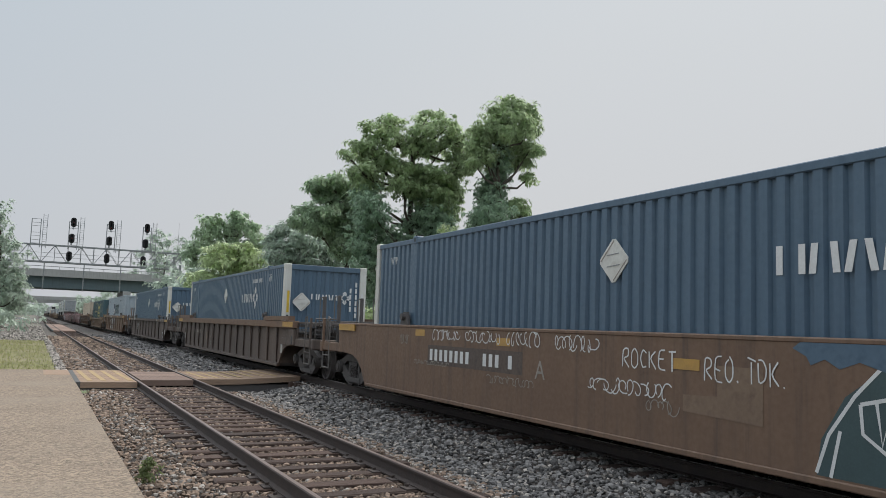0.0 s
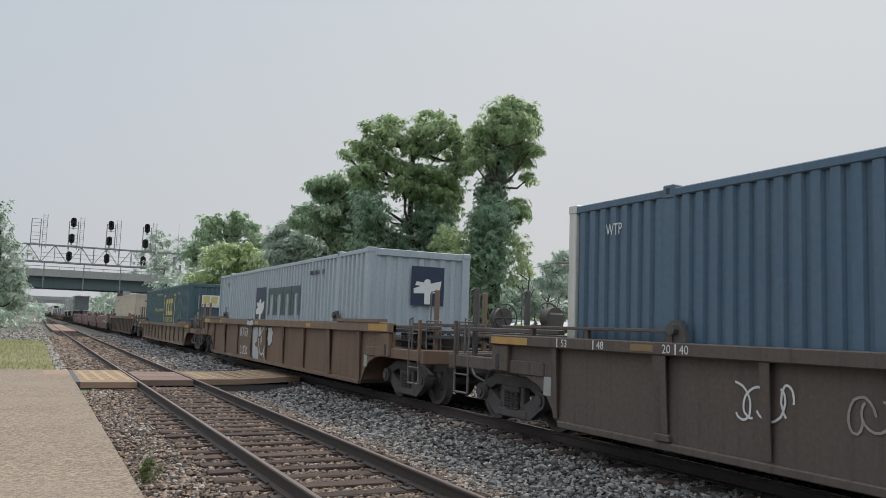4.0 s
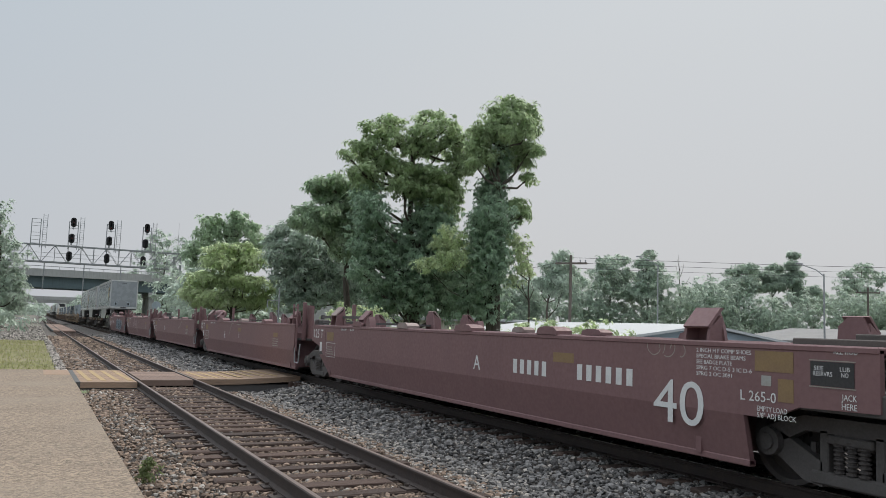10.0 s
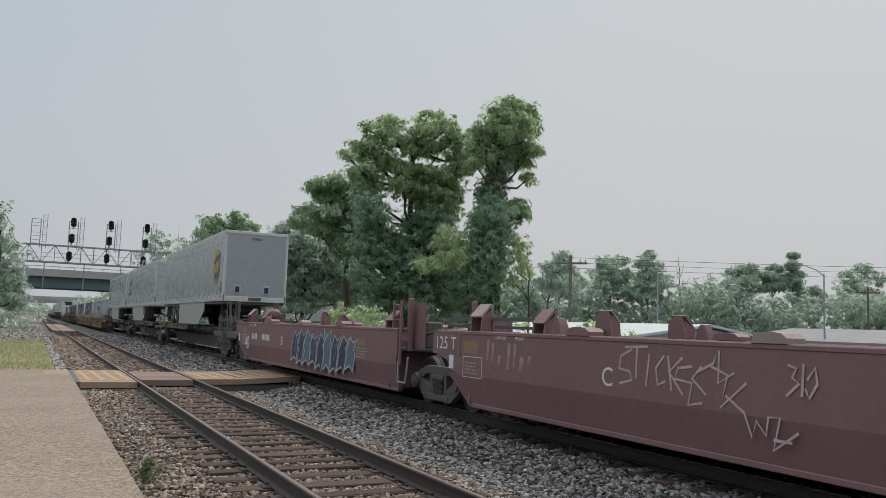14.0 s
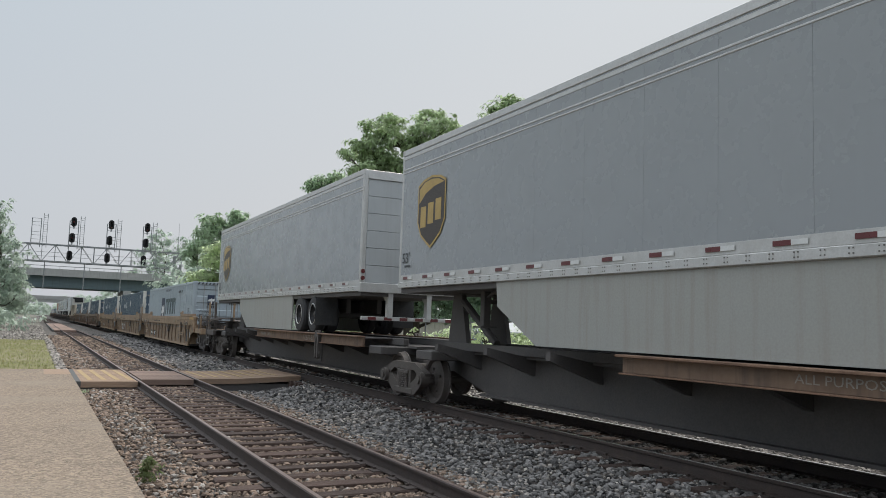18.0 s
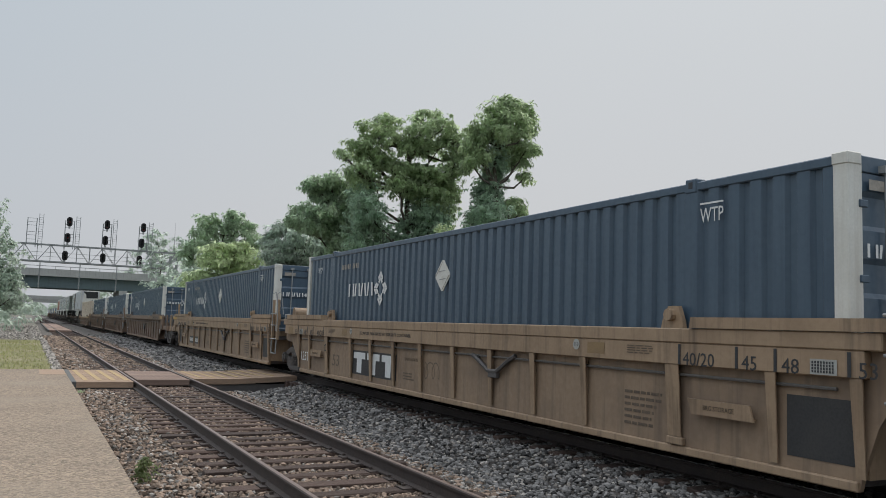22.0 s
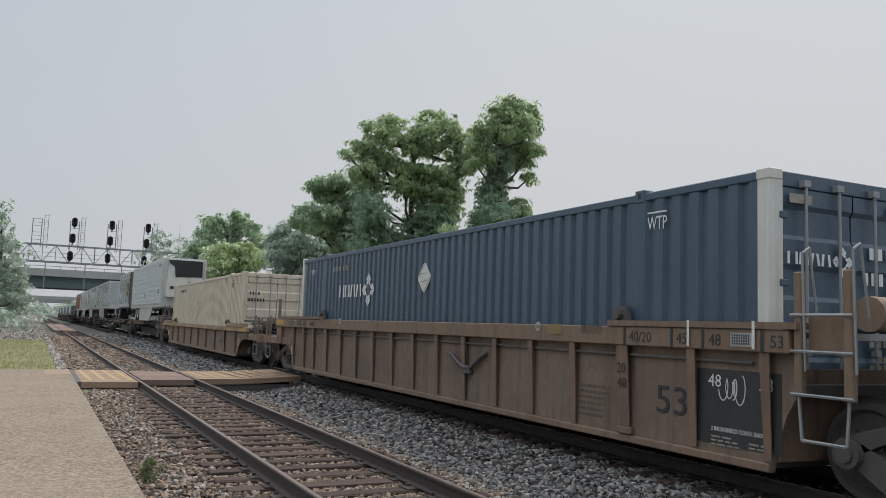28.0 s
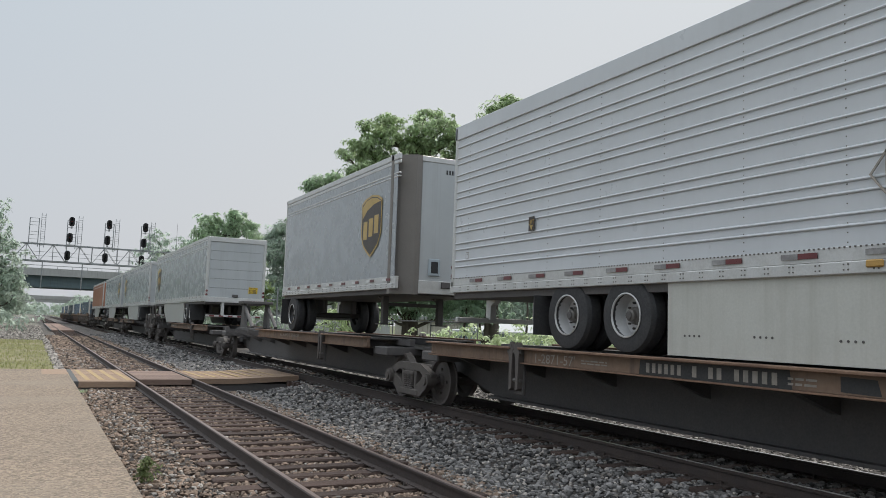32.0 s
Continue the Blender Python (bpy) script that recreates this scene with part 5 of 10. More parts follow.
def street_lamp(x, y, top, side, label):
    la = thing("street_lamp", label, "street lamp", at=pose(x, y, lay(x)))
    h_p = top - lay(x)
    part("pole", Shape().tube((0, 0, 0), (0, 0, h_p), 0.1, 8, 0.06), galv, la)
    part("arm", Shape().pipe([(0, 0, h_p - 0.2), (side * 0.5, side * -0.4, h_p + 0.35), (side * 1.6, side * -1.2, h_p + 0.85)], 0.045, 6), galv, la)
    part("lamp_head", Shape().box(side * 1.6 - 0.35, side * 1.6 + 0.35, side * -1.2 - 0.12, side * -1.2 + 0.12, h_p + 0.78, h_p + 0.93, 0.04), galv, la)


street_lamp(60, 67.8, 9.2, -1, "grey street lamp with curved arm")
street_lamp(61, 47.9, 7.4, -1, "grey street lamp beside the yard")
wayside = thing("wayside_post", "white lineside bracket post", "post", at=pose(13.5, 49.5, -0.7))
part("post", Shape().tube((0, 0, 0), (0, 0, 4.4), 0.05, 8), galv, wayside)
part("bracket", Shape().box(-0.75, 0.0, -0.03, 0.03, 3.6, 3.67).box(-0.75, -0.68, -0.03, 0.03, 3.2, 3.7), galv, wayside)
dish = thing("lineside_disc", "round pale lineside disc on a post", "marker", at=pose(12.7, 100.0, -0.6))
part("post", Shape().tube((0, 0, 0), (0, 0, 3.6), 0.06, 8), galv, dish)
part("disc", Shape().lathe([(0.0, -0.06), (0.5, -0.05), (0.52, 0.0), (0.0, 0.02)], (0, 0, 3.6), 1, 20), paint_pale, dish)


# ---- railcars ----
def spring_shape():
    s = Shape()
    for dy in (-0.13, 0.0, 0.13):
        prof = []
        for i in range(8):
            z = 0.25 + i * 0.041
            prof += [(0.04, z), (0.058, z + 0.008), (0.058, z + 0.022), (0.04, z + 0.03)]
        s.lathe(prof, (0, dy, 0), 2, 10)
    return s


def side_frame_shape():
    s = Shape()
    a, b = -0.06, 0.06
    s.prism([(-1.0, 0.42), (-1.02, 0.58), (-0.8, 0.66), (-0.5, 0.76), (0.5, 0.76), (0.8, 0.66), (1.02, 0.58), (1.0, 0.42), (0.8, 0.46), (0.5, 0.61), (-0.5, 0.61), (-0.8, 0.46)], 0, a, b)
    for k in (-1, 1):
        s.prism([(k * 0.98, 0.42), (k * 0.78, 0.56), (k * 0.31, 0.33), (k * 0.31, 0.10), (k * 0.52, 0.13)], 0, a, b)
        s.box(a, b, k * 0.29 - 0.05, k * 0.29 + 0.05, 0.2, 0.64, 0.012)
        s.tube((-0.14, k * 0.89, 0.457), (0.05, k * 0.89, 0.457), 0.14, 14)
        s.tube((-0.17, k * 0.89, 0.457), (-0.13, k * 0.89, 0.457), 0.085, 10)
    s.box(a - 0.02, b + 0.02, -0.44, 0.44, 0.12, 0.25, 0.02)
    s.box(a - 0.03, b, -0.24, 0.24, 0.52, 0.6, 0.012)
    return s


def wheelset_shape():
    s = Shape().tube((-0.95, 0, 0), (0.95, 0, 0), 0.075, 12)
    for k in (-1, 1):
        prof = [(0.08, -0.09), (0.12, -0.09), (0.14, -0.03), (0.36, 0.0), (0.40, -0.06), (0.455, -0.062), (0.457, 0.03), (0.465, 0.045), (0.485, 0.055), (0.487, 0.075), (0.40, 0.08), (0.36, 0.03), (0.14, 0.02), (0.08, 0.09)]
        s.lathe([(r, -k * h) for r, h in prof], (k * 0.745, 0, 0), 0, 28)
        for i in range(4):
            an = i * math.pi / 2
            s.tube((k * 0.80, 0.22 * math.cos(an), 0.22 * math.sin(an)), (k * 0.765, 0.22 * math.cos(an), 0.22 * math.sin(an)), 0.03, 6)
    return s


def keep(shape, name, mat):
    me = shape.mesh(name)
    me.materials.append(mat)
    return me


def truck_meshes(steel, disc):
    return {"bolster": keep(Shape().box(-1.05, 1.05, -0.2, 0.2, 0.48, 0.72, 0.03).box(-0.5, 0.5, -0.28, 0.28, 0.66, 0.8, 0.02).box(-0.98, 0.98, -0.5, -0.44, 0.4, 0.5).box(-0.98, 0.98, 0.44, 0.5, 0.4, 0.5), "truck", steel),
            "frame": keep(side_frame_shape(), "side_frame", steel), "spring": keep(spring_shape(), "spring", disc), "wheelset": keep(wheelset_shape(), "wheelset", disc),
            "shoe": keep(Shape().box(-0.06, 0.06, -0.03, 0.03, -0.14, 0.14, 0.01), "brake_shoe", black_steel)}


TRUCK, GREY_TRUCK = truck_meshes(truck_steel, wheel_steel), truck_meshes(cast_grey, spine_steel)
wheelsets = []


def truck(car, y, kit=None):
    kit = kit or TRUCK
    tr = part("truck", kit["bolster"], None, car, "cast-steel two-axle truck", pose(0, y, 0))
    for k in (-1, 1):
        part("side_frame", kit["frame"], None, tr, at=pose(k * 1.0, 0, 0) @ pose(0, 0, 0, 0, 0, 0 if k < 0 else 180))
        part("spring", kit["spring"], None, tr, at=pose(k * 1.04, 0, 0))
        w = part("wheelset", kit["wheelset"], None, tr, at=pose(0, k * 0.89, 0.457))
        wheelsets.append((w, k))
        for q in (-1, 1):
            part("brake_shoe", kit["shoe"], None, tr, at=pose(q * 0.745, k * 0.38, 0.48))
    return tr


def ladder_shape(x, y0, y1, z0, z1, rungs, r=0.016):
    s = Shape().box(x - 0.02, x + 0.02, y0 - 0.03, y0 + 0.03, z0, z1).box(x - 0.02, x + 0.02, y1 - 0.03, y1 + 0.03, z0, z1)
    for i in range(rungs):
        z = z0 + (z1 - z0) * (i + 0.08) / max(1, rungs - 0.6)
        s.tube((x, y0, z), (x, y1, z), r, 6)
    return s


def coupler(car, y, k, z=0.86):
    """Knuckle coupler, its shank and hoses, at the end that lies in the direction k."""
    s = Shape().box(-0.1, 0.1, min(y, y - k * 0.75), max(y, y - k * 0.75), z - 0.1, z + 0.1, 0.02)
    s.prism([(-0.19, y - k * 0.12), (0.2, y - k * 0.12), (0.19, y + k * 0.05), (0.05, y + k * 0.10), (-0.04, y + k * 0.0), (-0.17, y + k * 0.14)], 2, z - 0.16, z + 0.16)
    co = part("coupler", s, black_steel, car, "black knuckle coupler")
    part("air_hose", Shape().pipe([(-0.42, y - k * 0.45, z - 0.05), (-0.44, y - k * 0.2, z - 0.25), (-0.3, y + k * 0.0, z - 0.36), (-0.1, y + k * 0.1, z - 0.3)], 0.025, 6), black_steel, co)
    part("cut_lever", Shape().pipe([(-1.35, y - k * 0.55, z + 0.05), (-0.95, y - k * 0.5, z + 0.1), (-0.3, y - k * 0.2, z + 0.0), (-0.1, y - k * 0.1, z + 0.18)], 0.014, 6), galv, co)


def brake_wheel(car, x, y, z, k, mat=None):
    s = Shape()
    n = 20
    ring = [(x + 0.28 * math.cos(2 * math.pi * i / n), y, z + 0.28 * math.sin(2 * math.pi * i / n)) for i in range(n + 1)]
    s.pipe(ring, 0.016, 6)
    for i in range(6):
        a = 2 * math.pi * i / 6
        s.tube((x, y - k * 0.03, z), (x + 0.27 * math.cos(a), y, z + 0.27 * math.sin(a)), 0.011, 5)
    w = part("brake_wheel", s, black_steel, car, "spoked hand-brake wheel")
    part("brake_gear", Shape().tube((x, y - k * 0.03, z), (x, y - k * 0.26, z), 0.2, 14).box(x - 0.16, x + 0.16, min(y - k * 0.06, y - k * 0.3), max(y - k * 0.06, y - k * 0.3), z - 0.62, z + 0.1, 0.03), spine_steel, w)


def platform_end(car, k, y0, y1, paint, posts, top, tall_mat=None, wheel=False, deck_z=1.02):
    """The open end of a car from its well (y0) to its coupler (y1), in the direction k: sills, deck, steps, rails, posts."""
    ya, yb = min(y0, y1 - k * 0.45), max(y0, y1 - k * 0.45)
    part("centre_sill", Shape().box(-0.34, 0.34, ya, yb, 0.62, 1.0, 0.02), black_steel, car)
    e = y1 - k * 0.55
    part("end_sill", Shape().box(-1.42, 1.42, min(e, e + k * 0.14), max(e, e + k * 0.14), 0.8, 1.06, 0.015), paint, car)
    for x in (-1.36, 1.36):
        part("side_sill", Shape().box(x - 0.055, x + 0.055, ya + 0.1, yb - 0.05, 0.84, 1.04, 0.012), paint, car)
    for xa, xb in ((-1.3, -0.4), (0.4, 1.3)):
        s = Shape().box(xa, xa + 0.03, ya + 0.1, yb - 0.1, deck_z - 0.03, deck_z).box(xb - 0.03, xb, ya + 0.1, yb - 0.1, deck_z - 0.03, deck_z)
        for i in range(9):
            yy = y0 + (e - y0) * (i + 0.5) / 9
            s.box(xa, xb, yy - 0.05, yy + 0.02, deck_z, deck_z + 0.03)
        part("deck_grating", s, black_steel, car)
    for x, z in ((-1.18, 1.44), (-0.25, 1.5), (0.75, 1.46)):
        part("running_rail", Shape().box(x - 0.05, x + 0.05, min(y0, e + k * 0.25), max(y0, e + k * 0.25), z, z + 0.07, 0.01), spine_steel, car)
    part("running_board", Shape().box(-0.9, -0.45, min(y0, e), max(y0, e), 1.4, 1.43), spine_steel, car)
    part("stub_sill", Shape().prism([(y0, 0.5), (y0 + (e - y0) * 0.5, 0.5), (e, 0.72), (e, 1.3), (y0, 1.34)], 0, -0.56, -0.42), spine_steel, car)
    part("coil_hose", Shape().pipe([(-0.95 + 0.045 * math.cos(i * 1.3), y0 + (e - y0) * (0.1 + i * 0.011), 1.26 + 0.045 * math.sin(i * 1.3)) for i in range(40)], 0.01, 4), galv_dirty, car, "coiled steel air line")
    m = (y0 + e) / 2
    part("brake_pipe", Shape().pipe([(-0.9, y0, 1.2), (-0.8, m, 1.16), (-0.5, e, 1.1)], 0.03, 6).pipe([(0.2, y0, 1.3), (0.3, m, 1.25), (0.4, e, 1.12)], 0.025, 6), black_steel, car)
    part("air_reservoir", Shape().tube((0.15, m - 0.35, 1.28), (0.95, m - 0.35, 1.28), 0.19, 14), spine_steel, car)
    part("valve_box", Shape().box(-0.75, -0.35, m - 0.2, m + 0.2, 1.05, 1.42, 0.03).tube((-0.55, m, 1.42), (-0.55, m, 1.55), 0.07, 8), black_steel, car)
    for x in (-1.408, 1.408):
        sx = -1 if x < 0 else 1
        ye = e - k * 0.05
        part("step_post", Shape().box(x - 0.03, x + 0.03, min(ye - k * 0.06, ye), max(ye - k * 0.06, ye), 0.8, 1.62, 0.01), paint, car)
        part("step", Shape().pipe([(x, ye - k * 0.03, 1.02), (x, ye - k * 0.03, 0.42), (x, ye - k * 0.5, 0.42), (x, ye - k * 0.5, 1.05)], 0.02, 6).tube((x, ye - k * 0.03, 0.72), (x, ye - k * 0.5, 0.72), 0.016, 6), galv_dirty, car)
        part("grab_rail", Shape().pipe([(x, ye - k * 0.5, 1.05), (x, ye - k * 0.5, 1.62), (x + sx * 0.0, ye - k * 0.36, 1.66), (x, ye - k * 0.36, 1.05)], 0.015, 6), galv_dirty, car)
        part("grab_rail", Shape().pipe([(x - sx * 0.1, e, 1.06), (x - sx * 0.1, e, 1.6), (x - sx * 0.4, e, 1.6), (x - sx * 0.4, e, 1.06)], 0.015, 6), galv_dirty, car)
    part("cross_rail", Shape().box(-1.3, 1.3, e - 0.03, e + 0.03, 1.28, 1.34).box(-1.3, 1.3, m - 0.03, m + 0.03, 1.36, 1.42), black_steel, car)
    for x in posts:
        yy = e - k * 0.12
        part("post", Shape().box(x - 0.04, x + 0.04, yy - 0.045, yy + 0.045, 0.9, 2.2, 0.012), tall_mat or black_steel, car, "tall steel end post")
        part("grab_rail", Shape().pipe([(x - 0.12, yy, 1.25), (x - 0.12, yy, 2.15), (x - 0.03, yy, 2.18)], 0.013, 6), galv_dirty, car)
    if wheel:
        brake_wheel(car, 0.45, e - k * 0.1, 1.72, k)
        part("brake_stand", Shape().box(0.3, 0.6, min(e - k * 0.45, e - k * 0.15), max(e - k * 0.45, e - k * 0.15), 1.0, 1.5, 0.02), black_steel, car)
    coupler(car, y1, k)


def rib_shape(k, y, wide_top, wide_low, low, high, out_low, out_high):
    """An upright stiffener: a flange that leans outwards to its top, on a thin web."""
    a, b = k * out_low, k * out_high
    s = Shape().add([(a, y - wide_low, low), (a, y + wide_low, low), (b, y + wide_top, high), (b, y - wide_top, high),
                     (a - k * 0.014, y - wide_low, low), (a - k * 0.014, y + wide_low, low), (b - k * 0.014, y + wide_top, high), (b - k * 0.014, y - wide_top, high)],
                    [q if k > 0 else q[::-1] for q in ((0, 1, 2, 3), (7, 6, 5, 4), (0, 4, 5, 1), (1, 5, 6, 2), (2, 6, 7, 3), (3, 7, 4, 0))])
    t = min(0.012, wide_low * 0.4)
    return s.box(min(k * 1.38, k * (out_low - 0.01)), max(k * 1.38, k * (out_low - 0.01)), y - t, y + t, low, high)


def oval(w, h, n=14):
    return [(w * math.cos(2 * math.pi * i / n), (h - w) * (1 if math.sin(2 * math.pi * i / n) > 0 else -1) + w * math.sin(2 * math.pi * i / n)) for i in range(n)]


def well_car(label, paint, chord, top=1.53, ribs=True, front="open", rear="open", pitch=1.06, rib_mat=None, posts=((-1.05, 0.0), (-1.05, 0.0)), tall=None, wheel=(False, False), inset=None, name="well_car", chord_h=0.2, half=8.075,
             wide=1.5, spots=None, rib_top=None, ledge=(6.75, 9.4), ledge_h=0.13, bar=False, pipe=False, sheet_mat=None):
    """A well car for one container. Its own y = 0 is the well's middle, -y its leading end, z = 0 the rail."""
    car = thing(name, label, "railcar", "freight train")
    low = 0.21
    h = half
    ends = []
    for kind, k in ((front, -1), (rear, 1)):
        if kind == "open":
            ends.append((h + 0.02, [(h + 0.16, 0.36), (h + 0.32, 0.56), (h + 0.55, 0.72), (h + 0.85, 0.81), (h + 1.2, 0.84), (h + 1.8, 0.85)], h + 1.8))
        elif kind == "over":
            ends.append((h + 0.02, [(h + 0.5, 0.62), (h + 0.95, 0.95), (h + 1.5, 1.0)], h + 1.5))
        else:
            ends.append((h + 0.1, [(h + 0.12, 0.3), (h + 0.28, 0.75), (h + 0.4, 0.95)], h + 0.4))
    pf, pr = ends
    poly = [(-pf[2], top - 0.05)] + [(-y, z) for y, z in pf[1][::-1]] + [(-pf[0], low), (pr[0], low)] + pr[1] + [(pr[2], top - 0.05)]
    z1 = top - chord_h
    zt = rib_top or z1
    if spots is None:
        n = int(2 * h / pitch)
        spots = [-h + 0.12 + (2 * h - 0.24) * i / n for i in range(n + 1)]
    for k in (-1, 1):
        s = Shape().prism(poly, 0, k * 1.34, k * (1.39 if ribs else 1.46))
        part("side_plate", s, sheet_mat or paint, car)
        if not ribs:
            part("top_chord", Shape().box(min(k * 1.31, k * 1.47), max(k * 1.31, k * 1.47), -pf[2], pr[2], top - 0.06, top, 0.015), chord, car)
            part("bottom_sill", Shape().box(min(k * 1.33, k * 1.475), max(k * 1.33, k * 1.475), -pf[0], pr[0], low - 0.02, low + 0.05, 0.012), paint, car)
        else:
            part("top_chord", Shape().box(min(k * 1.33, k * wide), max(k * 1.33, k * wide), -pf[2], pr[2], z1, top, 0.012), chord, car)
            part("bottom_sill", Shape().box(min(k * 1.33, k * 1.43), max(k * 1.33, k * 1.43), -pf[0], pr[0], low - 0.02, low + 0.07, 0.012), paint, car)
            for y in spots:
                big = 5.9 < abs(y) < 6.2
                part("rib", rib_shape(k, y, 0.105 if big else 0.062, 0.10 if big else 0.045, low + 0.1 if not big else low + 0.17, zt - 0.002, 1.43, wide - 0.02), rib_mat or paint, car)
                if big:
                    part("rib_foot", Shape().box(min(k * 1.39, k * 1.45), max(k * 1.39, k * 1.45), y - 0.14, y + 0.11, low + 0.08, low + 0.165, 0.01), paint, car)
            ys = sorted([-h] + list(spots) + [h])
            if pipe:
                part("conduit", Shape().tube((k * 1.415, -h + 0.1, zt - 0.11), (k * 1.415, h - 0.1, zt - 0.11), 0.017, 6), galv_dirty, car, "dirty steel conduit")
            for a, b in inset or ():
                part("stencil_panel", Shape().box(min(k * 1.388, k * 1.396), max(k * 1.388, k * 1.396), a, b, low + 0.16, zt - 0.2), panel_black, car, "black stencil panel")
            for e, q, kind in ((pf[2], -1, front), (pr[2], 1, rear)):
                ya, yb = ledge[0], min(ledge[1], e - 0.35) if kind != "short" else min(ledge[1], e + 0.1)
                if bar:
                    part("end_ledge", Shape().box(min(k * 1.36, k * (wide - 0.06)), max(k * 1.36, k * (wide - 0.06)), min(q * ya, q * yb), max(q * ya, q * yb), top + 0.11, top + 0.15, 0.006), chord, car, "thin ledge bar above the top chord")
                    for yy in (ya + 0.05, (ya + yb) / 2, yb - 0.3):
                        part("ledge_post", Shape().box(min(k * 1.36, k * 1.42), max(k * 1.36, k * 1.42), q * yy - 0.04, q * yy + 0.04, top - 0.01, top + 0.112), paint, car)
                else:
                    part("end_ledge", Shape().prism([(q * ya, top + 0.004), (q * (ya + 0.02), top + ledge_h), (q * yb, top + ledge_h), (q * yb, top + 0.004)], 0, k * 1.33, k * (wide + 0.02)), chord, car, "raised ledge above the top chord")
                if kind == "open":
                    part("jacking_pad", Shape().box(min(k * 1.38, k * 1.47), max(k * 1.38, k * 1.47), min(q * (e - 0.5), q * (e - 0.04)), max(q * (e - 0.5), q * (e - 0.04)), 0.86, z1 - 0.002, 0.015), paint, car)
                    # No opening is cut: a flat dark oval gives the hole's inner shade.
                    part("lifting_hole", flats([oval(0.055, 0.12)], 0.004), mark_dark, car, "dark oval lifting hole", on("side" if k < 0 else "far", k * 1.471, q * (e - 0.22), 1.0))
                    part("data_plate", flats([[(-0.09, -0.13), (0.09, -0.13), (0.09, 0.13), (-0.09, 0.13)]]), skirt_mat, car, "small pale data plate", on("side" if k < 0 else "far", k * 1.391, q * (h + 0.32), 0.72 if k * q else 0.7))
        for y in (-6.3, 6.3) if h > 7 else (-5.2, 5.2):
            y = y if ledge[0] > 6.5 else y * 0.93
            g = Shape().prism([(y - 0.18, top), (y + 0.18, top), (y + 0.15, top + 0.1), (y + 0.06, top + 0.25), (y - 0.1, top + 0.25), (y - 0.16, top + 0.1)], 0, k * 1.345, k * 1.40)
            g.tube((k * 1.40, y, top + 0.15), (k * 1.47, y, top + 0.15), 0.07, 8)
            part("container_guide", g, black_steel if paint is not paint_tan else chord, car)
    part("well_floor", Shape().box(-1.34, 1.34, -h, h, low, 0.32), black_steel, car)
    for k, kind, e in ((-1, front, pf[2]), (1, rear, pr[2])):
        part("bulkhead", Shape().box(-1.34, 1.34, min(k * (h + 0.1), k * (h + 0.16)), max(k * (h + 0.1), k * (h + 0.16)), 0.3, min(1.2, top - 0.1)), paint, car)
        part("end_deck", Shape().box(-1.34, 1.34, min(k * (h + 0.16), k * e), max(k * (h + 0.16), k * e), 0.95, 1.05), black_steel, car)
        if kind == "open":
            i = 0 if k < 0 else 1
            platform_end(car, k, k * (h + 0.3), k * 11.8 * (h / 8.075 if h > 7 else 1) if h > 7 else k * (h + 3.3), paint, posts[i], top, tall, wheel[i])
            truck(car, k * (h + 1.78))
            part("reflector", Shape().box(-wide - 0.004, -wide + 0.02, min(k * (e - 1.1), k * (e - 0.08)), max(k * (e - 1.1), k * (e - 0.08)), top - min(0.17, chord_h * 0.9), top - 0.03), reflector, car, "amber reflective strip")
        else:
            part("bearing_arm", Shape().box(-0.4, 0.4, min(k * (h + 0.16), k * (h + 1.5)), max(k * (h + 0.16), k * (h + 1.5)), 0.6, 0.95, 0.02), black_steel, car)
            if kind == "short":
                for yy in (k * (h + 0.47), k * (h + 1.0)):
                    part("post", Shape().box(-1.47, -1.39, yy - 0.045, yy + 0.045, 0.95, 2.13, 0.012), chord, car, "tan ladder post")
                    part("grab_rail", Shape().pipe([(-1.47, yy - 0.09, 1.2), (-1.5, yy - 0.09, 2.3), (-1.4, yy - 0.09, 2.36), (-1.3, yy - 0.09, 1.7)], 0.013, 6), galv, car)
                for z in (0.98, 1.38, 1.72):
                    part("rung", Shape().tube((-1.475, k * (h + 0.4), z), (-1.475, k * (h + 1.06), z), 0.016, 6), galv, car)
                part("stirrup", Shape().pipe([(-1.45, k * (h + 0.47), 0.96), (-1.45, k * (h + 0.5), 0.56), (-1.45, k * (h + 0.97), 0.56), (-1.45, k * (h + 1.0), 0.96)], 0.017, 6), galv, car)
                part("end_panel", Shape().box(-1.38, -1.33, min(k * (h + 0.52), k * (h + 0.95)), max(k * (h + 0.52), k * (h + 0.95)), 1.38, 1.72, 0.01), chord, car)
                part("post", Shape().box(0.5, 0.6, k * (h + 0.62) - 0.06, k * (h + 0.62) + 0.06, 1.0, 2.3, 0.012), chord, car)
                part("walkway", Shape().box(-1.3, 1.3, min(k * (h + 0.3), k * (h + 1.2)), max(k * (h + 0.3), k * (h + 1.2)), 1.5, 1.56), galv, car)
                part("air_reservoir", Shape().tube((-0.9, k * (h + 0.8), 1.75), (-0.2, k * (h + 0.8), 1.75), 0.17, 14), chord, car)
            else:
                truck(car, k * (h + 1.7))
                part("grab_rail", Shape().pipe([(-1.48, k * (e - 0.1), top), (-1.48, k * (e - 0.1), top + 0.12), (-1.48, k * (e - 0.6), top + 0.12), (-1.48, k * (e - 0.6), top)], 0.014, 6), galv, car)
    return car


def mark(car, text, y, z, h, w=None, mat=None, x=-1.51, face="side", label=""):
    return part("lettering", words(text, h, w), mat or mark_dark, car, label, on(face, x, y, z))


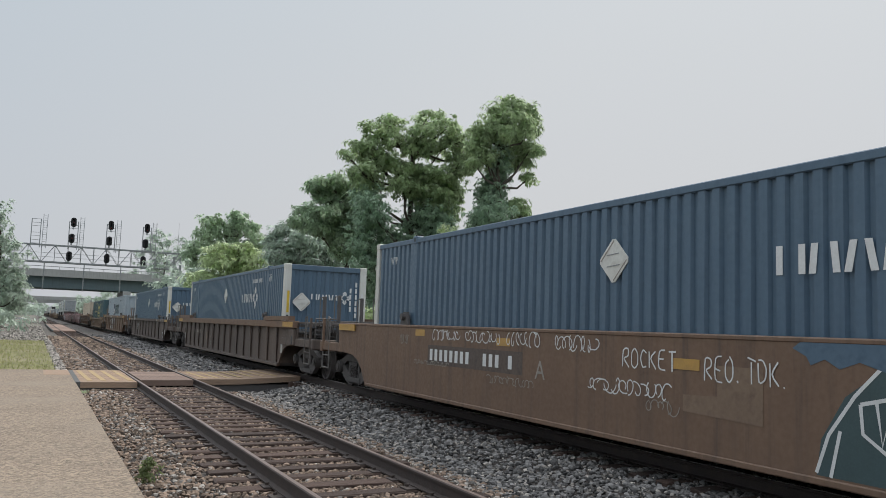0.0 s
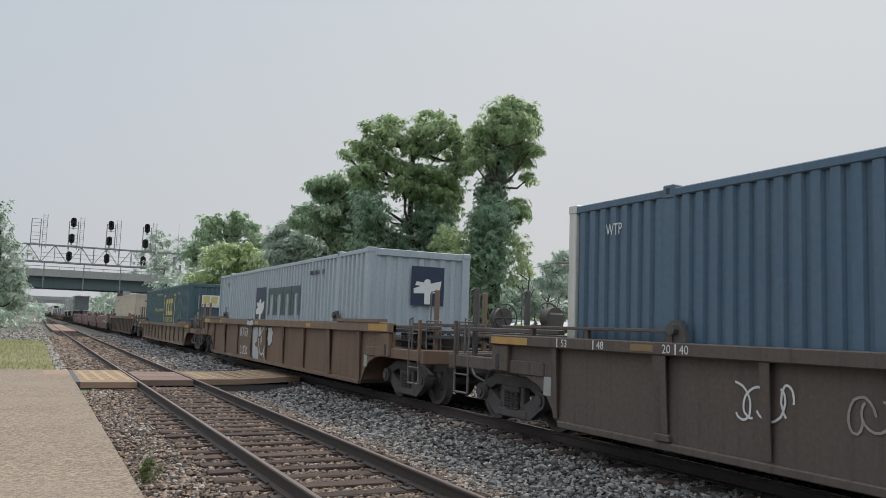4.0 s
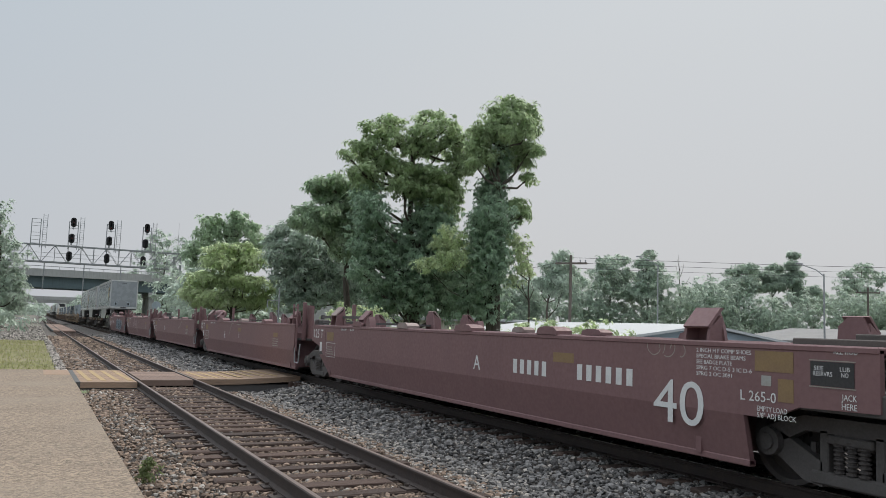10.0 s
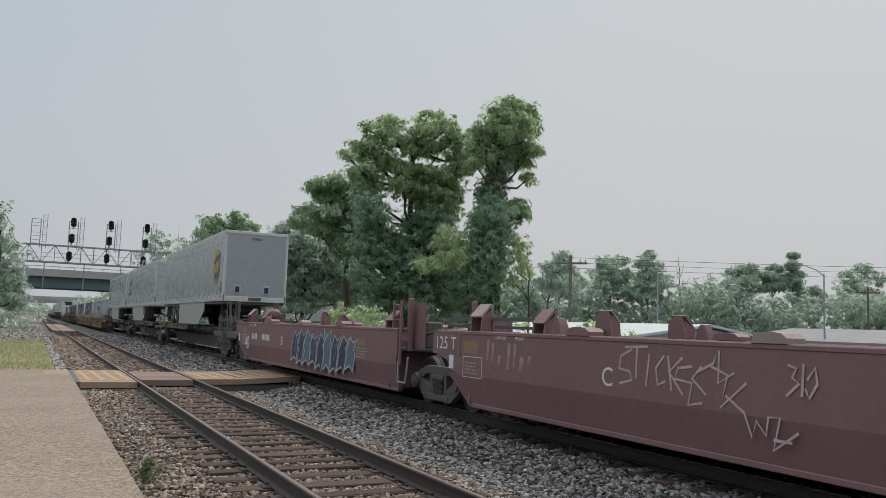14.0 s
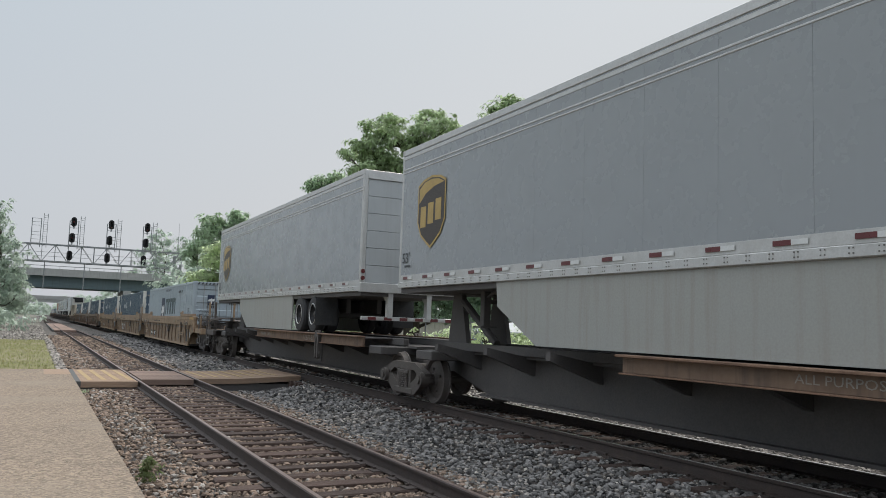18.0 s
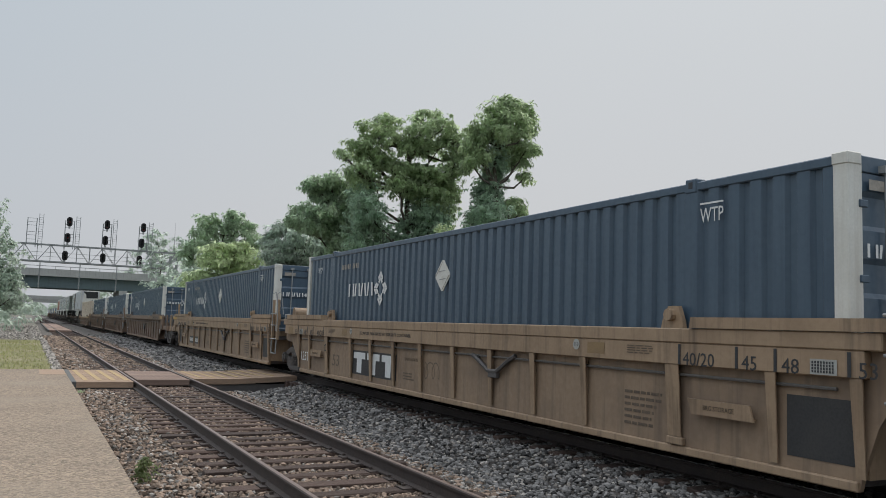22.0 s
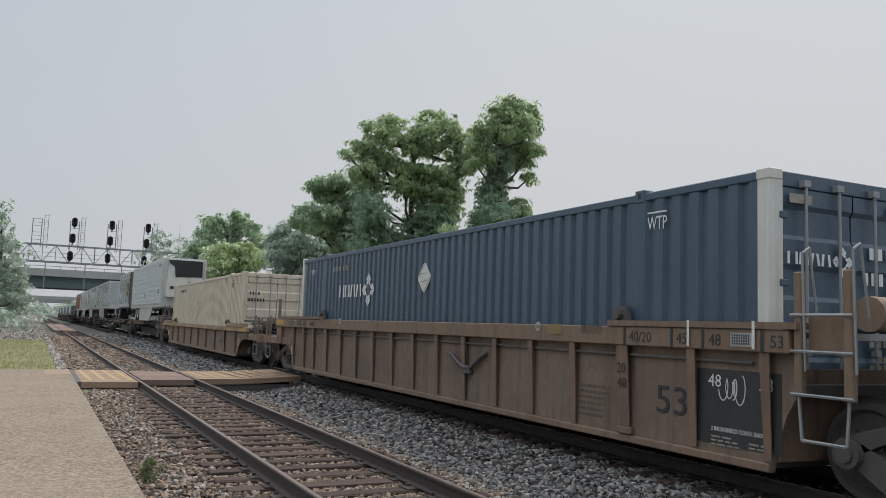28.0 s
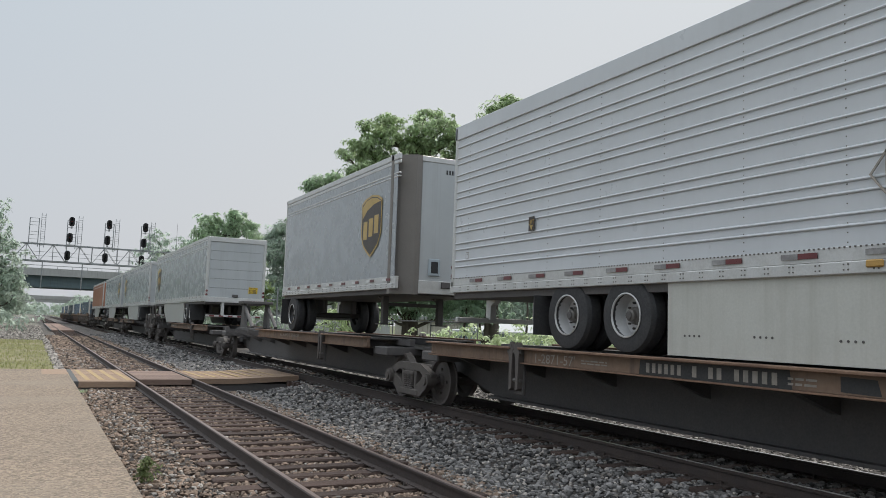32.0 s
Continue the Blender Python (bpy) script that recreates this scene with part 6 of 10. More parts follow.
def block(car, y, z, w, h, count, mat, x=-1.40, rows=1, face="side", seed=1, name="stencil_marking"):
    if rows == 1:
        count = max(count, round(w / (0.72 * h)))
    return part(name, bars(w, h, count, rows, 0.45, random.Random(seed)), mat, car, "", on(face, x, y, z))


LETTERS = {"B": ((0, 0, 0, 1, 0.5, 0.95, 0.55, 0.7, 0.1, 0.55), (0.1, 0.55, 0.6, 0.4, 0.55, 0.08, 0, 0)), "E": ((0.55, 1, 0.05, 0.95, 0, 0.05, 0.6, 0), (0, 0.5, 0.45, 0.52)), "T": ((0, 1, 0.65, 0.96), (0.3, 0.98, 0.32, 0)), "R": ((0, 0, 0.02, 1, 0.5, 0.95, 0.5, 0.6, 0.05, 0.5, 0.6, 0)),
           "L": ((0, 1, 0.04, 0.04, 0.55, 0.06),), "U": ((0, 1, 0.04, 0.2, 0.25, 0, 0.5, 0.15, 0.55, 1),), "C": ((0.55, 0.85, 0.25, 1, 0.02, 0.5, 0.22, 0.02, 0.55, 0.12),), "K": ((0, 1, 0.03, 0), (0.55, 1, 0.06, 0.5, 0.6, 0)), "O": ((0.3, 1, 0.03, 0.75, 0.02, 0.25, 0.3, 0, 0.56, 0.25, 0.55, 0.75, 0.3, 1),), "D": ((0.0, 1, 0.03, 0, 0.45, 0.15, 0.55, 0.6, 0.3, 0.95, 0.0, 1),), ".": ((0.1, 0.08, 0.16, 0.0),)}


def ribbon(s, pts, width, up):
    """A flat band along a line, rising a hair's breadth so that it may cross itself."""
    vs = []
    n = len(pts)
    for j, (xa, za) in enumerate(pts):
        p, q = pts[max(0, j - 1)], pts[min(n - 1, j + 1)]
        d = math.hypot(q[0] - p[0], q[1] - p[1]) or 1
        ox, oz = -(q[1] - p[1]) / d * width / 2, (q[0] - p[0]) / d * width / 2
        vs += [(xa - ox, za - oz, up + 0.00002 * j), (xa + ox, za + oz, up + 0.00002 * j)]
    s.add(vs, [(2 * j, 2 * j + 2, 2 * j + 3, 2 * j + 1) for j in range(n - 1)])


def sprayed(car, text, y, z, w, h, mat, x, width=0.03, seed=1):
    """A word sprayed by hand, letter by letter in single strokes."""
    rg = random.Random(seed)
    s = Shape()
    step = w / len(text)
    k = 0
    for i, ch in enumerate(text):
        strokes = LETTERS[ch]
        if not isinstance(strokes[0], tuple):
            strokes = (strokes,)
        for st in strokes:
            way = [(-w / 2 + step * (i + st[j] * 1.35), h * (st[j + 1] - 0.5) + rg.uniform(-0.022, 0.022)) for j in range(0, len(st), 2)]
            pts = []
            for p, q in zip(way, way[1:]):
                pts += [(p[0] + (q[0] - p[0]) * f, p[1] + (q[1] - p[1]) * f) for f in (0, 0.33, 0.67)]
            pts.append(way[-1])
            pts = [tuple((pts[max(0, j - 1)][r] + 2 * pts[j][r] + pts[min(len(pts) - 1, j + 1)][r]) / 4 for r in (0, 1)) for j in range(len(pts))]
            ribbon(s, pts, width * rg.uniform(0.85, 1.15), 0.001 + 0.0002 * k)
            k += 1
    return part("graffiti", s, mat, car, "sprayed graffiti word", on("side", x, y, z))


def scribble(car, y, z, w, h, mat, x, seed, strokes=7, width=0.035):
    """A tag in spray paint: looping bands."""
    rg = random.Random(seed)
    s = Shape()
    for i in range(strokes):
        cx = -w / 2 + w * (i + 0.5) / strokes
        a0, turn = rg.uniform(0, 6.28), rg.choice((-1, 1)) * rg.uniform(3.2, 6.5)
        rx, rz = w / strokes * rg.uniform(0.4, 0.75), h * rg.uniform(0.3, 0.5)
        pts = []
        for j in range(15):
            a = a0 + turn * j / 14
            pts.append((cx + rx * math.cos(a) + rg.uniform(-0.15, 0.15) * width + (j - 7) * w / strokes * 0.05, rz * math.sin(a) + rg.uniform(-0.2, 0.2) * width))
        vs = []
        for j, (xa, za) in enumerate(pts):
            p, q = pts[max(0, j - 1)], pts[min(14, j + 1)]
            n = math.hypot(q[0] - p[0], q[1] - p[1]) or 1
            ox, oz = -(q[1] - p[1]) / n * width / 2, (q[0] - p[0]) / n * width / 2
            up = 0.001 + 0.0003 * i + 0.00002 * j
            vs += [(xa - ox, za - oz, up), (xa + ox, za + oz, up)]
        s.add(vs, [(2 * j, 2 * j + 2, 2 * j + 3, 2 * j + 1) for j in range(14)])
    return part("graffiti", s, mat, car, "sprayed graffiti tag", on("side", x, y, z))


# ---- containers ----
def corrugated(x, y0, y1, pitch, depth, k, face=0.4):
    """Points of a trapezoid wave along y at the wall x, pressed inwards; k is the outward direction."""
    pts = []
    n = max(1, round((y1 - y0) / pitch))
    p = (y1 - y0) / n
    for i in range(n):
        y = y0 + i * p
        pts += [(x, y), (x, y + p * face), (x - k * depth, y + p * (face + 0.12)), (x - k * depth, y + p * 0.88)]
    pts.append((x, y1))
    return pts


def container(label, paint, posts, front, length=16.15, height=2.9, pitch=0.286, depth=0.05, lugs=None, face=0.4, ridge=None):
    """A domestic container: 40-foot posts with lifting lugs inside its ends. front: 'doors' or 'wall' on the leading end."""
    c = thing("container", label, "container", "freight train")
    a, b, h = 1.295, length / 2, height
    for k in (-1, 1):
        cuts = [-b + 0.13, -6.2, -5.98, 5.98, 6.2, b - 0.13] if length > 14 else [-b + 0.13, b - 0.13]
        s = Shape()
        for i in range(0, len(cuts) - 1, 2):
            pts = corrugated(k * (a - 0.012), cuts[i], cuts[i + 1], pitch, depth, k, face)
            s.strip(pts if k > 0 else pts[::-1], (0.14, h - 0.1))
        panel = part("side_panel", s, paint, c)
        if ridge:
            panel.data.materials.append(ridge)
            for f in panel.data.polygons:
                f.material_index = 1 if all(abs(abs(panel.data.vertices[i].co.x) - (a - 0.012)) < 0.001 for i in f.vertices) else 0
        part("top_rail", Shape().box(min(k * (a - 0.07), k * a), max(k * (a - 0.07), k * a), -b, b, h - 0.11, h - 0.01, 0.012), paint, c)
        part("bottom_rail", Shape().box(min(k * (a - 0.07), k * a), max(k * (a - 0.07), k * a), -b, b, 0, 0.15, 0.012), paint, c)
        if length > 14:
            for y in (-6.09, 6.09):
                part("lifting_post", Shape().box(min(k * (a - 0.06), k * (a - 0.002)), max(k * (a - 0.06), k * (a - 0.002)), y - 0.11, y + 0.11, 0.1, h - 0.08, 0.012), paint, c)
                lug = part("lifting_lug", Shape().box(min(k * (a - 0.15), k * (a + 0.01)), max(k * (a - 0.15), k * (a + 0.01)), y - 0.09, y + 0.09, h - 0.13, h + 0.035, 0.014), lugs or paint, c)
                # Dark block set proud of the lug, painted as the shade inside its hole.
                part("lug_hole", Shape().box(min(k * a, k * (a + 0.013)), max(k * a, k * (a + 0.013)), y - 0.035, y + 0.035, h - 0.08, h - 0.0, 0.006), mark_dark, lug)
        for e in (-1, 1):
            white = posts if e < 0 or posts is not paint else paint
            part("corner_post", Shape().box(min(k * (a - 0.2), k * (a + 0.004)), max(k * (a - 0.2), k * (a + 0.004)), min(e * (b - 0.16), e * (b + 0.004)), max(e * (b - 0.16), e * (b + 0.004)), 0.0, h + 0.004, 0.012), white, c)
            part("corner_casting", Shape().box(min(k * (a - 0.19), k * (a + 0.012)), max(k * (a - 0.19), k * (a + 0.012)), min(e * (b - 0.17), e * (b + 0.012)), max(e * (b - 0.17), e * (b + 0.012)), h - 0.11, h + 0.014, 0.014), white, c)
    part("roof", Shape().box(-a + 0.05, a - 0.05, -b + 0.05, b - 0.05, h - 0.06, h - 0.02), paint, c)
    part("floor", Shape().box(-a + 0.05, a - 0.05, -b + 0.05, b - 0.05, 0.02, 0.15), black_steel, c)
    for e in (-1, 1):
        doors = (front == "doors") == (e < 0)
        y = e * (b - 0.02)
        part("header", Shape().box(-a + 0.2, a - 0.2, min(y, y - e * 0.1), max(y, y - e * 0.1), h - 0.16, h, 0.01), paint, c)
        part("end_sill", Shape().box(-a + 0.2, a - 0.2, min(y, y - e * 0.1), max(y, y - e * 0.1), 0, 0.16, 0.01), paint, c)
        if not doors:
            pts = [(q, p) for p, q in corrugated(y - e * 0.03, -a + 0.2, a - 0.2, 0.26, 0.03, e)]
            part("end_panel", Shape().strip(pts if e < 0 else pts[::-1], (0.15, h - 0.14)), paint, c)
            continue
        for k in (-1, 1):
            x0, x1 = (-a + 0.21, -0.01) if k < 0 else (0.01, a - 0.21)
            s = Shape()
            zs = [0.17, 0.32]
            for i in range(4):
                z = 0.34 + i * 0.6
                zs += [z + 0.02, z + 0.1, z + 0.36, z + 0.44]
            prof = [(0.0, 0.17)]
            for i in range(4):
                z = 0.3 + i * 0.63
                prof += [(0.0, z), (-0.032, z + 0.05), (-0.032, z + 0.32), (0.0, z + 0.37)]
            prof.append((0.0, h - 0.17))
            n = len(prof)
            vs = [(x, y + e * d, z) for x in (x0, x1) for d, z in prof]
            fs = [(i, n + i, n + i + 1, i + 1) for i in range(n - 1)]
            if e > 0:
                fs = [q[::-1] for q in fs]
            s.add(vs, fs)
            leaf = part("door_leaf", s, paint, c)
            for q in (0.28, 0.76):
                x = x0 + (x1 - x0) * q
                part("lock_rod", Shape().tube((x, y + e * 0.045, 0.12), (x, y + e * 0.045, h - 0.1), 0.018, 8).box(x - 0.05, x + 0.05, min(y, y + e * 0.07), max(y, y + e * 0.07), 0.1, 0.17).box(x - 0.05, x + 0.05, min(y, y + e * 0.07), max(y, y + e * 0.07), h - 0.15, h - 0.08)
                     .box(x - 0.04, x + 0.04, min(y, y + e * 0.07), max(y, y + e * 0.07), 1.0, 1.06), galv, leaf)
                part("handle", Shape().box(x - 0.02, x + 0.24, min(y + e * 0.05, y + e * 0.075), max(y + e * 0.05, y + e * 0.075), 1.2, 1.235), galv, leaf)
            for z in (0.4, 1.0, 1.7, 2.4):
                xh = x0 if k < 0 else x1
                part("hinge", Shape().box(xh - 0.07, xh + 0.05, min(y, y + e * 0.04), max(y, y + e * 0.04), z, z + 0.07, 0.008), paint, leaf)
    return c


def diamond(c, y, z, r, face="side", x=-1.285):
    """A flip-up hazard placard: a pale diamond holder with rounded tips, a raised rim and two slide rails."""
    t, g = r * 0.1, r * 0.86
    rim = [(-t, -r + t), (t, -r + t), (r - t, -t), (r - t, t), (t, r - t), (-t, r - t), (-r + t, t), (-r + t, -t)]
    p = part("placard", flats([rim], 0.012), paint_white, c, "diamond hazard placard", on(face, *((x, y, z) if face == "side" else (y, x, z))))
    part("placard_bar", flats([[(-g * 0.5, -0.26 * r), (g * 0.45, -0.2 * r), (g * 0.45, -0.16 * r), (-g * 0.5, -0.22 * r)], [(-g * 0.5, 0.22 * r), (g * 0.4, 0.28 * r), (g * 0.4, 0.32 * r), (-g * 0.5, 0.26 * r)]], 0.017), galv, p)
    part("placard_rim", flats([[(-g, 0), (0, g), (0, g - 0.02), (-g + 0.02, 0)], [(0, -g), (g, 0), (g - 0.02, 0), (0, -g + 0.02)]], 0.016), mark_dim, p)


def lozenge_logo(c, y, z, size, face="side", x=-1.292):
    """A brand mark as plain shapes: four upright blocks and a ring of split chevrons."""
    s = size
    polys = []
    for i in range(4):
        x0, w, b, lean = (-3.05 + i * 1.02) * s, 0.92 * s, 0.21 * s, (0.0, 0.08, 0.16, 0.1)[i] * s
        polys += [[(x0, -0.39 * s), (x0 + b, -0.39 * s), (x0 + b + lean, 0.39 * s), (x0 + lean, 0.39 * s)], [(x0 + w - b, -0.39 * s), (x0 + w, -0.39 * s), (x0 + w - lean, 0.39 * s), (x0 + w - b - lean, 0.39 * s)]]
    part("brand_block", flats(polys), mark_white, c, "plain white brand blocks", on(face, *((x, y, z) if face == "side" else (y, x, z))))
    polys = []
    tips = ((1.0, 0.0), (0.0, 1.0), (-1.0, 0.0), (0.0, -1.0))
    for lo, hi in ((0.74, 1.0), (0.46, 0.70)):
        for q in range(4):
            p0, p1 = tips[q], tips[(q + 1) % 4]
            for f0, f1 in ((0.015, 0.36), (0.64, 0.985)) if lo > 0.5 else ((0.02, 0.45), (0.55, 0.98)):
                ends = [(p0[0] + (p1[0] - p0[0]) * f, p0[1] + (p1[1] - p0[1]) * f) for f in (f0, f1)]
                polys.append([(2.05 * s + s * u * g, s * v * g) for g, (u, v) in ((hi, ends[0]), (hi, ends[1]), (lo, ends[1]), (lo, ends[0]))])
    part("brand_emblem", flats(polys), mark_white, c, "white lozenge emblem", on(face, *((x, y, z) if face == "side" else (y, x, z))))


def blue_container(paint, front, placard_y=0.1):
    c = container("blue corrugated container with white corner posts and plain brand blocks" if paint is paint_umax else "navy corrugated container with white corner posts and plain brand blocks", paint, paint_white, front, pitch=0.218 if paint is paint_umax else 0.272, depth=0.042, face=0.5)
    lozenge_logo(c, -3.76 if front == "wall" else 3.79, 1.94, 0.375)
    diamond(c, placard_y, 2.09, 0.31)
    block(c, -4.75 if front == "wall" else 4.9, 2.5, 1.35 if front == "wall" else 1.15, 0.17 if front == "wall" else 0.15, 7, mark_white if front == "wall" else mark_dim, -1.292, seed=5)
    mark(c, "WTP", -6.4, 2.5, 0.16, 0.34, mark_white, -1.292)
    part("stencil_marking", flats([[(-0.17, 0), (0.17, 0), (0.17, 0.02), (-0.17, 0.02)]]), mark_white, c, "", on("side", -1.292, -6.4, 2.62))
    mark(c, "WTP", 7.1, 2.5, 0.15, 0.32, mark_white, -1.292)
    y = -8.06
    if front == "wall":
        lozenge_logo(c, 0.18, 1.95, 0.21, "front", y - 0.008)
        diamond(c, -0.75, 1.78, 0.3, "front", y - 0.002)
        for x, n in ((0.82, 4), (1.0, 6)):
            part("stencil_marking", bars(0.11, n * 0.19, 1, n), mark_white, c, "", on("front", x, y - 0.004, 1.9))
        for k in (-1, 1):
            part("caution_strip", flats([[(-0.035, -0.3), (0.035, -0.3), (0.035, 0.35), (-0.035, 0.35)]]), caution if k < 0 else mark_white, c, "vertical caution strip", on("front", k * 1.17, -8.082, 1.75))
            part("caution_bar", flats([[(-0.035, -0.25), (0.035, -0.25), (0.035, 0.1), (-0.035, 0.1)]]), mark_dark, c, "", on("front", k * 1.17, -8.082, 1.28))
    else:
        lozenge_logo(c, -0.55, 2.0, 0.165, "front", y - 0.028)
        block(c, 0.52, 0, 0.55, 0.17, 4, mark_white, y - 0.028, face="front", seed=3).matrix_basis = on("front", 0.5, y - 0.028, 2.12)
        part("stencil_marking", bars(0.75, 0.18, 6), mark_white, c, "", on("front", 0.5, y - 0.028, 1.84))
        diamond(c, 0.72, 1.6, 0.24, "front", y - 0.028)
        part("stencil_marking", bars(0.8, 0.42, 7, 5, 0.28, random.Random(8)), mark_dim, c, "", on("front", 0.6, y - 0.028, 1.05))
        for x in (-0.85, 0.72):
            part("data_plate", flats([[(-0.17, -0.05), (0.17, -0.05), (0.17, 0.05), (-0.17, 0.05)]]), mark_dim, c, "", on("front", x, y - 0.03, 2.62))
    return c


def ship_container(front, short_mark):
    """Pale container with a navy square emblem and four large plain blocks."""
    c = container("pale blue-grey corrugated container with navy square emblem", paint_pale, paint_pale, front)
    part("square_emblem", flats([[(-0.62, -0.62), (0.62, -0.62), (0.62, 0.62), (-0.62, 0.62)]]), mark_navy, c, "navy square emblem", on("side", -1.292, 1.45 if front == "wall" else 1.61, 1.64))
    part("totem_shape", flats([[(-0.12, -0.60), (0.10, -0.60), (0.10, -0.24), (0.30, -0.22), (0.45, -0.08), (0.50, 0.18), (0.10, 0.08), (0.08, 0.20), (-0.02, 0.24), (-0.12, 0.20), (-0.14, 0.12), (-0.42, 0.14), (-0.46, 0.02), (-0.24, 0.00), (-0.52, -0.10), (-0.50, -0.26), (-0.12, -0.24)]], 0.005), mark_white, c, "pale totem shape",
         on("side", -1.294, 1.45 if front == "wall" else 1.61, 1.64))
    for i in range(4):
        s = flats([[(-0.4, -0.42), (-0.2, -0.42), (-0.2, 0.42), (-0.4, 0.42)], [(0.2, -0.42), (0.4, -0.42), (0.4, 0.42), (0.2, 0.42)], [(-0.2, 0.22), (0.2, 0.22), (0.2, 0.42), (-0.2, 0.42)]])
        part("brand_block", s, mark_green, c, "plain dark brand block", on("side", -1.292, (0.1 if front == "wall" else 0.16) - i * 0.87, 1.78))
    mark(c, "53'", 6.76 if front == "wall" else -7.05, 1.54, 0.21, 0.4, mark_dark, -1.292)
    mark(c, "WTP", 6.5, 2.5, 0.15, 0.36, mark_dark, -1.292)
    if front == "doors":
        mark(c, "WARNING HIGH CUBE", -0.15, 2.66, 0.12, 2.0, mark_dark, -1.292)
    block(c, -4.4, 2.5, 1.3, 0.15, 8, mark_dark, -1.292)
    y = -8.068
    if front == "doors":
        part("square_emblem", flats([[(-0.19, -0.24), (0.19, -0.24), (0.19, 0.24), (-0.19, 0.24)]]), mark_navy, c, "navy square emblem", on("front", -0.42, y - 0.03, 2.05))
        part("totem_shape", flats([[(-0.04, -0.19), (0.03, -0.19), (0.03, -0.07), (0.09, -0.07), (0.14, -0.02), (0.15, 0.06), (0.03, 0.02), (0.02, 0.06), (-0.01, 0.07), (-0.04, 0.06), (-0.04, 0.04), (-0.13, 0.04), (-0.14, 0.01), (-0.07, 0.00), (-0.16, -0.03), (-0.15, -0.08), (-0.04, -0.07)]], 0.005), mark_white, c, "", on("front", -0.42, y - 0.033, 2.06))
        part("brand_block", bars(0.42, 0.13, 4), mark_navy, c, "", on("front", -0.42, y - 0.03, 1.72))
        mark(c, "WARNING", 0, 0, 0.1, 0.75, mark_dark).matrix_basis = on("front", -0.62, y - 0.03, 1.5)
        mark(c, "HIGH CUBE", 0, 0, 0.1, 0.8, mark_dark).matrix_basis = on("front", -0.62, y - 0.03, 1.32)
        part("stencil_marking", bars(0.8, 0.12, 9), mark_dark, c, "", on("front", 0.6, y - 0.03, 2.1))
        part("stencil_marking", bars(0.35, 0.12, 4), mark_dark, c, "", on("front", 0.6, y - 0.03, 1.9))
        part("hazard_stripe", flats([[(-1.1 + i * 0.17, -0.05), (-1.03 + i * 0.17, -0.05), (-0.97 + i * 0.17, 0.05), (-1.04 + i * 0.17, 0.05)] for i in range(13)]), mark_dark, c, "black hazard stripes", on("front", 0, y - 0.002 - 0.013, 2.82))
    else:
        part("square_emblem", flats([[(-0.42, -0.45), (0.42, -0.45), (0.42, 0.45), (-0.42, 0.45)]]), mark_navy, c, "navy square emblem", on("front", 0.2, -8.075, 2.1))
        part("totem_shape", flats([[(-0.08, -0.42), (0.07, -0.42), (0.07, -0.17), (0.21, -0.15), (0.32, -0.06), (0.35, 0.13), (0.07, 0.06), (0.06, 0.14), (-0.01, 0.17), (-0.08, 0.14), (-0.10, 0.08), (-0.29, 0.10), (-0.32, 0.01), (-0.17, 0.00), (-0.36, -0.07), (-0.35, -0.18), (-0.08, -0.17)]], 0.005), mark_white, c, "", on("front", 0.2, -8.078, 2.1))
        mark(c, "53'", 0, 0, 0.24, 0.45, mark_dark).matrix_basis = on("front", 0.75, -8.075, 0.9)
    return c


def green_container():
    c = container("dark teal corrugated container with yellow brand block", paint_teal, paint_teal, "wall", length=16.3)
    part("brand_block", flats([[(-0.9 + i * 0.85 - 0.28, -0.45), (-0.9 + i * 0.85 + 0.4, -0.45), (-0.9 + i * 0.85 + 0.4, -0.2), (-0.9 + i * 0.85 - 0.02, -0.2), (-0.9 + i * 0.85 - 0.02, 0.2), (-0.9 + i * 0.85 + 0.4, 0.2), (-0.9 + i * 0.85 + 0.4, 0.45), (-0.9 + i * 0.85 - 0.28, 0.45)] for i in range(3)]),
         mark_yellow, c, "plain yellow brand blocks", on("side", -1.292, -2.0, 1.78))
    mark(c, "INTERMODAL", -2.0, 1.1, 0.26, 2.9, mark_yellow, -1.292)
    for y, k in ((-0.02, 1), (-3.95, -1)):
        part("bracket_shape", flats([[(0, -0.9), (k * 0.5, -0.9), (k * 0.5, -0.78), (k * 0.13, -0.78), (k * 0.13, 0.78), (k * 0.5, 0.78), (k * 0.5, 0.9), (0, 0.9)]]), mark_yellow, c, "yellow bracket", on("side", -1.292, y, 1.58))
    mark(c, "How tomorrow moves", 1.97, 1.67, 0.25, 3.6, mark_yellow, -1.292)
    block(c, -5.2, 2.46, 0.9, 0.2, 5, mark_dim, -1.292)
    block(c, 2.0, 2.55, 2.2, 0.12, 12, mark_yellow, -1.292)
    y = -8.15
    part("brand_panel", flats([[(-0.62, -0.28), (0.62, -0.28), (0.62, 0.3), (-0.62, 0.3)]]), mark_white, c, "white brand panel", on("front", -0.05, y - 0.004, 2.05))
    part("brand_block", flats([[(-0.55 + i * 0.38, -0.08), (-0.25 + i * 0.38, -0.08), (-0.25 + i * 0.38, 0.25), (-0.55 + i * 0.38, 0.25)] for i in range(3)], 0.004), mark_yellow, c, "", on("front", -0.05, y - 0.008, 2.05))
    mark(c, "INTERMODAL", 0, 0, 0.1, 1.1, mark_yellow).matrix_basis = on("front", -0.05, y - 0.009, 1.86)
    part("stencil_marking", bars(0.1, 0.7, 1, 5), mark_dim, c, "", on("front", -0.78, y - 0.004, 1.98))
    part("stencil_marking", bars(0.13, 0.7, 1, 3), mark_dim, c, "", on("front", -0.78, y - 0.004, 1.2))
    part("stencil_marking", bars(0.07, 1.4, 1, 14), mark_dim, c, "", on("front", 0.75, y - 0.004, 1.75))
    return c


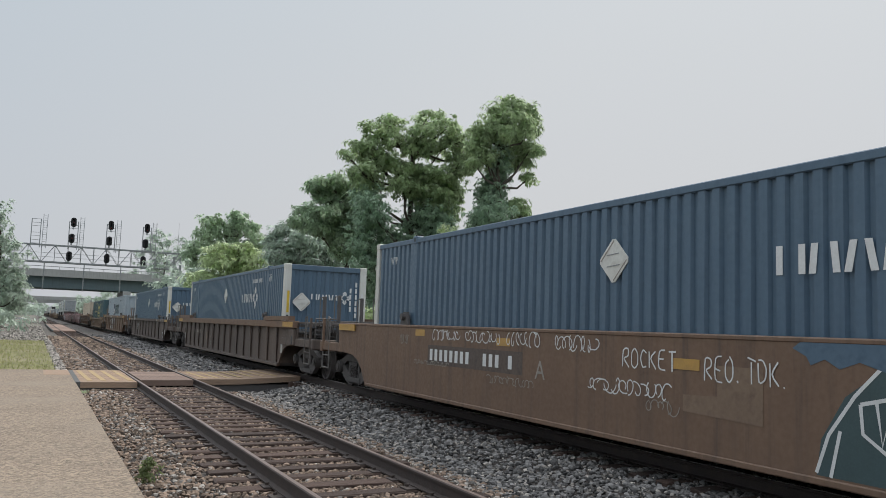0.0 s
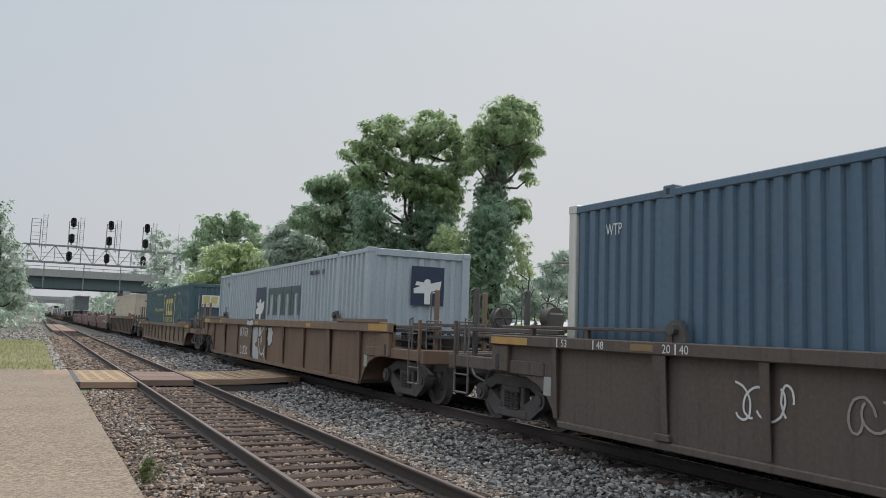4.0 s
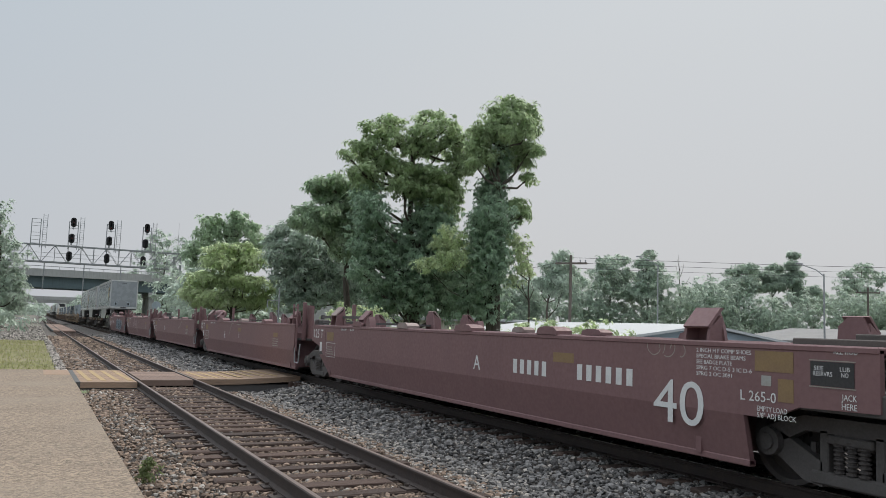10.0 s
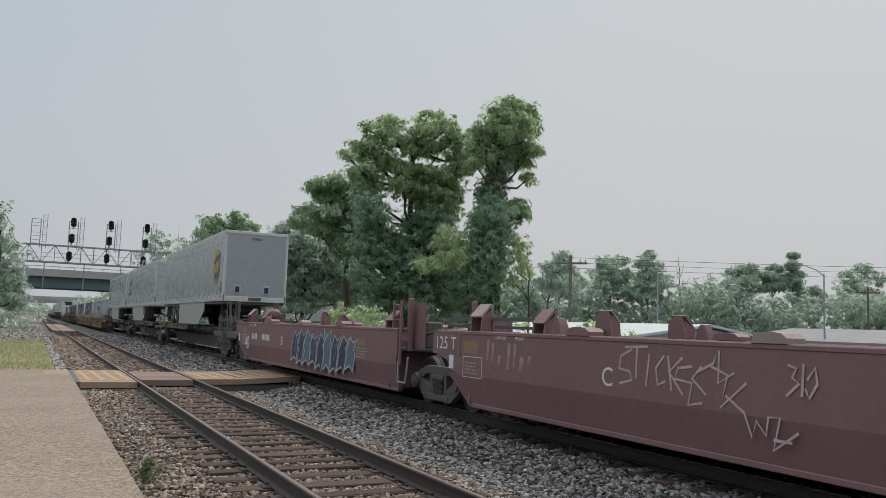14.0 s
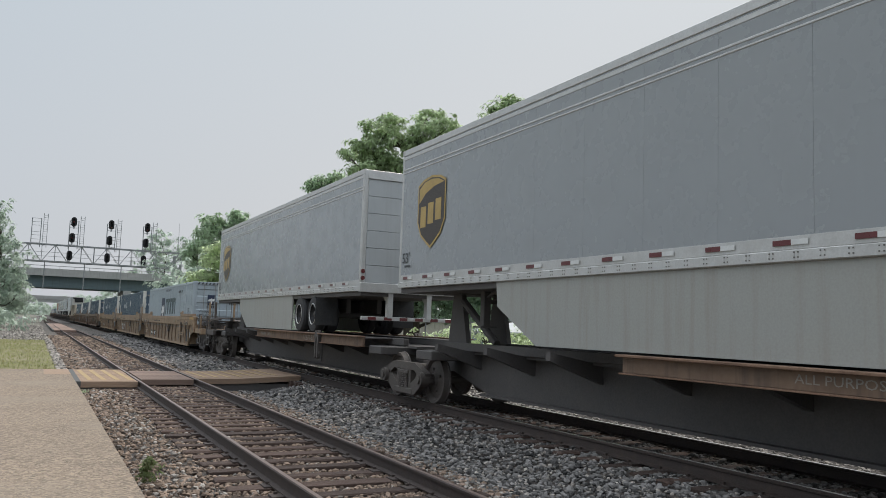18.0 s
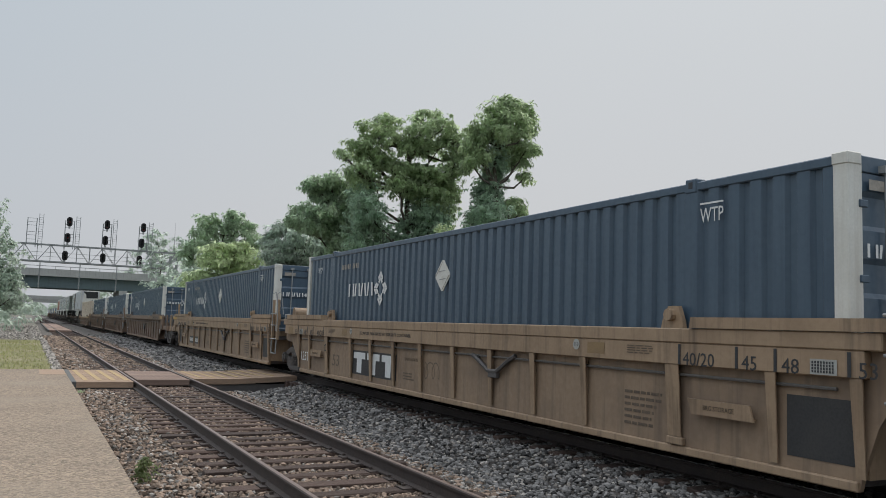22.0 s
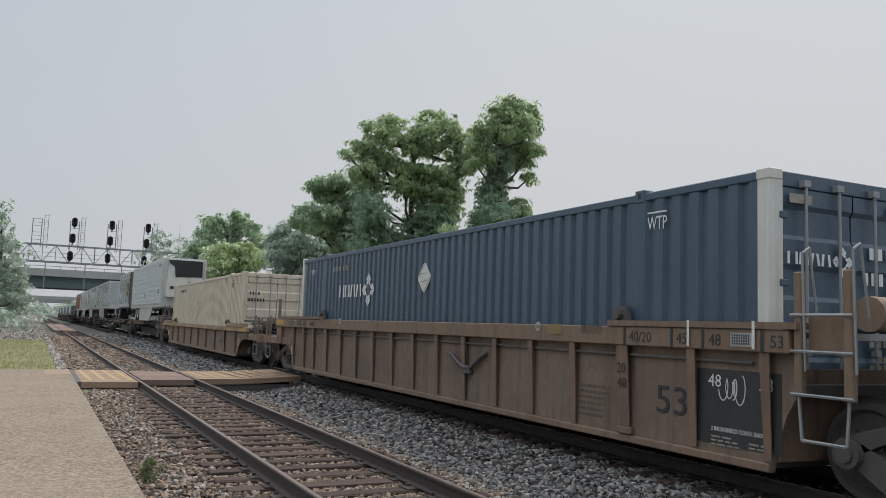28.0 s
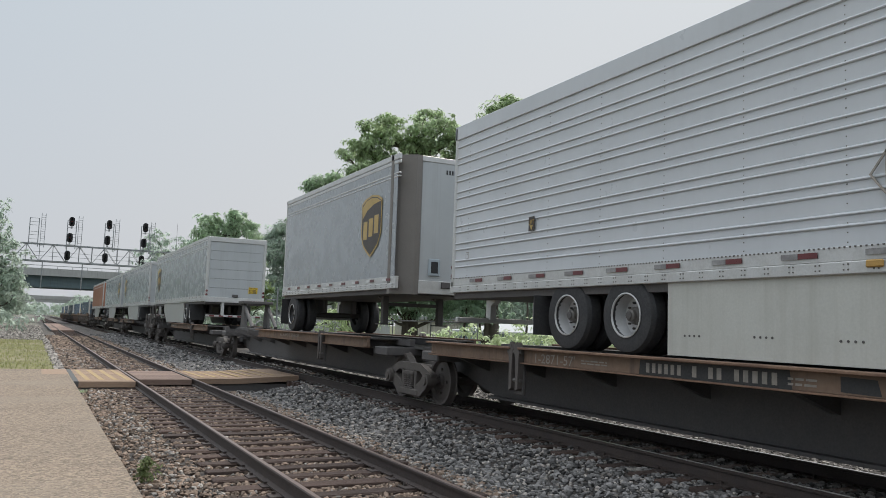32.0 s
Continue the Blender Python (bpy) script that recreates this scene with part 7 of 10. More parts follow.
def cream_container(front):
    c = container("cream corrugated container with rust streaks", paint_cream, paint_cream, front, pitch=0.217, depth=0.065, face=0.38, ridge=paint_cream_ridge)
    s = 1 if front == "wall" else -1
    block(c, 4.85, 2.52, 1.6, 0.17, 9, mark_dark, -1.292)
    mark(c, "WTP", 6.4 if front == "wall" else -6.5, 2.46, 0.17, 0.34, mark_dark, -1.292)
    part("stencil_marking", flats([[(-0.16, 0), (0.16, 0), (0.16, 0.025), (-0.16, 0.025)]]), mark_dark, c, "", on("side", -1.292, 6.4 if front == "wall" else -6.5, 2.62))
    y = -8.07
    if front == "doors":
        for q in (0.55, 0.04):
            w, h, e = 0.17, 0.25, 0.02
            rim = [[(0, h), (w, 0), (w - e, 0), (0, h - e * 1.5)], [(w, 0), (0, -h), (0, e * 1.5 - h), (w - e, 0)], [(0, -h), (-w, 0), (e - w, 0), (0, e * 1.5 - h)], [(-w, 0), (0, h), (0, h - e * 1.5), (e - w, 0)]]
            part("placard_outline", flats(rim, 0.001), mark_dark, c, "torn diamond outline", on("side", -1.289, q, 1.68))
        s = Shape()
        for i in range(21):
            y = -5.98 + i * 0.2257
            s.box(-1.2862, -1.2815, y + 0.006, y + 0.07, 1.39, 1.402)
        part("weld_seam", s, mark_dim, c)
        y = -8.07
        part("stencil_marking", bars(0.42, 0.15, 4), mark_dark, c, "", on("front", -0.82, y - 0.03, 2.16))
        part("stencil_marking", bars(0.62, 0.15, 6), mark_dark, c, "", on("front", -0.75, y - 0.03, 1.92))
        part("stencil_marking", bars(0.6, 0.36, 8, 3), mark_dark, c, "", on("front", 0.55, y - 0.03, 1.05))
    else:
        part("stencil_marking", bars(1.15, 0.15, 10), mark_dark, c, "", on("front", 0.0, y - 0.004, 2.35))
        part("vent_plate", Shape().box(-0.22, 0.22, y - 0.06, y, 2.5, 2.6, 0.01), galv, c)
    return c


# ---- road trailers and the spine cars that carry them ----
def road_wheel(th, x, y, z, disc, r=0.49):
    k = -1 if x < 0 else 1
    w = part("wheel", Shape().lathe([(0.27, 0.13), (0.40, 0.14), (r - 0.03, 0.125), (r, 0.07), (r, -0.07), (r - 0.03, -0.125), (0.40, -0.14), (0.27, -0.13), (0.27, 0.13)], (0, 0, 0), 0, 30), rubber, th, "worn black tyre", pose(x, y, z))
    part("rim", Shape().lathe([(0.28, k * 0.14), (0.275, k * 0.11), (0.255, k * 0.0), (0.235, k * -0.05), (0.19, k * -0.06), (0.13, k * -0.055), (0.115, k * -0.05)], (0, 0, 0), 0, 24), disc, w)
    if abs(x) < 1:
        return
    part("rim_edge", Shape().lathe([(0.285, k * 0.145), (0.27, k * 0.15), (0.262, k * 0.13)], (0, 0, 0), 0, 30), alu, w)
    s = Shape()
    for i in range(10):
        a = 2 * math.pi * i / 10
        s.tube((k * -0.07, 0.17 * math.cos(a), 0.17 * math.sin(a)), (k * -0.02, 0.17 * math.cos(a), 0.17 * math.sin(a)), 0.014, 6)
    part("lug_nut", s, black_steel, w)
    part("hub", Shape().lathe([(0.118, k * -0.06), (0.112, k * 0.0), (0.085, k * 0.03), (0.078, k * 0.07), (0.05, k * 0.085), (0.0, k * 0.085)], (0, 0, 0), 0, 16), galv_dirty, w, "greasy wheel hub")
    part("hub_cap", Shape().lathe([(0.056, k * 0.08), (0.05, k * 0.1), (0.0, k * 0.102)], (0, 0, 0), 0, 12), black_steel, w)


def shield(th, y, z, size, x, face="side"):
    """A brown and gold shield emblem with plain gold bars."""
    def outline(s, top=1.0):
        return [(-0.5 * s, 0.42 * s), (-0.5 * s, -0.2 * s), (-0.36 * s, -0.42 * s), (-0.15 * s, -0.55 * s), (0.0, -0.63 * s), (0.15 * s, -0.55 * s), (0.36 * s, -0.42 * s), (0.5 * s, -0.2 * s), (0.5 * s, 0.42 * s), (0.3 * s, 0.5 * s), (0, 0.54 * s), (-0.3 * s, 0.5 * s)]
    m = on(face, x, y, z)
    sh = part("shield_emblem", flats([outline(size)]), mark_gold, th, "gold-edged brown shield emblem", m)
    part("shield_field", flats([outline(size * 0.93)], 0.004), mark_brown, sh)
    q = size
    part("shield_crown", flats([[(-0.44 * q, 0.36 * q), (-0.44 * q, 0.12 * q), (-0.2 * q, 0.27 * q), (0.1 * q, 0.35 * q), (0.44 * q, 0.38 * q), (0.26 * q, 0.45 * q), (0, 0.48 * q), (-0.26 * q, 0.45 * q)]], 0.006), mark_gold, sh)
    part("shield_bar", flats([[((-0.38 + i * 0.27) * q, (-0.28 + 0.04 * i) * q), ((-0.18 + i * 0.27) * q, (-0.28 + 0.04 * i) * q), ((-0.18 + i * 0.27) * q, (0.06 + 0.04 * i) * q), ((-0.38 + i * 0.27) * q, (0.06 + 0.04 * i) * q)] for i in range(3)], 0.006), mark_gold, sh)


def trailer(label, length, paint, style="dry", disc=None, single=False, logo=True, skirt=True, guard=None):
    """A road trailer; its own -y end is the nose, z = 0 the deck on which its tyres stand."""
    th = thing("semi_trailer", label, "trailer", "freight train")
    b, a = length / 2, 1.295
    ribbed = style == "reefer"
    z0, z1 = 0.87 if ribbed else 1.02, 3.86
    disc = disc or rim_mat
    for k in (-1, 1):
        if ribbed:
            s = Shape()
            prof = [(0.0, z0 + 0.24)]
            for z in [1.32 + 0.307 * (i // 2) + 0.108 * (i % 2) for i in range(14)] + [3.47]:
                prof += [(0.0, z - 0.016), (0.016, z - 0.009), (0.02, z), (0.014, z + 0.012), (0.0, z + 0.018)]
            prof.append((0.0, z1 - 0.24))
            vs = [(k * (a - 0.025 + d), y, z) for y in (-b + 0.12, b - 0.1) for d, z in prof]
            m = len(prof)
            fs = [(i, i + 1, m + i + 1, m + i) for i in range(m - 1)]
            s.add(vs, fs if k < 0 else [q[::-1] for q in fs])
            part("side_panel", s, paint, th)
            s = Shape()
            for i in range(13):
                y = -b + 0.9 + i * 1.22
                for j in range(27):
                    z = 1.16 + j * 0.09
                    s.box(min(k * (a - 0.03), k * (a - 0.021)), max(k * (a - 0.03), k * (a - 0.021)), y, y + 0.012, z, z + 0.012)
            for i in range(int(length / 0.055)):
                y = -b + 0.1 + i * 0.055
                s.box(min(k * (a - 0.02), k * (a - 0.002)), max(k * (a - 0.02), k * (a - 0.002)), y, y + 0.016, z0 + 0.243, z0 + 0.259)
            part("seam_rivet", s, galv_dirty, th)["kind"] = "stuff"
        else:
            n = max(2, int(length / 1.24))
            for i in range(n):
                y0, y1 = -b + 0.1 + (length - 0.18) * i / n, -b + 0.1 + (length - 0.18) * (i + 1) / n
                part("side_panel", Shape().box(min(k * (a - 0.03), k * (a - 0.012)), max(k * (a - 0.03), k * (a - 0.012)), y0 + 0.0008, y1 - 0.0008, z0 + 0.15, z1 - 0.1, 0.002), paint, th)
        for zz, hh, t in ((z1 - 0.12, 0.12, 0.0), (z1 - 0.21, 0.07, 0.006), (z1 - 0.43, 0.035, 0.004), (z1 - 0.5, 0.03, 0.004)) if not ribbed else ((z1 - 0.25, 0.25, 0.0),):
            part("top_rail", Shape().box(min(k * (a - 0.06), k * (a - t)), max(k * (a - 0.06), k * (a - t)), -b, b, zz, zz + hh, 0.008), alu if not ribbed else paint, th)
        part("bottom_rail", Shape().box(min(k * (a - 0.08), k * (a + 0.002)), max(k * (a - 0.08), k * (a + 0.002)), -b, b, z0, z0 + 0.12, 0.01).box(min(k * (a - 0.08), k * (a - 0.01)), max(k * (a - 0.08), k * (a - 0.01)), -b, b, z0 + 0.12, z0 + 0.26, 0.006), alu, th)
        s, r = Shape(), Shape()
        n = int(length / 0.92)
        for i in range(n):
            y = -b + 0.25 + i * 0.92
            r.box(min(k * a, k * (a + 0.006)), max(k * a, k * (a + 0.006)), y, y + 0.22, z0 + 0.165, z0 + 0.22)
            s.box(min(k * a, k * (a + 0.006)), max(k * a, k * (a + 0.006)), y + 0.222, y + 0.42, z0 + 0.165, z0 + 0.22)
        part("red_tape", r, tape_red, th, "red reflective tape")
        part("white_tape", s, tape_grey if ribbed else mark_white, th, "white reflective tape")
        s = Shape()
        for i in range(int(length / 0.3)):
            y = -b + 0.1 + i * 0.3
            for yy, zz in ((y, 0.035), (y + 0.045, 0.035), (y, 0.085), (y + 0.045, 0.085)):
                s.box(min(k * a, k * (a + 0.008)), max(k * a, k * (a + 0.008)), yy, yy + 0.014, z0 + zz, z0 + zz + 0.014)
        part("rivet", s, galv_dirty, th)["kind"] = "stuff"
        for y in (-b + 0.06, b - 0.05):
            if style == "pup" and y < 0:
                part("corner_post", Shape().prism([(k * a, -b + 0.42), (k * a, -b + 0.3), (k * (a - 0.4), -b - 0.034), (k * (a - 0.52), -b - 0.034), (k * (a - 0.52), -b + 0.02), (k * (a - 0.14), -b + 0.42)], 2, z0 - 0.1, z1 + 0.004), post_brown, th, "wide bevelled grey-brown corner post")
                continue
            part("corner_post", Shape().box(min(k * (a - 0.13), k * a), max(k * (a - 0.13), k * a), y - 0.06, y + 0.05, z0, z1, 0.03), alu, th)
        if skirt:
            y0, y1 = -b + (3.9 if length > 12 else 99), b - 5.5
            if y1 > y0:
                part("side_skirt", Shape().prism([(y0, z0 + 0.02), (y1, z0 + 0.02), (y1, 0.03), (y0 + 1.2, 0.03), (y0 + 0.05, 0.62)], 0, k * (a - 0.08), k * (a - 0.04)), skirt_pale if ribbed else skirt_mat, th)
                if ribbed:
                    s = Shape()
                    for i in range(6):
                        for j in range(4):
                            y, z = y1 - 0.28 - i * 1.0 - j * 0.075, 0.26 + 0.01 * (i % 2)
                            s.tube((k * (a - 0.05), y, z), (k * (a - 0.034), y, z), 0.014, 6)
                    part("skirt_bolt", s, black_steel, th)["kind"] = "stuff"
                    part("marker_lamp", Shape().box(min(k * a, k * (a + 0.03)), max(k * a, k * (a + 0.03)), -0.2, -0.03, z0 + 0.05, z0 + 0.12, 0.012), reflector, th, "amber side marker lamp")
    part("roof", Shape().box(-a + 0.04, a - 0.04, -b + (0.32 if style == "pup" else 0.03), b - 0.03, z1 - 0.04, z1 - 0.01), alu, th)
    part("floor_frame", Shape().box(-a + 0.06, a - 0.06, -b + (0.42 if style == "pup" else 0.05), b - 0.05, z0 - 0.1, z0 + 0.06), black_steel, th)
    inn = 0.53 if style == "pup" else 0.1
    part("nose", Shape().box(-a + inn, a - inn, -b - 0.01, -b + 0.05, z0 + 0.02, z1 - 0.03, 0.01), paint if style != "pup" else door_grey, th)
    part("nose_rail", Shape().box(-a + inn - 0.02, a - inn + 0.02, -b - 0.03, -b + 0.04, z0 - (0.08 if style == "pup" else 0), z0 + 0.2, 0.01).box(-a + inn - 0.02, a - inn + 0.02, -b - 0.025, -b + 0.04, z1 - 0.12, z1, 0.01), alu, th)
    # rear doors or shutter
    dr = part("rear_frame", Shape().box(-a + 0.1, a - 0.1, b - 0.03, b + 0.01, z1 - 0.22, z1 - 0.01, 0.01).box(-a, a, b - 0.1, b + 0.03, z0 - 0.02, z0 + 0.2, 0.01), alu, th)
    for i in range(6):
        z = z0 + 0.2 + i * (z1 - z0 - 0.42) / 6
        part("door_panel", Shape().box(-a + 0.13, a - 0.13, b - 0.06, b - 0.02, z + 0.004, z + (z1 - z0 - 0.42) / 6 - 0.004, 0.005), (paint_reefer if ribbed else door_grey) if style != "rust" else paint, dr)
    part("caution_plate", flats([[(-0.2, -0.14), (0.2, -0.14), (0.2, 0.14), (-0.2, 0.14)]]), caution, dr, "yellow caution sticker", on("rear", -0.78, b - 0.016, z0 + 0.55))
    mark(dr, "CAUTION", 0, 0, 0.055, 0.3, mark_dark).matrix_basis = on("rear", -0.78, b - 0.013, z0 + 0.64)
    part("stencil_marking", bars(0.32, 0.16, 6, 3), mark_dark, dr, "", on("rear", -0.78, b - 0.013, z0 + 0.5))
    part("door_lock", Shape().box(-0.12, 0.12, b - 0.02, b + 0.04, z0 + 0.22, z0 + 0.34, 0.01), black_steel, dr)
    s = Shape()
    for k in (-1, 1):
        for zz in (0.3, 0.46):
            s.tube((k * (a - 0.06), b, z0 + zz), (k * (a - 0.06), b + 0.03, z0 + zz), 0.05, 10)
    part("tail_lamp", s, tape_red, dr)
    g = Shape().box(-1.2, 1.2, b - 0.12, b - 0.04, 0.36, 0.45, 0.01)
    for x in (-0.5, 0.5):
        g.prism([(b - 0.18, 0.42), (b - 0.02, 0.42), (b - 0.02, z0), (b - 0.42, z0), (b - 0.3, z0 - 0.14), (b - 0.18, z0 - 0.2)], 0, x - 0.06, x + 0.06)
    gu = part("rear_guard", g, guard or alu, th, "rear under-run guard")
    s = Shape()
    for i in range(6):
        s.box(-1.15 + i * 0.4, -0.95 + i * 0.4, b - 0.035, b - 0.03, 0.37, 0.44)
    part("red_tape", s, tape_red, gu)
    axles = (b - 1.0,) if single else (b - 3.5, b - 4.76)
    for y in axles:
        part("axle", Shape().tube((-1.0, y, 0.49), (1.0, y, 0.49), 0.075, 10).box(-0.5, -0.38, y - 0.5, y + 0.5, 0.55, z0 - 0.1).box(0.38, 0.5, y - 0.5, y + 0.5, 0.55, z0 - 0.1), black_steel, th)
        for x in (-1.13, -0.8, 0.8, 1.13):
            road_wheel(th, x, y, 0.49, disc)
        for x in (-1.1, 1.1):
            part("mudflap", Shape().box(x - 0.3, x + 0.3, y + 0.62, y + 0.64, 0.2, z0 - 0.1), rubber, th) if y == max(axles) else None
    leg_y = -b + 2.6 if length > 12 else -b + 1.9
    for x in (-0.7, 0.7):
        part("landing_leg", Shape().box(x - 0.07, x + 0.07, leg_y - 0.07, leg_y + 0.07, 0.3, z0, 0.01).box(x - 0.16, x + 0.16, leg_y - 0.14, leg_y + 0.14, 0.27, 0.3).tube((x, leg_y, 0.8), (x, leg_y + 0.7, z0), 0.025, 6), black_steel, th)
    part("leg_brace", Shape().box(-0.7, 0.7, leg_y - 0.03, leg_y + 0.03, 0.7, 0.78), black_steel, th)
    if logo:
        shield(th, -b + 1.45, 2.5, 1.2, -a - 0.004)
        shield(th, -b + 1.45, 2.5, 1.2, a + 0.004, "far")
    if style == "dry":
        for f, x in (("side", -a - 0.002), ("far", a + 0.002)):
            mark(th, "53'", -b + 0.35, 1.62, 0.2, 0.34, mark_dark, x, f)
            block(th, -b + 0.45, 1.45, 0.3, 0.06, 6, mark_dark, x, face=f)
    if style == "reefer":
        part("nose_frame", Shape().box(-a - 0.004, -a + 0.16, -b - 0.034, -b + 0.2, z0 - 0.004, z1 + 0.004, 0.03).box(a - 0.16, a + 0.004, -b - 0.034, -b + 0.2, z0 - 0.004, z1 + 0.004, 0.03), alu, th)
        un = part("cooling_unit", Shape().prism([(-0.98, z0 + 0.62), (0.98, z0 + 0.62), (1.06, z0 + 0.8), (1.0, z1 - 1.15), (0.92, z1 - 0.35), (1.0, z1 - 0.12), (-1.0, z1 - 0.12), (-0.92, z1 - 0.35), (-1.0, z1 - 1.15), (-1.06, z0 + 0.8)], 1, -b - 0.42, -b), paint_white, th, "white refrigeration unit")
        part("grille", Shape().prism([(-0.55, z1 - 1.15), (1.0, z1 - 1.1), (1.0, z1 - 0.14), (-0.98, z1 - 0.14), (-0.9, z1 - 0.36), (-0.62, z1 - 0.55)], 1, -b - 0.46, -b - 0.4), grille_mat, un, "black cooling grille")
        s = Shape()
        for i in range(11):
            s.box(-0.5, 0.96, -b - 0.475, -b - 0.455, z1 - 1.05 + i * 0.08, z1 - 1.02 + i * 0.08)
        part("slat", s, mark_dark, un)
        part("access_door", Shape().box(-0.5, 0.22, -b - 0.44, -b - 0.41, z0 + 0.68, z1 - 1.2, 0.02).box(0.26, 0.98, -b - 0.44, -b - 0.41, z0 + 0.68, z1 - 1.2, 0.02), paint_white, un)
        mark(un, "COOLING", 0, 0, 0.11, 0.62, mark_navy).matrix_basis = on("front", 0.28, -b - 0.446, z0 + 1.32)
        part("emblem", flats([[(-0.2, 0.0), (0.0, -0.09), (0.12, -0.07), (-0.05, 0.0), (0.1, 0.09), (-0.05, 0.1)]]), mark_navy, un, "", on("front", 0.28, -b - 0.446, z0 + 1.47))
        part("stencil_marking", bars(0.66, 0.2, 9, 3), mark_navy, un, "", on("front", 0.28, -b - 0.446, z0 + 1.12))
        for x, zz in ((-0.72, z0 + 1.2), (0.62, z0 + 0.85)):
            part("gauge_box", Shape().box(x - 0.1, x + 0.1, -b - 0.46, -b - 0.4, zz - 0.08, zz + 0.08, 0.01), grille_mat, un)
        part("lower_nose", Shape().box(-a + 0.16, a - 0.16, -b - 0.022, -b - 0.011, z0 + 0.21, z0 + 0.6), alu, th, "dented lower nose panel")
        part("hose", Shape().pipe([(-0.4, -b - 0.06, z0 + 0.45), (-0.36, -b - 0.09, z0 + 0.2), (-0.2, -b - 0.06, z0 + 0.35)], 0.02, 6).pipe([(0.75, -b - 0.06, z0 + 0.5), (0.8, -b - 0.1, z0 + 0.1)], 0.03, 6), black_steel, th)
        mark(th, "KINGPIN", -b + 0.98, 1.9, 0.12, 0.55, mark_dark, -a - 0.01)
        mark(th, "SETTING", -b + 0.98, 1.74, 0.12, 0.55, mark_dark, -a - 0.01)
        block(th, -b + 0.8, 3.42, 0.9, 0.17, 8, mark_dark, -a - 0.01)
        q = 0.19
        part("placard_rim", flats([[(-q, 0), (0, -1.25 * q), (0, -1.25 * q + 0.03), (-q + 0.025, 0)], [(0, -1.25 * q), (q, 0), (q - 0.025, 0), (0, -1.25 * q + 0.03)], [(q, 0), (0, 1.25 * q), (0, 1.25 * q - 0.03), (q - 0.025, 0)], [(0, 1.25 * q), (-q, 0), (-q + 0.025, 0), (0, 1.25 * q - 0.03)], [(-0.03, -1.1 * q), (0.03, -1.1 * q), (0.03, 1.1 * q), (-0.03, 1.1 * q)]], 0.012), mark_dim, th, "diamond placard holder", on("side", -a - 0.002, -0.26, 1.75))
        for y, w, h in ((-3.49, 0.12, 0.16), (5.45, 0.16, 0.22)):
            part("small_sign", flats([[(-w / 2, -h / 2), (w / 2, -h / 2), (w / 2, h / 2), (-w / 2, h / 2)]]), mark_brown, th, "small dark lift sign", on("side", -a - 0.004, y, 1.855))
            mark(th, "LIFT", y, 1.88 if y > 0 else 1.87, 0.07, w * 0.85, mark_gold, -a - 0.008)
            part("sign_arrow", flats([[(-0.3 * w, -0.1 * h), (0.0, -0.42 * h), (0.3 * w, -0.1 * h)]]), mark_gold, th, "", on("side", -a - 0.008, y, 1.855))
        part("sign_frame", flats([[(-0.05, -0.06), (0.05, -0.06), (0.05, -0.05), (-0.05, -0.05)], [(-0.05, 0.05), (0.05, 0.05), (0.05, 0.06), (-0.05, 0.06)], [(-0.05, -0.05), (-0.042, -0.05), (-0.042, 0.05), (-0.05, 0.05)], [(0.042, -0.05), (0.05, -0.05), (0.05, 0.05), (0.042, 0.05)]]), mark_dim, th, "", on("side", -a - 0.004, 7.45, 1.5))
    if style in ("dry", "pup"):
        f = -b - 0.012
        for x in (-0.72, 0.45) if style == "dry" else (-0.42,):
            part("nose_vent", Shape().box(x - 0.14, x + 0.14, f - 0.03, f, z0 + 0.3, z0 + 0.66, 0.015), paint_pale, th)
            part("vent_core", Shape().box(x - 0.08, x + 0.08, f - 0.035, f - 0.03, z0 + 0.36, z0 + 0.6), grille_mat, th)
        part("stencil_marking", bars(0.4, 0.12, 6), mark_dark, th, "", on("front", 0.0, f - 0.002, z1 - 0.3))
        part("gladhand", Shape().box(-0.25, 0.25, f - 0.06, f, z0 + 0.05, z0 + 0.18, 0.01), black_steel, th)
    return th


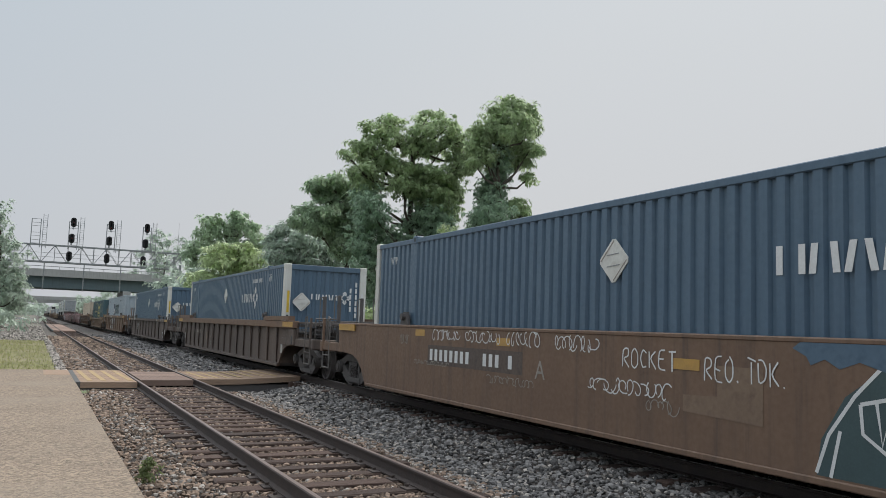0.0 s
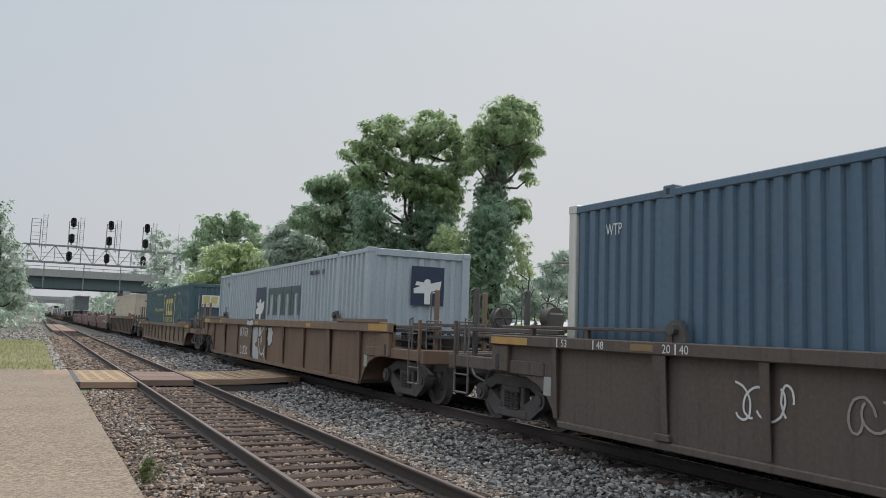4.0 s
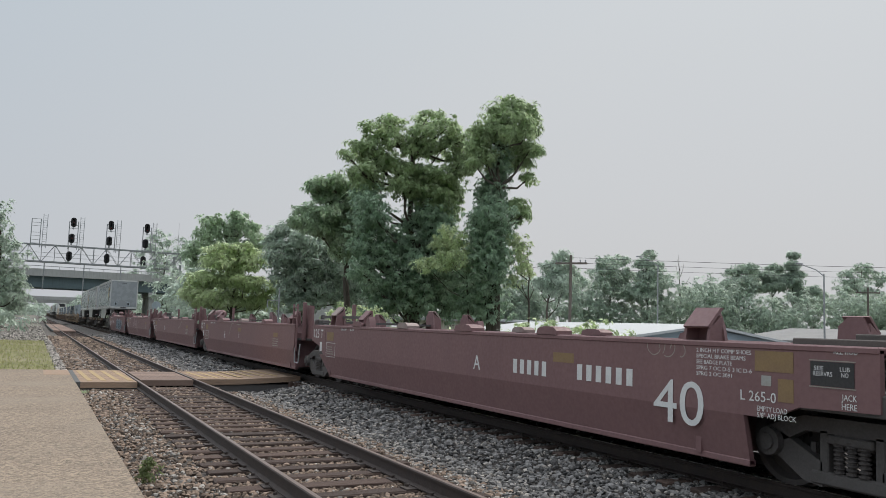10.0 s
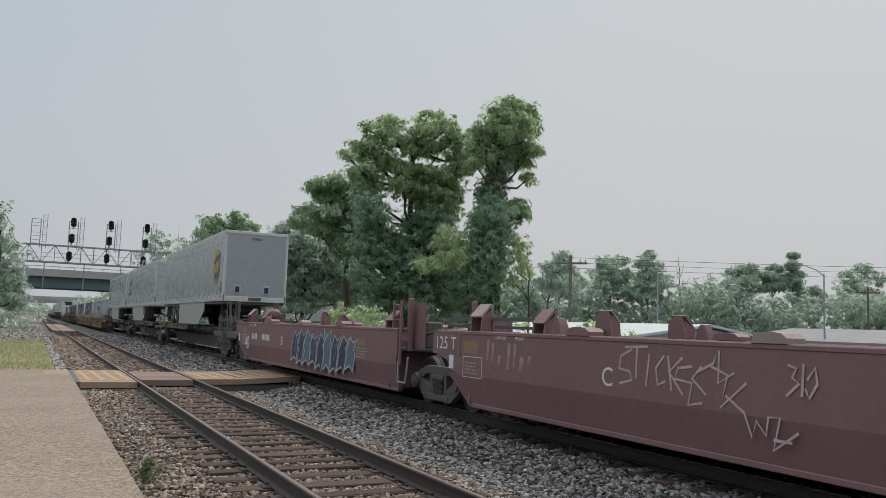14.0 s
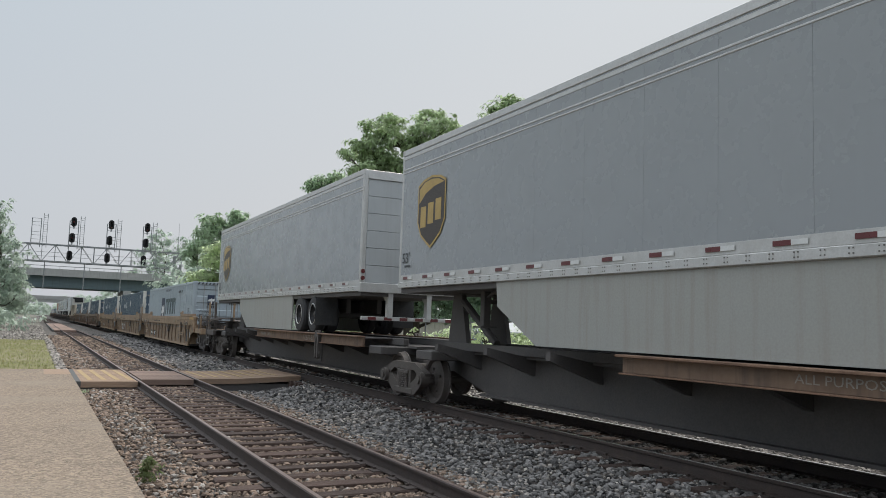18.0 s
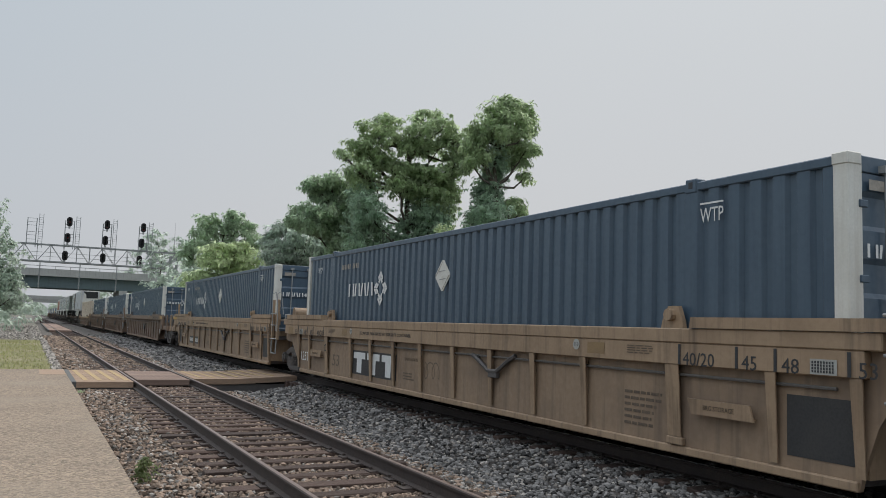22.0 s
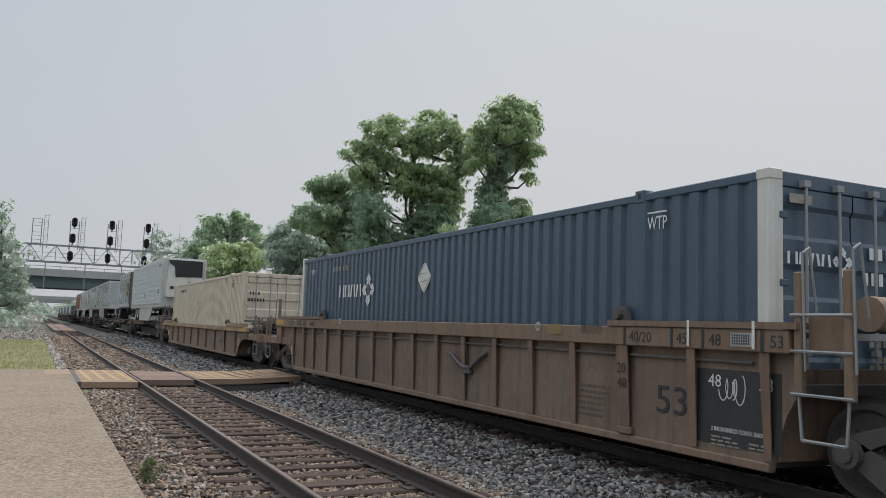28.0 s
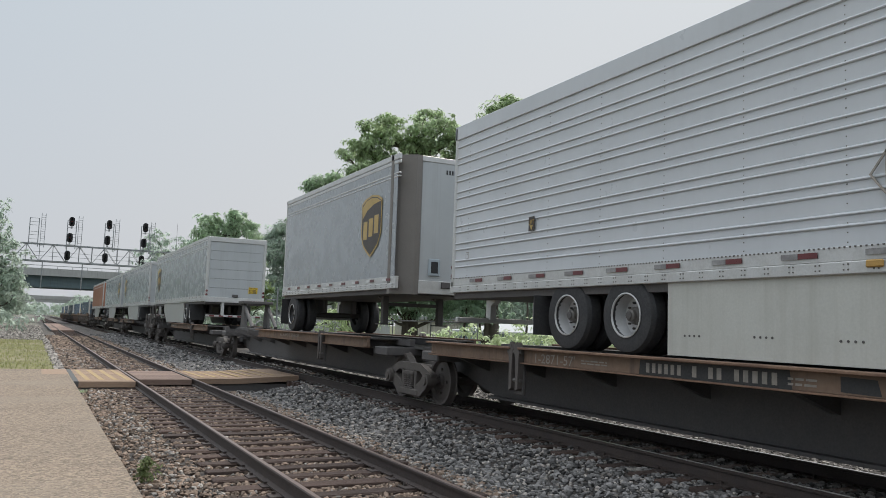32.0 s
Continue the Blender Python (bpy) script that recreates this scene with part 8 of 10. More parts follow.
def spine_car(label, paint, end_kind, q=-1):
    """One platform of an articulated spine car, 18.35 m long between truck centres; carries a truck at its leading end."""
    car = thing("spine_car", label, "railcar", "freight train")
    h = 18.35 / 2
    part("spine_beam", Shape().prism([(-h + 0.9, 0.62), (-h + 2.2, 0.3), (h - 2.2, 0.3), (h - 0.9, 0.62), (h - 0.3, 0.62), (h - 0.3, 1.0), (-h + 0.3, 1.0), (-h + 0.3, 0.62)], 0, -0.36, 0.36), black_steel, car, "deep black centre beam")
    part("beam_flange", Shape().box(-0.55, 0.55, -h + 0.4, h - 0.4, 1.0, 1.05).box(-0.5, 0.5, -h + 2.2, h - 2.2, 0.26, 0.3), black_steel, car)
    y0, y1 = -h + 1.55, h - 1.55
    for k in (-1, 1):
        for a, b in ((-1.9, 4.46), (4.72, 7.58)):
            a, b = sorted((q * a, q * b))
            rail_ob = part("side_rail", Shape().box(min(k * 1.28, k * 1.36), max(k * 1.28, k * 1.36), a, b, 1.0, 1.2, 0.01), paint, car)
            part("rail_flange", Shape().box(min(k * 1.28, k * 1.47), max(k * 1.28, k * 1.47), a - 0.02, b + 0.02, 1.196, 1.228, 0.006).box(min(k * 1.28, k * 1.42), max(k * 1.28, k * 1.42), a, b, 0.985, 1.005, 0.004), rail_rust, rail_ob, "rust-worn rail flange")
        part("beam_rail", Shape().box(min(k * 0.5, k * 0.62), max(k * 0.5, k * 0.62), y0 - 0.6, y1 + 0.6, 1.05, 1.2, 0.01), black_steel, car)
        for i in range(9):
            y = y0 + 0.4 + i * (y1 - y0 - 0.8) / 8
            part("outrigger", Shape().prism([(k * 0.36, 0.72), (k * 0.36, 1.0), (k * 1.3, 1.18), (k * 1.3, 1.06)], 1, y - 0.06, y + 0.06), black_steel, car)
        c = q * 4.6
        td = part("tie_down", Shape().box(min(k * 1.3, k * 1.36), max(k * 1.3, k * 1.36), c - 0.13, c + 0.13, 0.52, 1.0, 0.012), truck_steel, car, "steel tie-down bracket")
        for d in (-0.1, 0.08):
            part("clevis_arm", Shape().prism([(c + d - 0.02, 0.62), (c + d + 0.05, 0.58), (c + d + 0.05, 1.04), (c + d + 0.1, 1.2), (c + d + 0.03, 1.3), (c + d - 0.05, 1.2), (c + d - 0.03, 1.0)], 0, k * 1.36, k * 1.45), spine_steel, td)
        part("clevis_pin", Shape().tube((k * 1.41, c - 0.17, 1.16), (k * 1.41, c + 0.2, 1.16), 0.035, 8).tube((k * 1.4, c - 0.14, 0.74), (k * 1.4, c + 0.16, 0.74), 0.03, 8), galv_dirty, td)
        part("deck_plate", Shape().box(min(k * 0.5, k * 1.3), max(k * 0.5, k * 1.3), min(q * -1.9, q * 7.58), max(q * -1.9, q * 7.58), 1.17, 1.195), truck_steel, car)
    part("hand_rail", Shape().tube((1.42, y0, 1.62), (1.42, y1, 1.62), 0.018, 6), galv, car, "thin galvanised hand rail")
    for i in range(7):
        yy = y0 + 0.1 + i * (y1 - y0 - 0.2) / 6
        part("rail_post", Shape().tube((1.42, yy, 1.2), (1.42, yy, 1.62), 0.016, 6), galv, car)
    for y in (-h + 1.2, h - 1.2):
        part("end_bolster", Shape().box(-1.2, 1.2, y - 0.35, y + 0.35, 0.85, 1.03, 0.02), black_steel, car)
    return car


def hitch(car, y, k):
    """A folding trailer hitch."""
    part("hitch", Shape().prism([(y - 0.45, 1.2), (y + 0.3, 1.2), (y + 0.12, 2.2), (y - 0.18, 2.2)], 0, -0.5, -0.4).prism([(y - 0.45, 1.2), (y + 0.3, 1.2), (y + 0.12, 2.2), (y - 0.18, 2.2)], 0, 0.4, 0.5)
         .box(-0.6, 0.6, y - 0.4, y + 0.4, 2.12, 2.24, 0.02).tube((-0.45, y + k * 0.2, 2.0), (-0.45, y + k * 1.5, 1.22), 0.07, 8).tube((0.45, y + k * 0.2, 2.0), (0.45, y + k * 1.5, 1.22), 0.07, 8), black_steel, car, "black folding trailer hitch")


def lines(car, y, z, w, h, rows, mat, x, seed=1):
    """A paragraph too small to read, as plain bars of unequal length."""
    rg = random.Random(seed)
    out = []
    for r in range(rows):
        za = h / 2 - (r + 1) * h / rows
        xa = -w / 2
        end = w / 2 * rg.uniform(0.3, 1.0)
        while xa < end - 0.02:
            xb = min(end, xa + rg.uniform(0.05, 0.16))
            out.append([(xa, za), (xb, za), (xb, za + h / rows * 0.45), (xa, za + h / rows * 0.45)])
            xa = xb + 0.025
    return part("stencil_marking", flats(out), mat, car, "", on("side", x, y, z))


# Paler red for one edge lid and the rear guide's sloped plate.
lid_mat = material("pale patchy red steel", (0.30, 0.24, 0.22), 0.7, second=(0.19, 0.11, 0.10), scale=2, amount=0.8, bump=0.05)


def red_unit(label, front, rear, letter, lead=False, tail=False):
    """One unit of the empty five-well car, 15.7 m between truck centres; y = 0 lies midway between them."""
    car = thing("well_car_unit", label, "railcar", "freight train")
    h = 7.85
    yf = -h + 1.1 if not lead else -h + 0.55
    yr = h - 0.7 if not tail else h - 0.3
    poly = [(yf, 1.42), (yf, 0.95), (yf + 0.05, 0.25), (yr - 1.05, 0.25), (yr - 0.75, 0.62), (yr - 0.35, 0.95), (yr, 1.0), (yr, 1.42)]
    if lead:
        yf = -8.42
        poly = [(yf, 1.42), (yf, 0.88), (-7.6, 0.86), (-7.3, 0.74), (-7.08, 0.55), (-6.93, 0.25), (yr - 1.05, 0.25), (yr - 0.75, 0.62), (yr - 0.35, 0.95), (yr, 1.0), (yr, 1.42)]
    for k in (-1, 1):
        up = [(a, max(z, 0.72)) for a, z in poly]
        part("side_plate", Shape().prism(up, 0, k * 1.38, k * 1.44), paint_red, car)
        lo = [(a, min(z, 0.72)) for a, z in poly if z < 1.3]
        ya, yb = min(a for a, z in lo if z < 0.5), max(a for a, z in lo if z < 0.5)
        s = Shape()
        s.add([(k * 1.44, ya, 0.72), (k * 1.44, yb + 0.6, 0.72), (k * 1.34, yb, 0.22), (k * 1.34, ya, 0.22), (k * 1.38, ya, 0.72), (k * 1.38, yb + 0.6, 0.72), (k * 1.28, yb, 0.22), (k * 1.28, ya, 0.22)],
              [(0, 1, 2, 3), (7, 6, 5, 4), (0, 3, 7, 4), (1, 5, 6, 2), (3, 2, 6, 7), (0, 4, 5, 1)] if k > 0 else [(3, 2, 1, 0), (4, 5, 6, 7), (4, 7, 3, 0), (2, 6, 5, 1), (7, 6, 2, 3), (1, 5, 4, 0)])
        part("lower_plate", s, paint_red, car)
        part("top_chord", Shape().box(min(k * 1.3, k * 1.45), max(k * 1.3, k * 1.45), yf, yr, 1.38, 1.45, 0.015), paint_red, car)
        part("bottom_sill", Shape().box(min(k * 1.26, k * 1.36), max(k * 1.26, k * 1.36), ya, yb, 0.2, 0.27, 0.01), paint_red, car)
        for y, w in ((2.98, 0.5), (-0.16, 0.44), (-3.32, 0.42)) if not lead else ((4.1, 0.6), (1.6, 0.5), (-0.9, 0.6), (-3.4, 0.5)):
            hump = [(y - w / 2, 1.445), (y - w / 2, 1.50), (y - w * 0.36, 1.545), (y - w * 0.1, 1.56), (y + w * 0.2, 1.555), (y + w * 0.42, 1.53), (y + w / 2, 1.445)]
            part("edge_lid", Shape().prism(hump, 0, k * 1.20, k * 1.46), lid_mat if y in (-0.16, 1.6) else paint_red, car, "folded steel edge lid")
        for y, w, zz in ((5.82, 0.24, 1.89), (3.97, 0.2, 1.8), (-6.24, 0.24, 1.8)):
            gd = part("container_guide", Shape().prism([(y - w, 1.43), (y + w, 1.43), (y + w * 0.9, zz - 0.12), (y + w * 0.3, zz), (y - w * 0.5, zz), (y - w * 0.85, zz - 0.2)], 0, k * 1.18, k * 1.22), paint_red, car)
            for d in (-0.75, 0.7):
                part("gusset", Shape().prism([(k * 1.22, 1.44), (k * 1.42, 1.44), (k * 1.40, zz - 0.22), (k * 1.22, zz - 0.08)], 1, y + w * d - 0.02, y + w * d + 0.02), paint_red, gd)
            part("slope_plate", Shape().prism([(k * 1.2, zz), (k * 1.24, zz + 0.01), (k * 1.43, zz - 0.2), (k * 1.40, zz - 0.22)], 1, y - w * 0.8, y + w * 0.75), lid_mat if y > 5 else paint_red, gd)
        part("pin_block", Shape().prism([(3.4, 1.43), (3.66, 1.43), (3.62, 1.58), (3.56, 1.67), (3.48, 1.67), (3.42, 1.55)], 0, k * 1.28, k * 1.42), paint_red, car)
    part("well_floor", Shape().box(-1.3, 1.3, -6.2, 6.0, 0.22, 0.3), black_steel, car)
    for y in (-6.25, 6.05):
        part("bulkhead", Shape().box(-1.38, 1.38, y - 0.04, y + 0.04, 0.25, 1.2), paint_red, car)
    part("bearing_arm", Shape().box(-0.4, 0.4, yf - 0.9, -6.2, 0.6, 0.95, 0.02).box(-0.4, 0.4, 6.0, yr + 0.5, 0.6, 0.95, 0.02), black_steel, car)
    part("end_deck", Shape().box(-1.38, 1.38, yf, -6.2, 1.0, 1.06).box(-1.38, 1.38, 6.0, yr, 1.0, 1.06), black_steel, car)
    if letter in "EB":
        rv = yr + 0.35 if letter == "E" else yr - 1.6
        part("air_reservoir", Shape().lathe([(0.0, -0.55), (0.1, -0.54), (0.17, -0.46), (0.18, -0.4), (0.18, 0.4), (0.17, 0.46), (0.1, 0.54), (0.0, 0.55)], (-0.6, rv, 1.74), 1, 18), paint_red, car, "oxide-red air reservoir")
        part("reservoir_pipe", Shape().pipe([(-0.85, rv - 0.65, 1.52), (-0.86, rv - 0.05, 1.64), (-0.88, rv + 0.55, 1.72), (-0.8, rv + 0.95, 1.7)], 0.02, 6), galv_dirty, car)
        part("reservoir_pipe", Shape().pipe([(-0.92, rv - 0.85, 1.5), (-0.94, rv + 0.05, 1.55), (-0.9, rv + 0.85, 1.62)], 0.018, 6), galv_dirty, car)
        part("saddle", Shape().box(-0.75, -0.45, rv - 0.35, rv - 0.25, 1.06, 1.58).box(-0.75, -0.45, rv + 0.25, rv + 0.35, 1.06, 1.58), black_steel, car)
    elif not lead:
        part("cap_valve", Shape().box(-0.8, -0.45, yr - 0.3, yr + 0.1, 1.06, 1.62, 0.03).tube((-0.62, yr - 0.1, 1.6), (-0.62, yr - 0.1, 1.74), 0.13, 12).tube((-0.62, yr - 0.1, 1.74), (-0.62, yr - 0.1, 1.79), 0.16, 12), black_steel, car)
    part("valve_box", Shape().box(-0.75, -0.4, yf + 0.1, yf + 0.4, 1.06, 1.6, 0.03).tube((-0.57, yf + 0.25, 1.6), (-0.57, yf + 0.25, 1.72), 0.06, 8), black_steel, car)
    part("brake_pipe", Shape().pipe([(-0.9, yf, 1.3), (-0.8, yf - 0.7, 1.45), (-0.6, yf - 1.6, 1.3)], 0.025, 6).pipe([(-0.3, yf, 1.5), (-0.2, yf - 0.9, 1.6), (0.0, yf - 1.7, 1.4)], 0.02, 6), black_steel, car)
    part("walkway", Shape().box(-1.2, 1.2, yr - 1.4, yr + 0.1, 1.5, 1.55), black_steel, car)
    part("top_rail", Shape().box(-1.25, -1.2, yr - 3.4, yr, 1.62, 1.68), black_steel, car)
    if not lead:
        part("step", ladder_shape(-1.4, yf - 0.06, yf + 0.3, 0.72, 2.0, 5), paint_red, car)
        part("post", Shape().box(-1.25, -1.15, yf - 0.12, yf - 0.02, 1.0, 2.05, 0.012).box(0.2, 0.3, yf - 0.12, yf - 0.02, 1.0, 2.05, 0.012), paint_red, car)
        part("end_box", Shape().prism([(yf - 0.5, 1.06), (yf + 0.26, 1.06), (yf + 0.26, 1.8), (yf + 0.1, 1.98), (yf - 0.5, 1.95)], 0, -1.1, -1.06), paint_red, car, "raised end plate")
        part("stirrup", Shape().pipe([(-1.42, yf - 0.02, 0.8), (-1.42, yf - 0.05, 0.4), (-1.42, yf - 0.4, 0.4), (-1.42, yf - 0.5, 0.9)], 0.018, 6), galv, car)
    else:
        platform_end(car, -1, -h + 0.5, -h - 2.05, black_steel, (-1.05, 0.0), 1.45, None, True)
    if tail:
        platform_end(car, 1, h - 0.3, h + 1.85, black_steel, (-1.05, 0.4), 1.45, None, True)
        truck(car, h)
    else:
        truck(car, h)
        mark(car, "125 T", yr - 0.36, 1.23, 0.21, 0.72, mark_white, -1.452)
        part("sign_frame", flats([[(-0.52, -0.19), (0.52, -0.19), (0.52, 0.19), (-0.52, 0.19)]], 0.006), paint_red, car, "", on("side", -1.441, yr - 0.36, 1.22))
    if lead:
        truck(car, -h)
    mark(car, "LOAD LIMIT", yr - 2.2, 1.36, 0.045, 0.36, mark_white, -1.452)
    mark(car, "PER UNIT", yr - 2.75, 1.36, 0.045, 0.27, mark_white, -1.452)
    part("reflector", flats([[(-0.24, -0.065), (0.24, -0.065), (0.24, 0.065), (-0.24, 0.065)]]), reflector_faded, car, "faded yellow reflector", on("side", -1.441, -4.8 if not lead else -3.8, 1.1 if not lead else 1.14))
    part("reflector", flats([[(-0.24, -0.1), (0.24, -0.1), (0.24, 0.1), (-0.24, 0.1)]]), reflector_faded, car, "faded yellow reflector", on("side", -1.441, yr - 1.24, 1.18))
    if not lead:
        lines(car, -4.9, 0.9, 0.8, 0.26, 4, mark_dim, -1.442, 7)
    part("notice_frame", flats([[(-0.32, -0.17), (0.32, -0.17), (0.32, -0.16), (-0.32, -0.16)], [(-0.32, 0.16), (0.32, 0.16), (0.32, 0.17), (-0.32, 0.17)], [(-0.32, -0.16), (-0.31, -0.16), (-0.31, 0.16), (-0.32, 0.16)], [(0.31, -0.16), (0.32, -0.16), (0.32, 0.16), (0.31, 0.16)]]), mark_white, car, "", on("side", -1.442, yr - 1.3, 0.86))
    lines(car, yr - 1.3, 0.86, 0.5, 0.22, 4, mark_dim, -1.442, 8)
    part("data_plate", flats([[(-0.08, -0.13), (0.08, -0.13), (0.08, 0.13), (-0.08, 0.13)]]), mark_white, car, "", on("side", -1.441, yr - 0.55, 0.93))
    if letter:
        mark(car, letter, 2.35 if letter not in "AB" else (-1.4 if letter == "A" else 1.6), 0.95, 0.23, None, mark_white, -1.442)
    return car


# ---- the train, car by car; each place is where the car's middle would be at the clip's start ----
train = []


def set_out(ob, u, z=0.0, turn=0):
    ob.matrix_basis = pose(X_FAR, u, Z_FAR + z, 0, 0, turn)
    train.append((ob, u, z, turn))
    return ob


def again(ob, u, z=0.0, turn=0):
    return set_out(copy_thing(ob, pose(0, 0, 0)), u, z, turn)


FLOOR = 0.33
carA = set_out(well_car("rust-brown smooth-sided well car with sprayed graffiti", paint_brown, paint_brown, 1.52, ribs=False), 8.3)
block(carA, 3.5, 1.0, 2.9, 0.26, 10, mark_white, -1.465)
part("number_field", flats([[(-1.6, -0.17), (1.6, -0.17), (1.6, 0.17), (-1.6, 0.17)]], 0.001), paint_soot, carA, "darker number field", on("side", -1.4605, 3.45, 1.0))
for i, (y, z, w, h, n, mm) in enumerate(((4.35, 1.36, 1.0, 0.2, 9, 1), (3.05, 1.36, 1.1, 0.2, 9, 1), (1.85, 1.36, 0.9, 0.24, 7, 1), (0.55, 1.34, 0.95, 0.22, 8, 1), (6.1, 1.25, 0.4, 0.2, 8, 0), (2.2, 0.72, 1.3, 0.14, 14, 0), (4.9, 0.85, 1.4, 0.08, 16, 0), (-0.5, 0.85, 1.5, 0.2, 12, 1), (-1.1, 0.68, 0.5, 0.18, 5, 0))):
    scribble(carA, y, z, w, h, mark_white if mm else mark_dim, -1.466, 20 + i, n, 0.016 if mm else 0.012)
part("spray_field", flats([[(0.75, -0.62), (0.9, 0.35), (0.45, 0.5), (0.0, 0.42), (-0.45, 0.1), (-0.7, -0.3), (-0.75, -0.62)]], 0.001), mark_green, carA, "dark sprayed field", on("side", -1.4605, -3.9, 0.9))
s = Shape()
for i, line in enumerate((((-0.75, -0.6), (-0.62, -0.25), (-0.35, 0.12), (-0.02, 0.45)), ((-0.3, 0.05), (0.1, 0.15), (0.5, 0.12), (0.8, 0.0)), ((-0.3, 0.05), (-0.28, -0.2), (-0.05, -0.35), (0.4, -0.4), (0.8, -0.35)),
                          ((-0.15, 0.1), (-0.1, -0.28), (0.0, 0.1), (0.1, -0.34), (0.2, 0.1), (0.32, -0.36), (0.42, 0.08), (0.56, -0.36)), ((-0.5, -0.2), (-0.6, -0.62)), ((0.0, -0.6), (0.1, -0.48), (0.5, -0.55)))):
    ribbon(s, line, 0.035, 0.001 + i * 0.0005)
part("graffiti", s, mark_white, carA, "white sprayed outline", on("side", -1.463, -3.9, 0.9))
part("blue_overspray", flats([[(-0.5, 0.03), (-0.35, -0.04), (-0.3, -0.12), (-0.15, -0.06), (0.0, -0.14), (0.2, -0.07), (0.5, -0.16), (0.8, -0.1), (1.6, -0.2), (1.6, 0.1), (-0.4, 0.1)]], 0.0006), paint_umax, carA, "blue overspray", on("side", -1.464, -3.4, 1.38))
part("patch", flats([[(-0.75, -0.28), (0.35, -0.32), (0.35, 0.24), (-0.25, 0.24), (-0.25, -0.08), (-0.75, -0.1)]], 0.0006), paint_orange, carA, "paler brown paint patch", on("side", -1.463, -2.2, 0.95))
for y, z in ((5.4, 1.38), (2.4, 1.3), (-1.5, 1.18), (-4.6, 1.2)):
    part("reflector", flats([[(-0.2, -0.06), (0.2, -0.06), (0.2, 0.06), (-0.2, 0.06)]]), reflector, carA, "faded yellow reflector", on("side", -1.465, y, z))
sprayed(carA, "ROCKET", -0.9, 1.2, 0.95, 0.24, mark_white, -1.467, 0.02, 65)
sprayed(carA, "REO.TDK.", -2.35, 1.15, 1.15, 0.26, mark_white, -1.467, 0.018, 66)
mark(carA, "A", 1.38, 0.94, 0.26, None, mark_dim, -1.465)
set_out(blue_container(paint_umax, "wall", -0.06), 8.35, FLOOR)

carB = set_out(well_car("soot-dark ribbed well car with worn white marks", paint_soot, paint_brown, 1.53), 31.72)
block(carB, 5.75, 0.97, 0.5, 0.2, 4, mark_faint, -1.397)
block(carB, 4.85, 0.98, 0.85, 0.2, 6, mark_dim, -1.397)
scribble(carB, 3.94, 0.83, 0.5, 0.8, mark_dim, -1.393, 54, 4, 0.014)
scribble(carB, 1.9, 0.85, 0.75, 0.8, mark_dim, -1.393, 55, 4, 0.014)
part("patch", flats([[(-0.2, -0.2), (0.2, -0.2), (0.2, 0.2), (-0.2, 0.2)]], 0.0006), paint_orange, carB, "faded rusty patch", on("side", -1.391, 2.96, 0.84))
umax_wall = set_out(blue_container(paint_umax, "wall", 0.2), 31.75, FLOOR)

carC = set_out(well_car("dark grey-brown ribbed well car with graffiti tags", paint_soot, paint_soot, 1.41, wheel=(False, True), chord_h=0.15, spots=(-8.14, -6.03, -4.53, -3.0, -1.5, 0, 1.5, 3.0, 4.53, 6.03, 8.14), ledge=(5.87, 9.1), bar=True), 55.4)
for s in (-1, 1):
    for t, y in (("40", 5.6), ("20", 5.88), ("48", 7.08), ("53", 7.86)):
        mark(carC, t, s * y, 1.335, 0.1, None, mark_white, -1.504)
    for y in (5.73, 7.22, 8.02):
        part("tick", flats([[(-0.012, -0.06), (0.012, -0.06), (0.012, 0.06), (-0.012, 0.06)]]), mark_white, carC, "", on("side", -1.504, s * y, 1.335))
    part("reflector", flats([[(-0.2, -0.04), (0.2, -0.04), (0.2, 0.04), (-0.2, 0.04)]]), reflector_faded, carC, "faded ochre reflector", on("side", -1.503, s * 6.3, 1.335))
lines(carC, -7.75, 0.86, 0.5, 0.12, 2, mark_dim, -1.392, 15)
scribble(carC, 4.6, 0.85, 0.8, 0.4, mark_white, -1.40, 51, 4, 0.025)
scribble(carC, 3.3, 0.85, 0.7, 0.35, mark_dim, -1.40, 52, 4, 0.025)
scribble(carC, -7.8, 0.54, 0.62, 0.3, mark_white, -1.393, 53, 5, 0.03)
again(umax_wall, 55.4, FLOOR)

carD = set_out(well_car("brown ribbed well car with large silver graffiti", paint_brown, paint_orange, 1.55, spots=(-8.11, -6.05, -3.94, -1.95, 0, 1.95, 3.94, 6.05, 8.11), tall=paint_orange, wheel=(True, False), ledge_h=0.07), 79.2)
sprayed(carD, "BETTER", 3.07, 1.11, 1.2, 0.26, mark_white, -1.393, 0.045, 61)
sprayed(carD, "LUCK", 3.0, 0.5, 1.1, 0.3, mark_white, -1.393, 0.05, 62)
PIECE = (((-0.46, 0.0), (-0.4, 0.15), (-0.02, 0.12), (0.3, 0.17), (0.44, 0.02), (0.1, -0.02)),
         ((-0.4, -0.06), (-0.08, -0.04), (-0.05, -0.58), (-0.22, -0.58), (-0.34, -0.4)),
         ((-0.04, -0.05), (0.66, -0.05), (0.7, -0.28), (0.6, -0.52), (0.36, -0.6), (0.42, -0.68), (0.7, -0.7), (0.9, -0.86), (0.9, -1.08), (0.3, -1.1), (0.1, -1.0), (0.02, -0.58)),
         ((0.76, -0.06), (1.08, -0.05), (1.16, -0.26), (0.98, -0.36), (0.78, -0.36)),
         ((1.98, -0.08), (2.3, -0.04), (2.5, -0.2), (2.4, -0.52), (2.1, -0.62), (1.9, -0.4)))
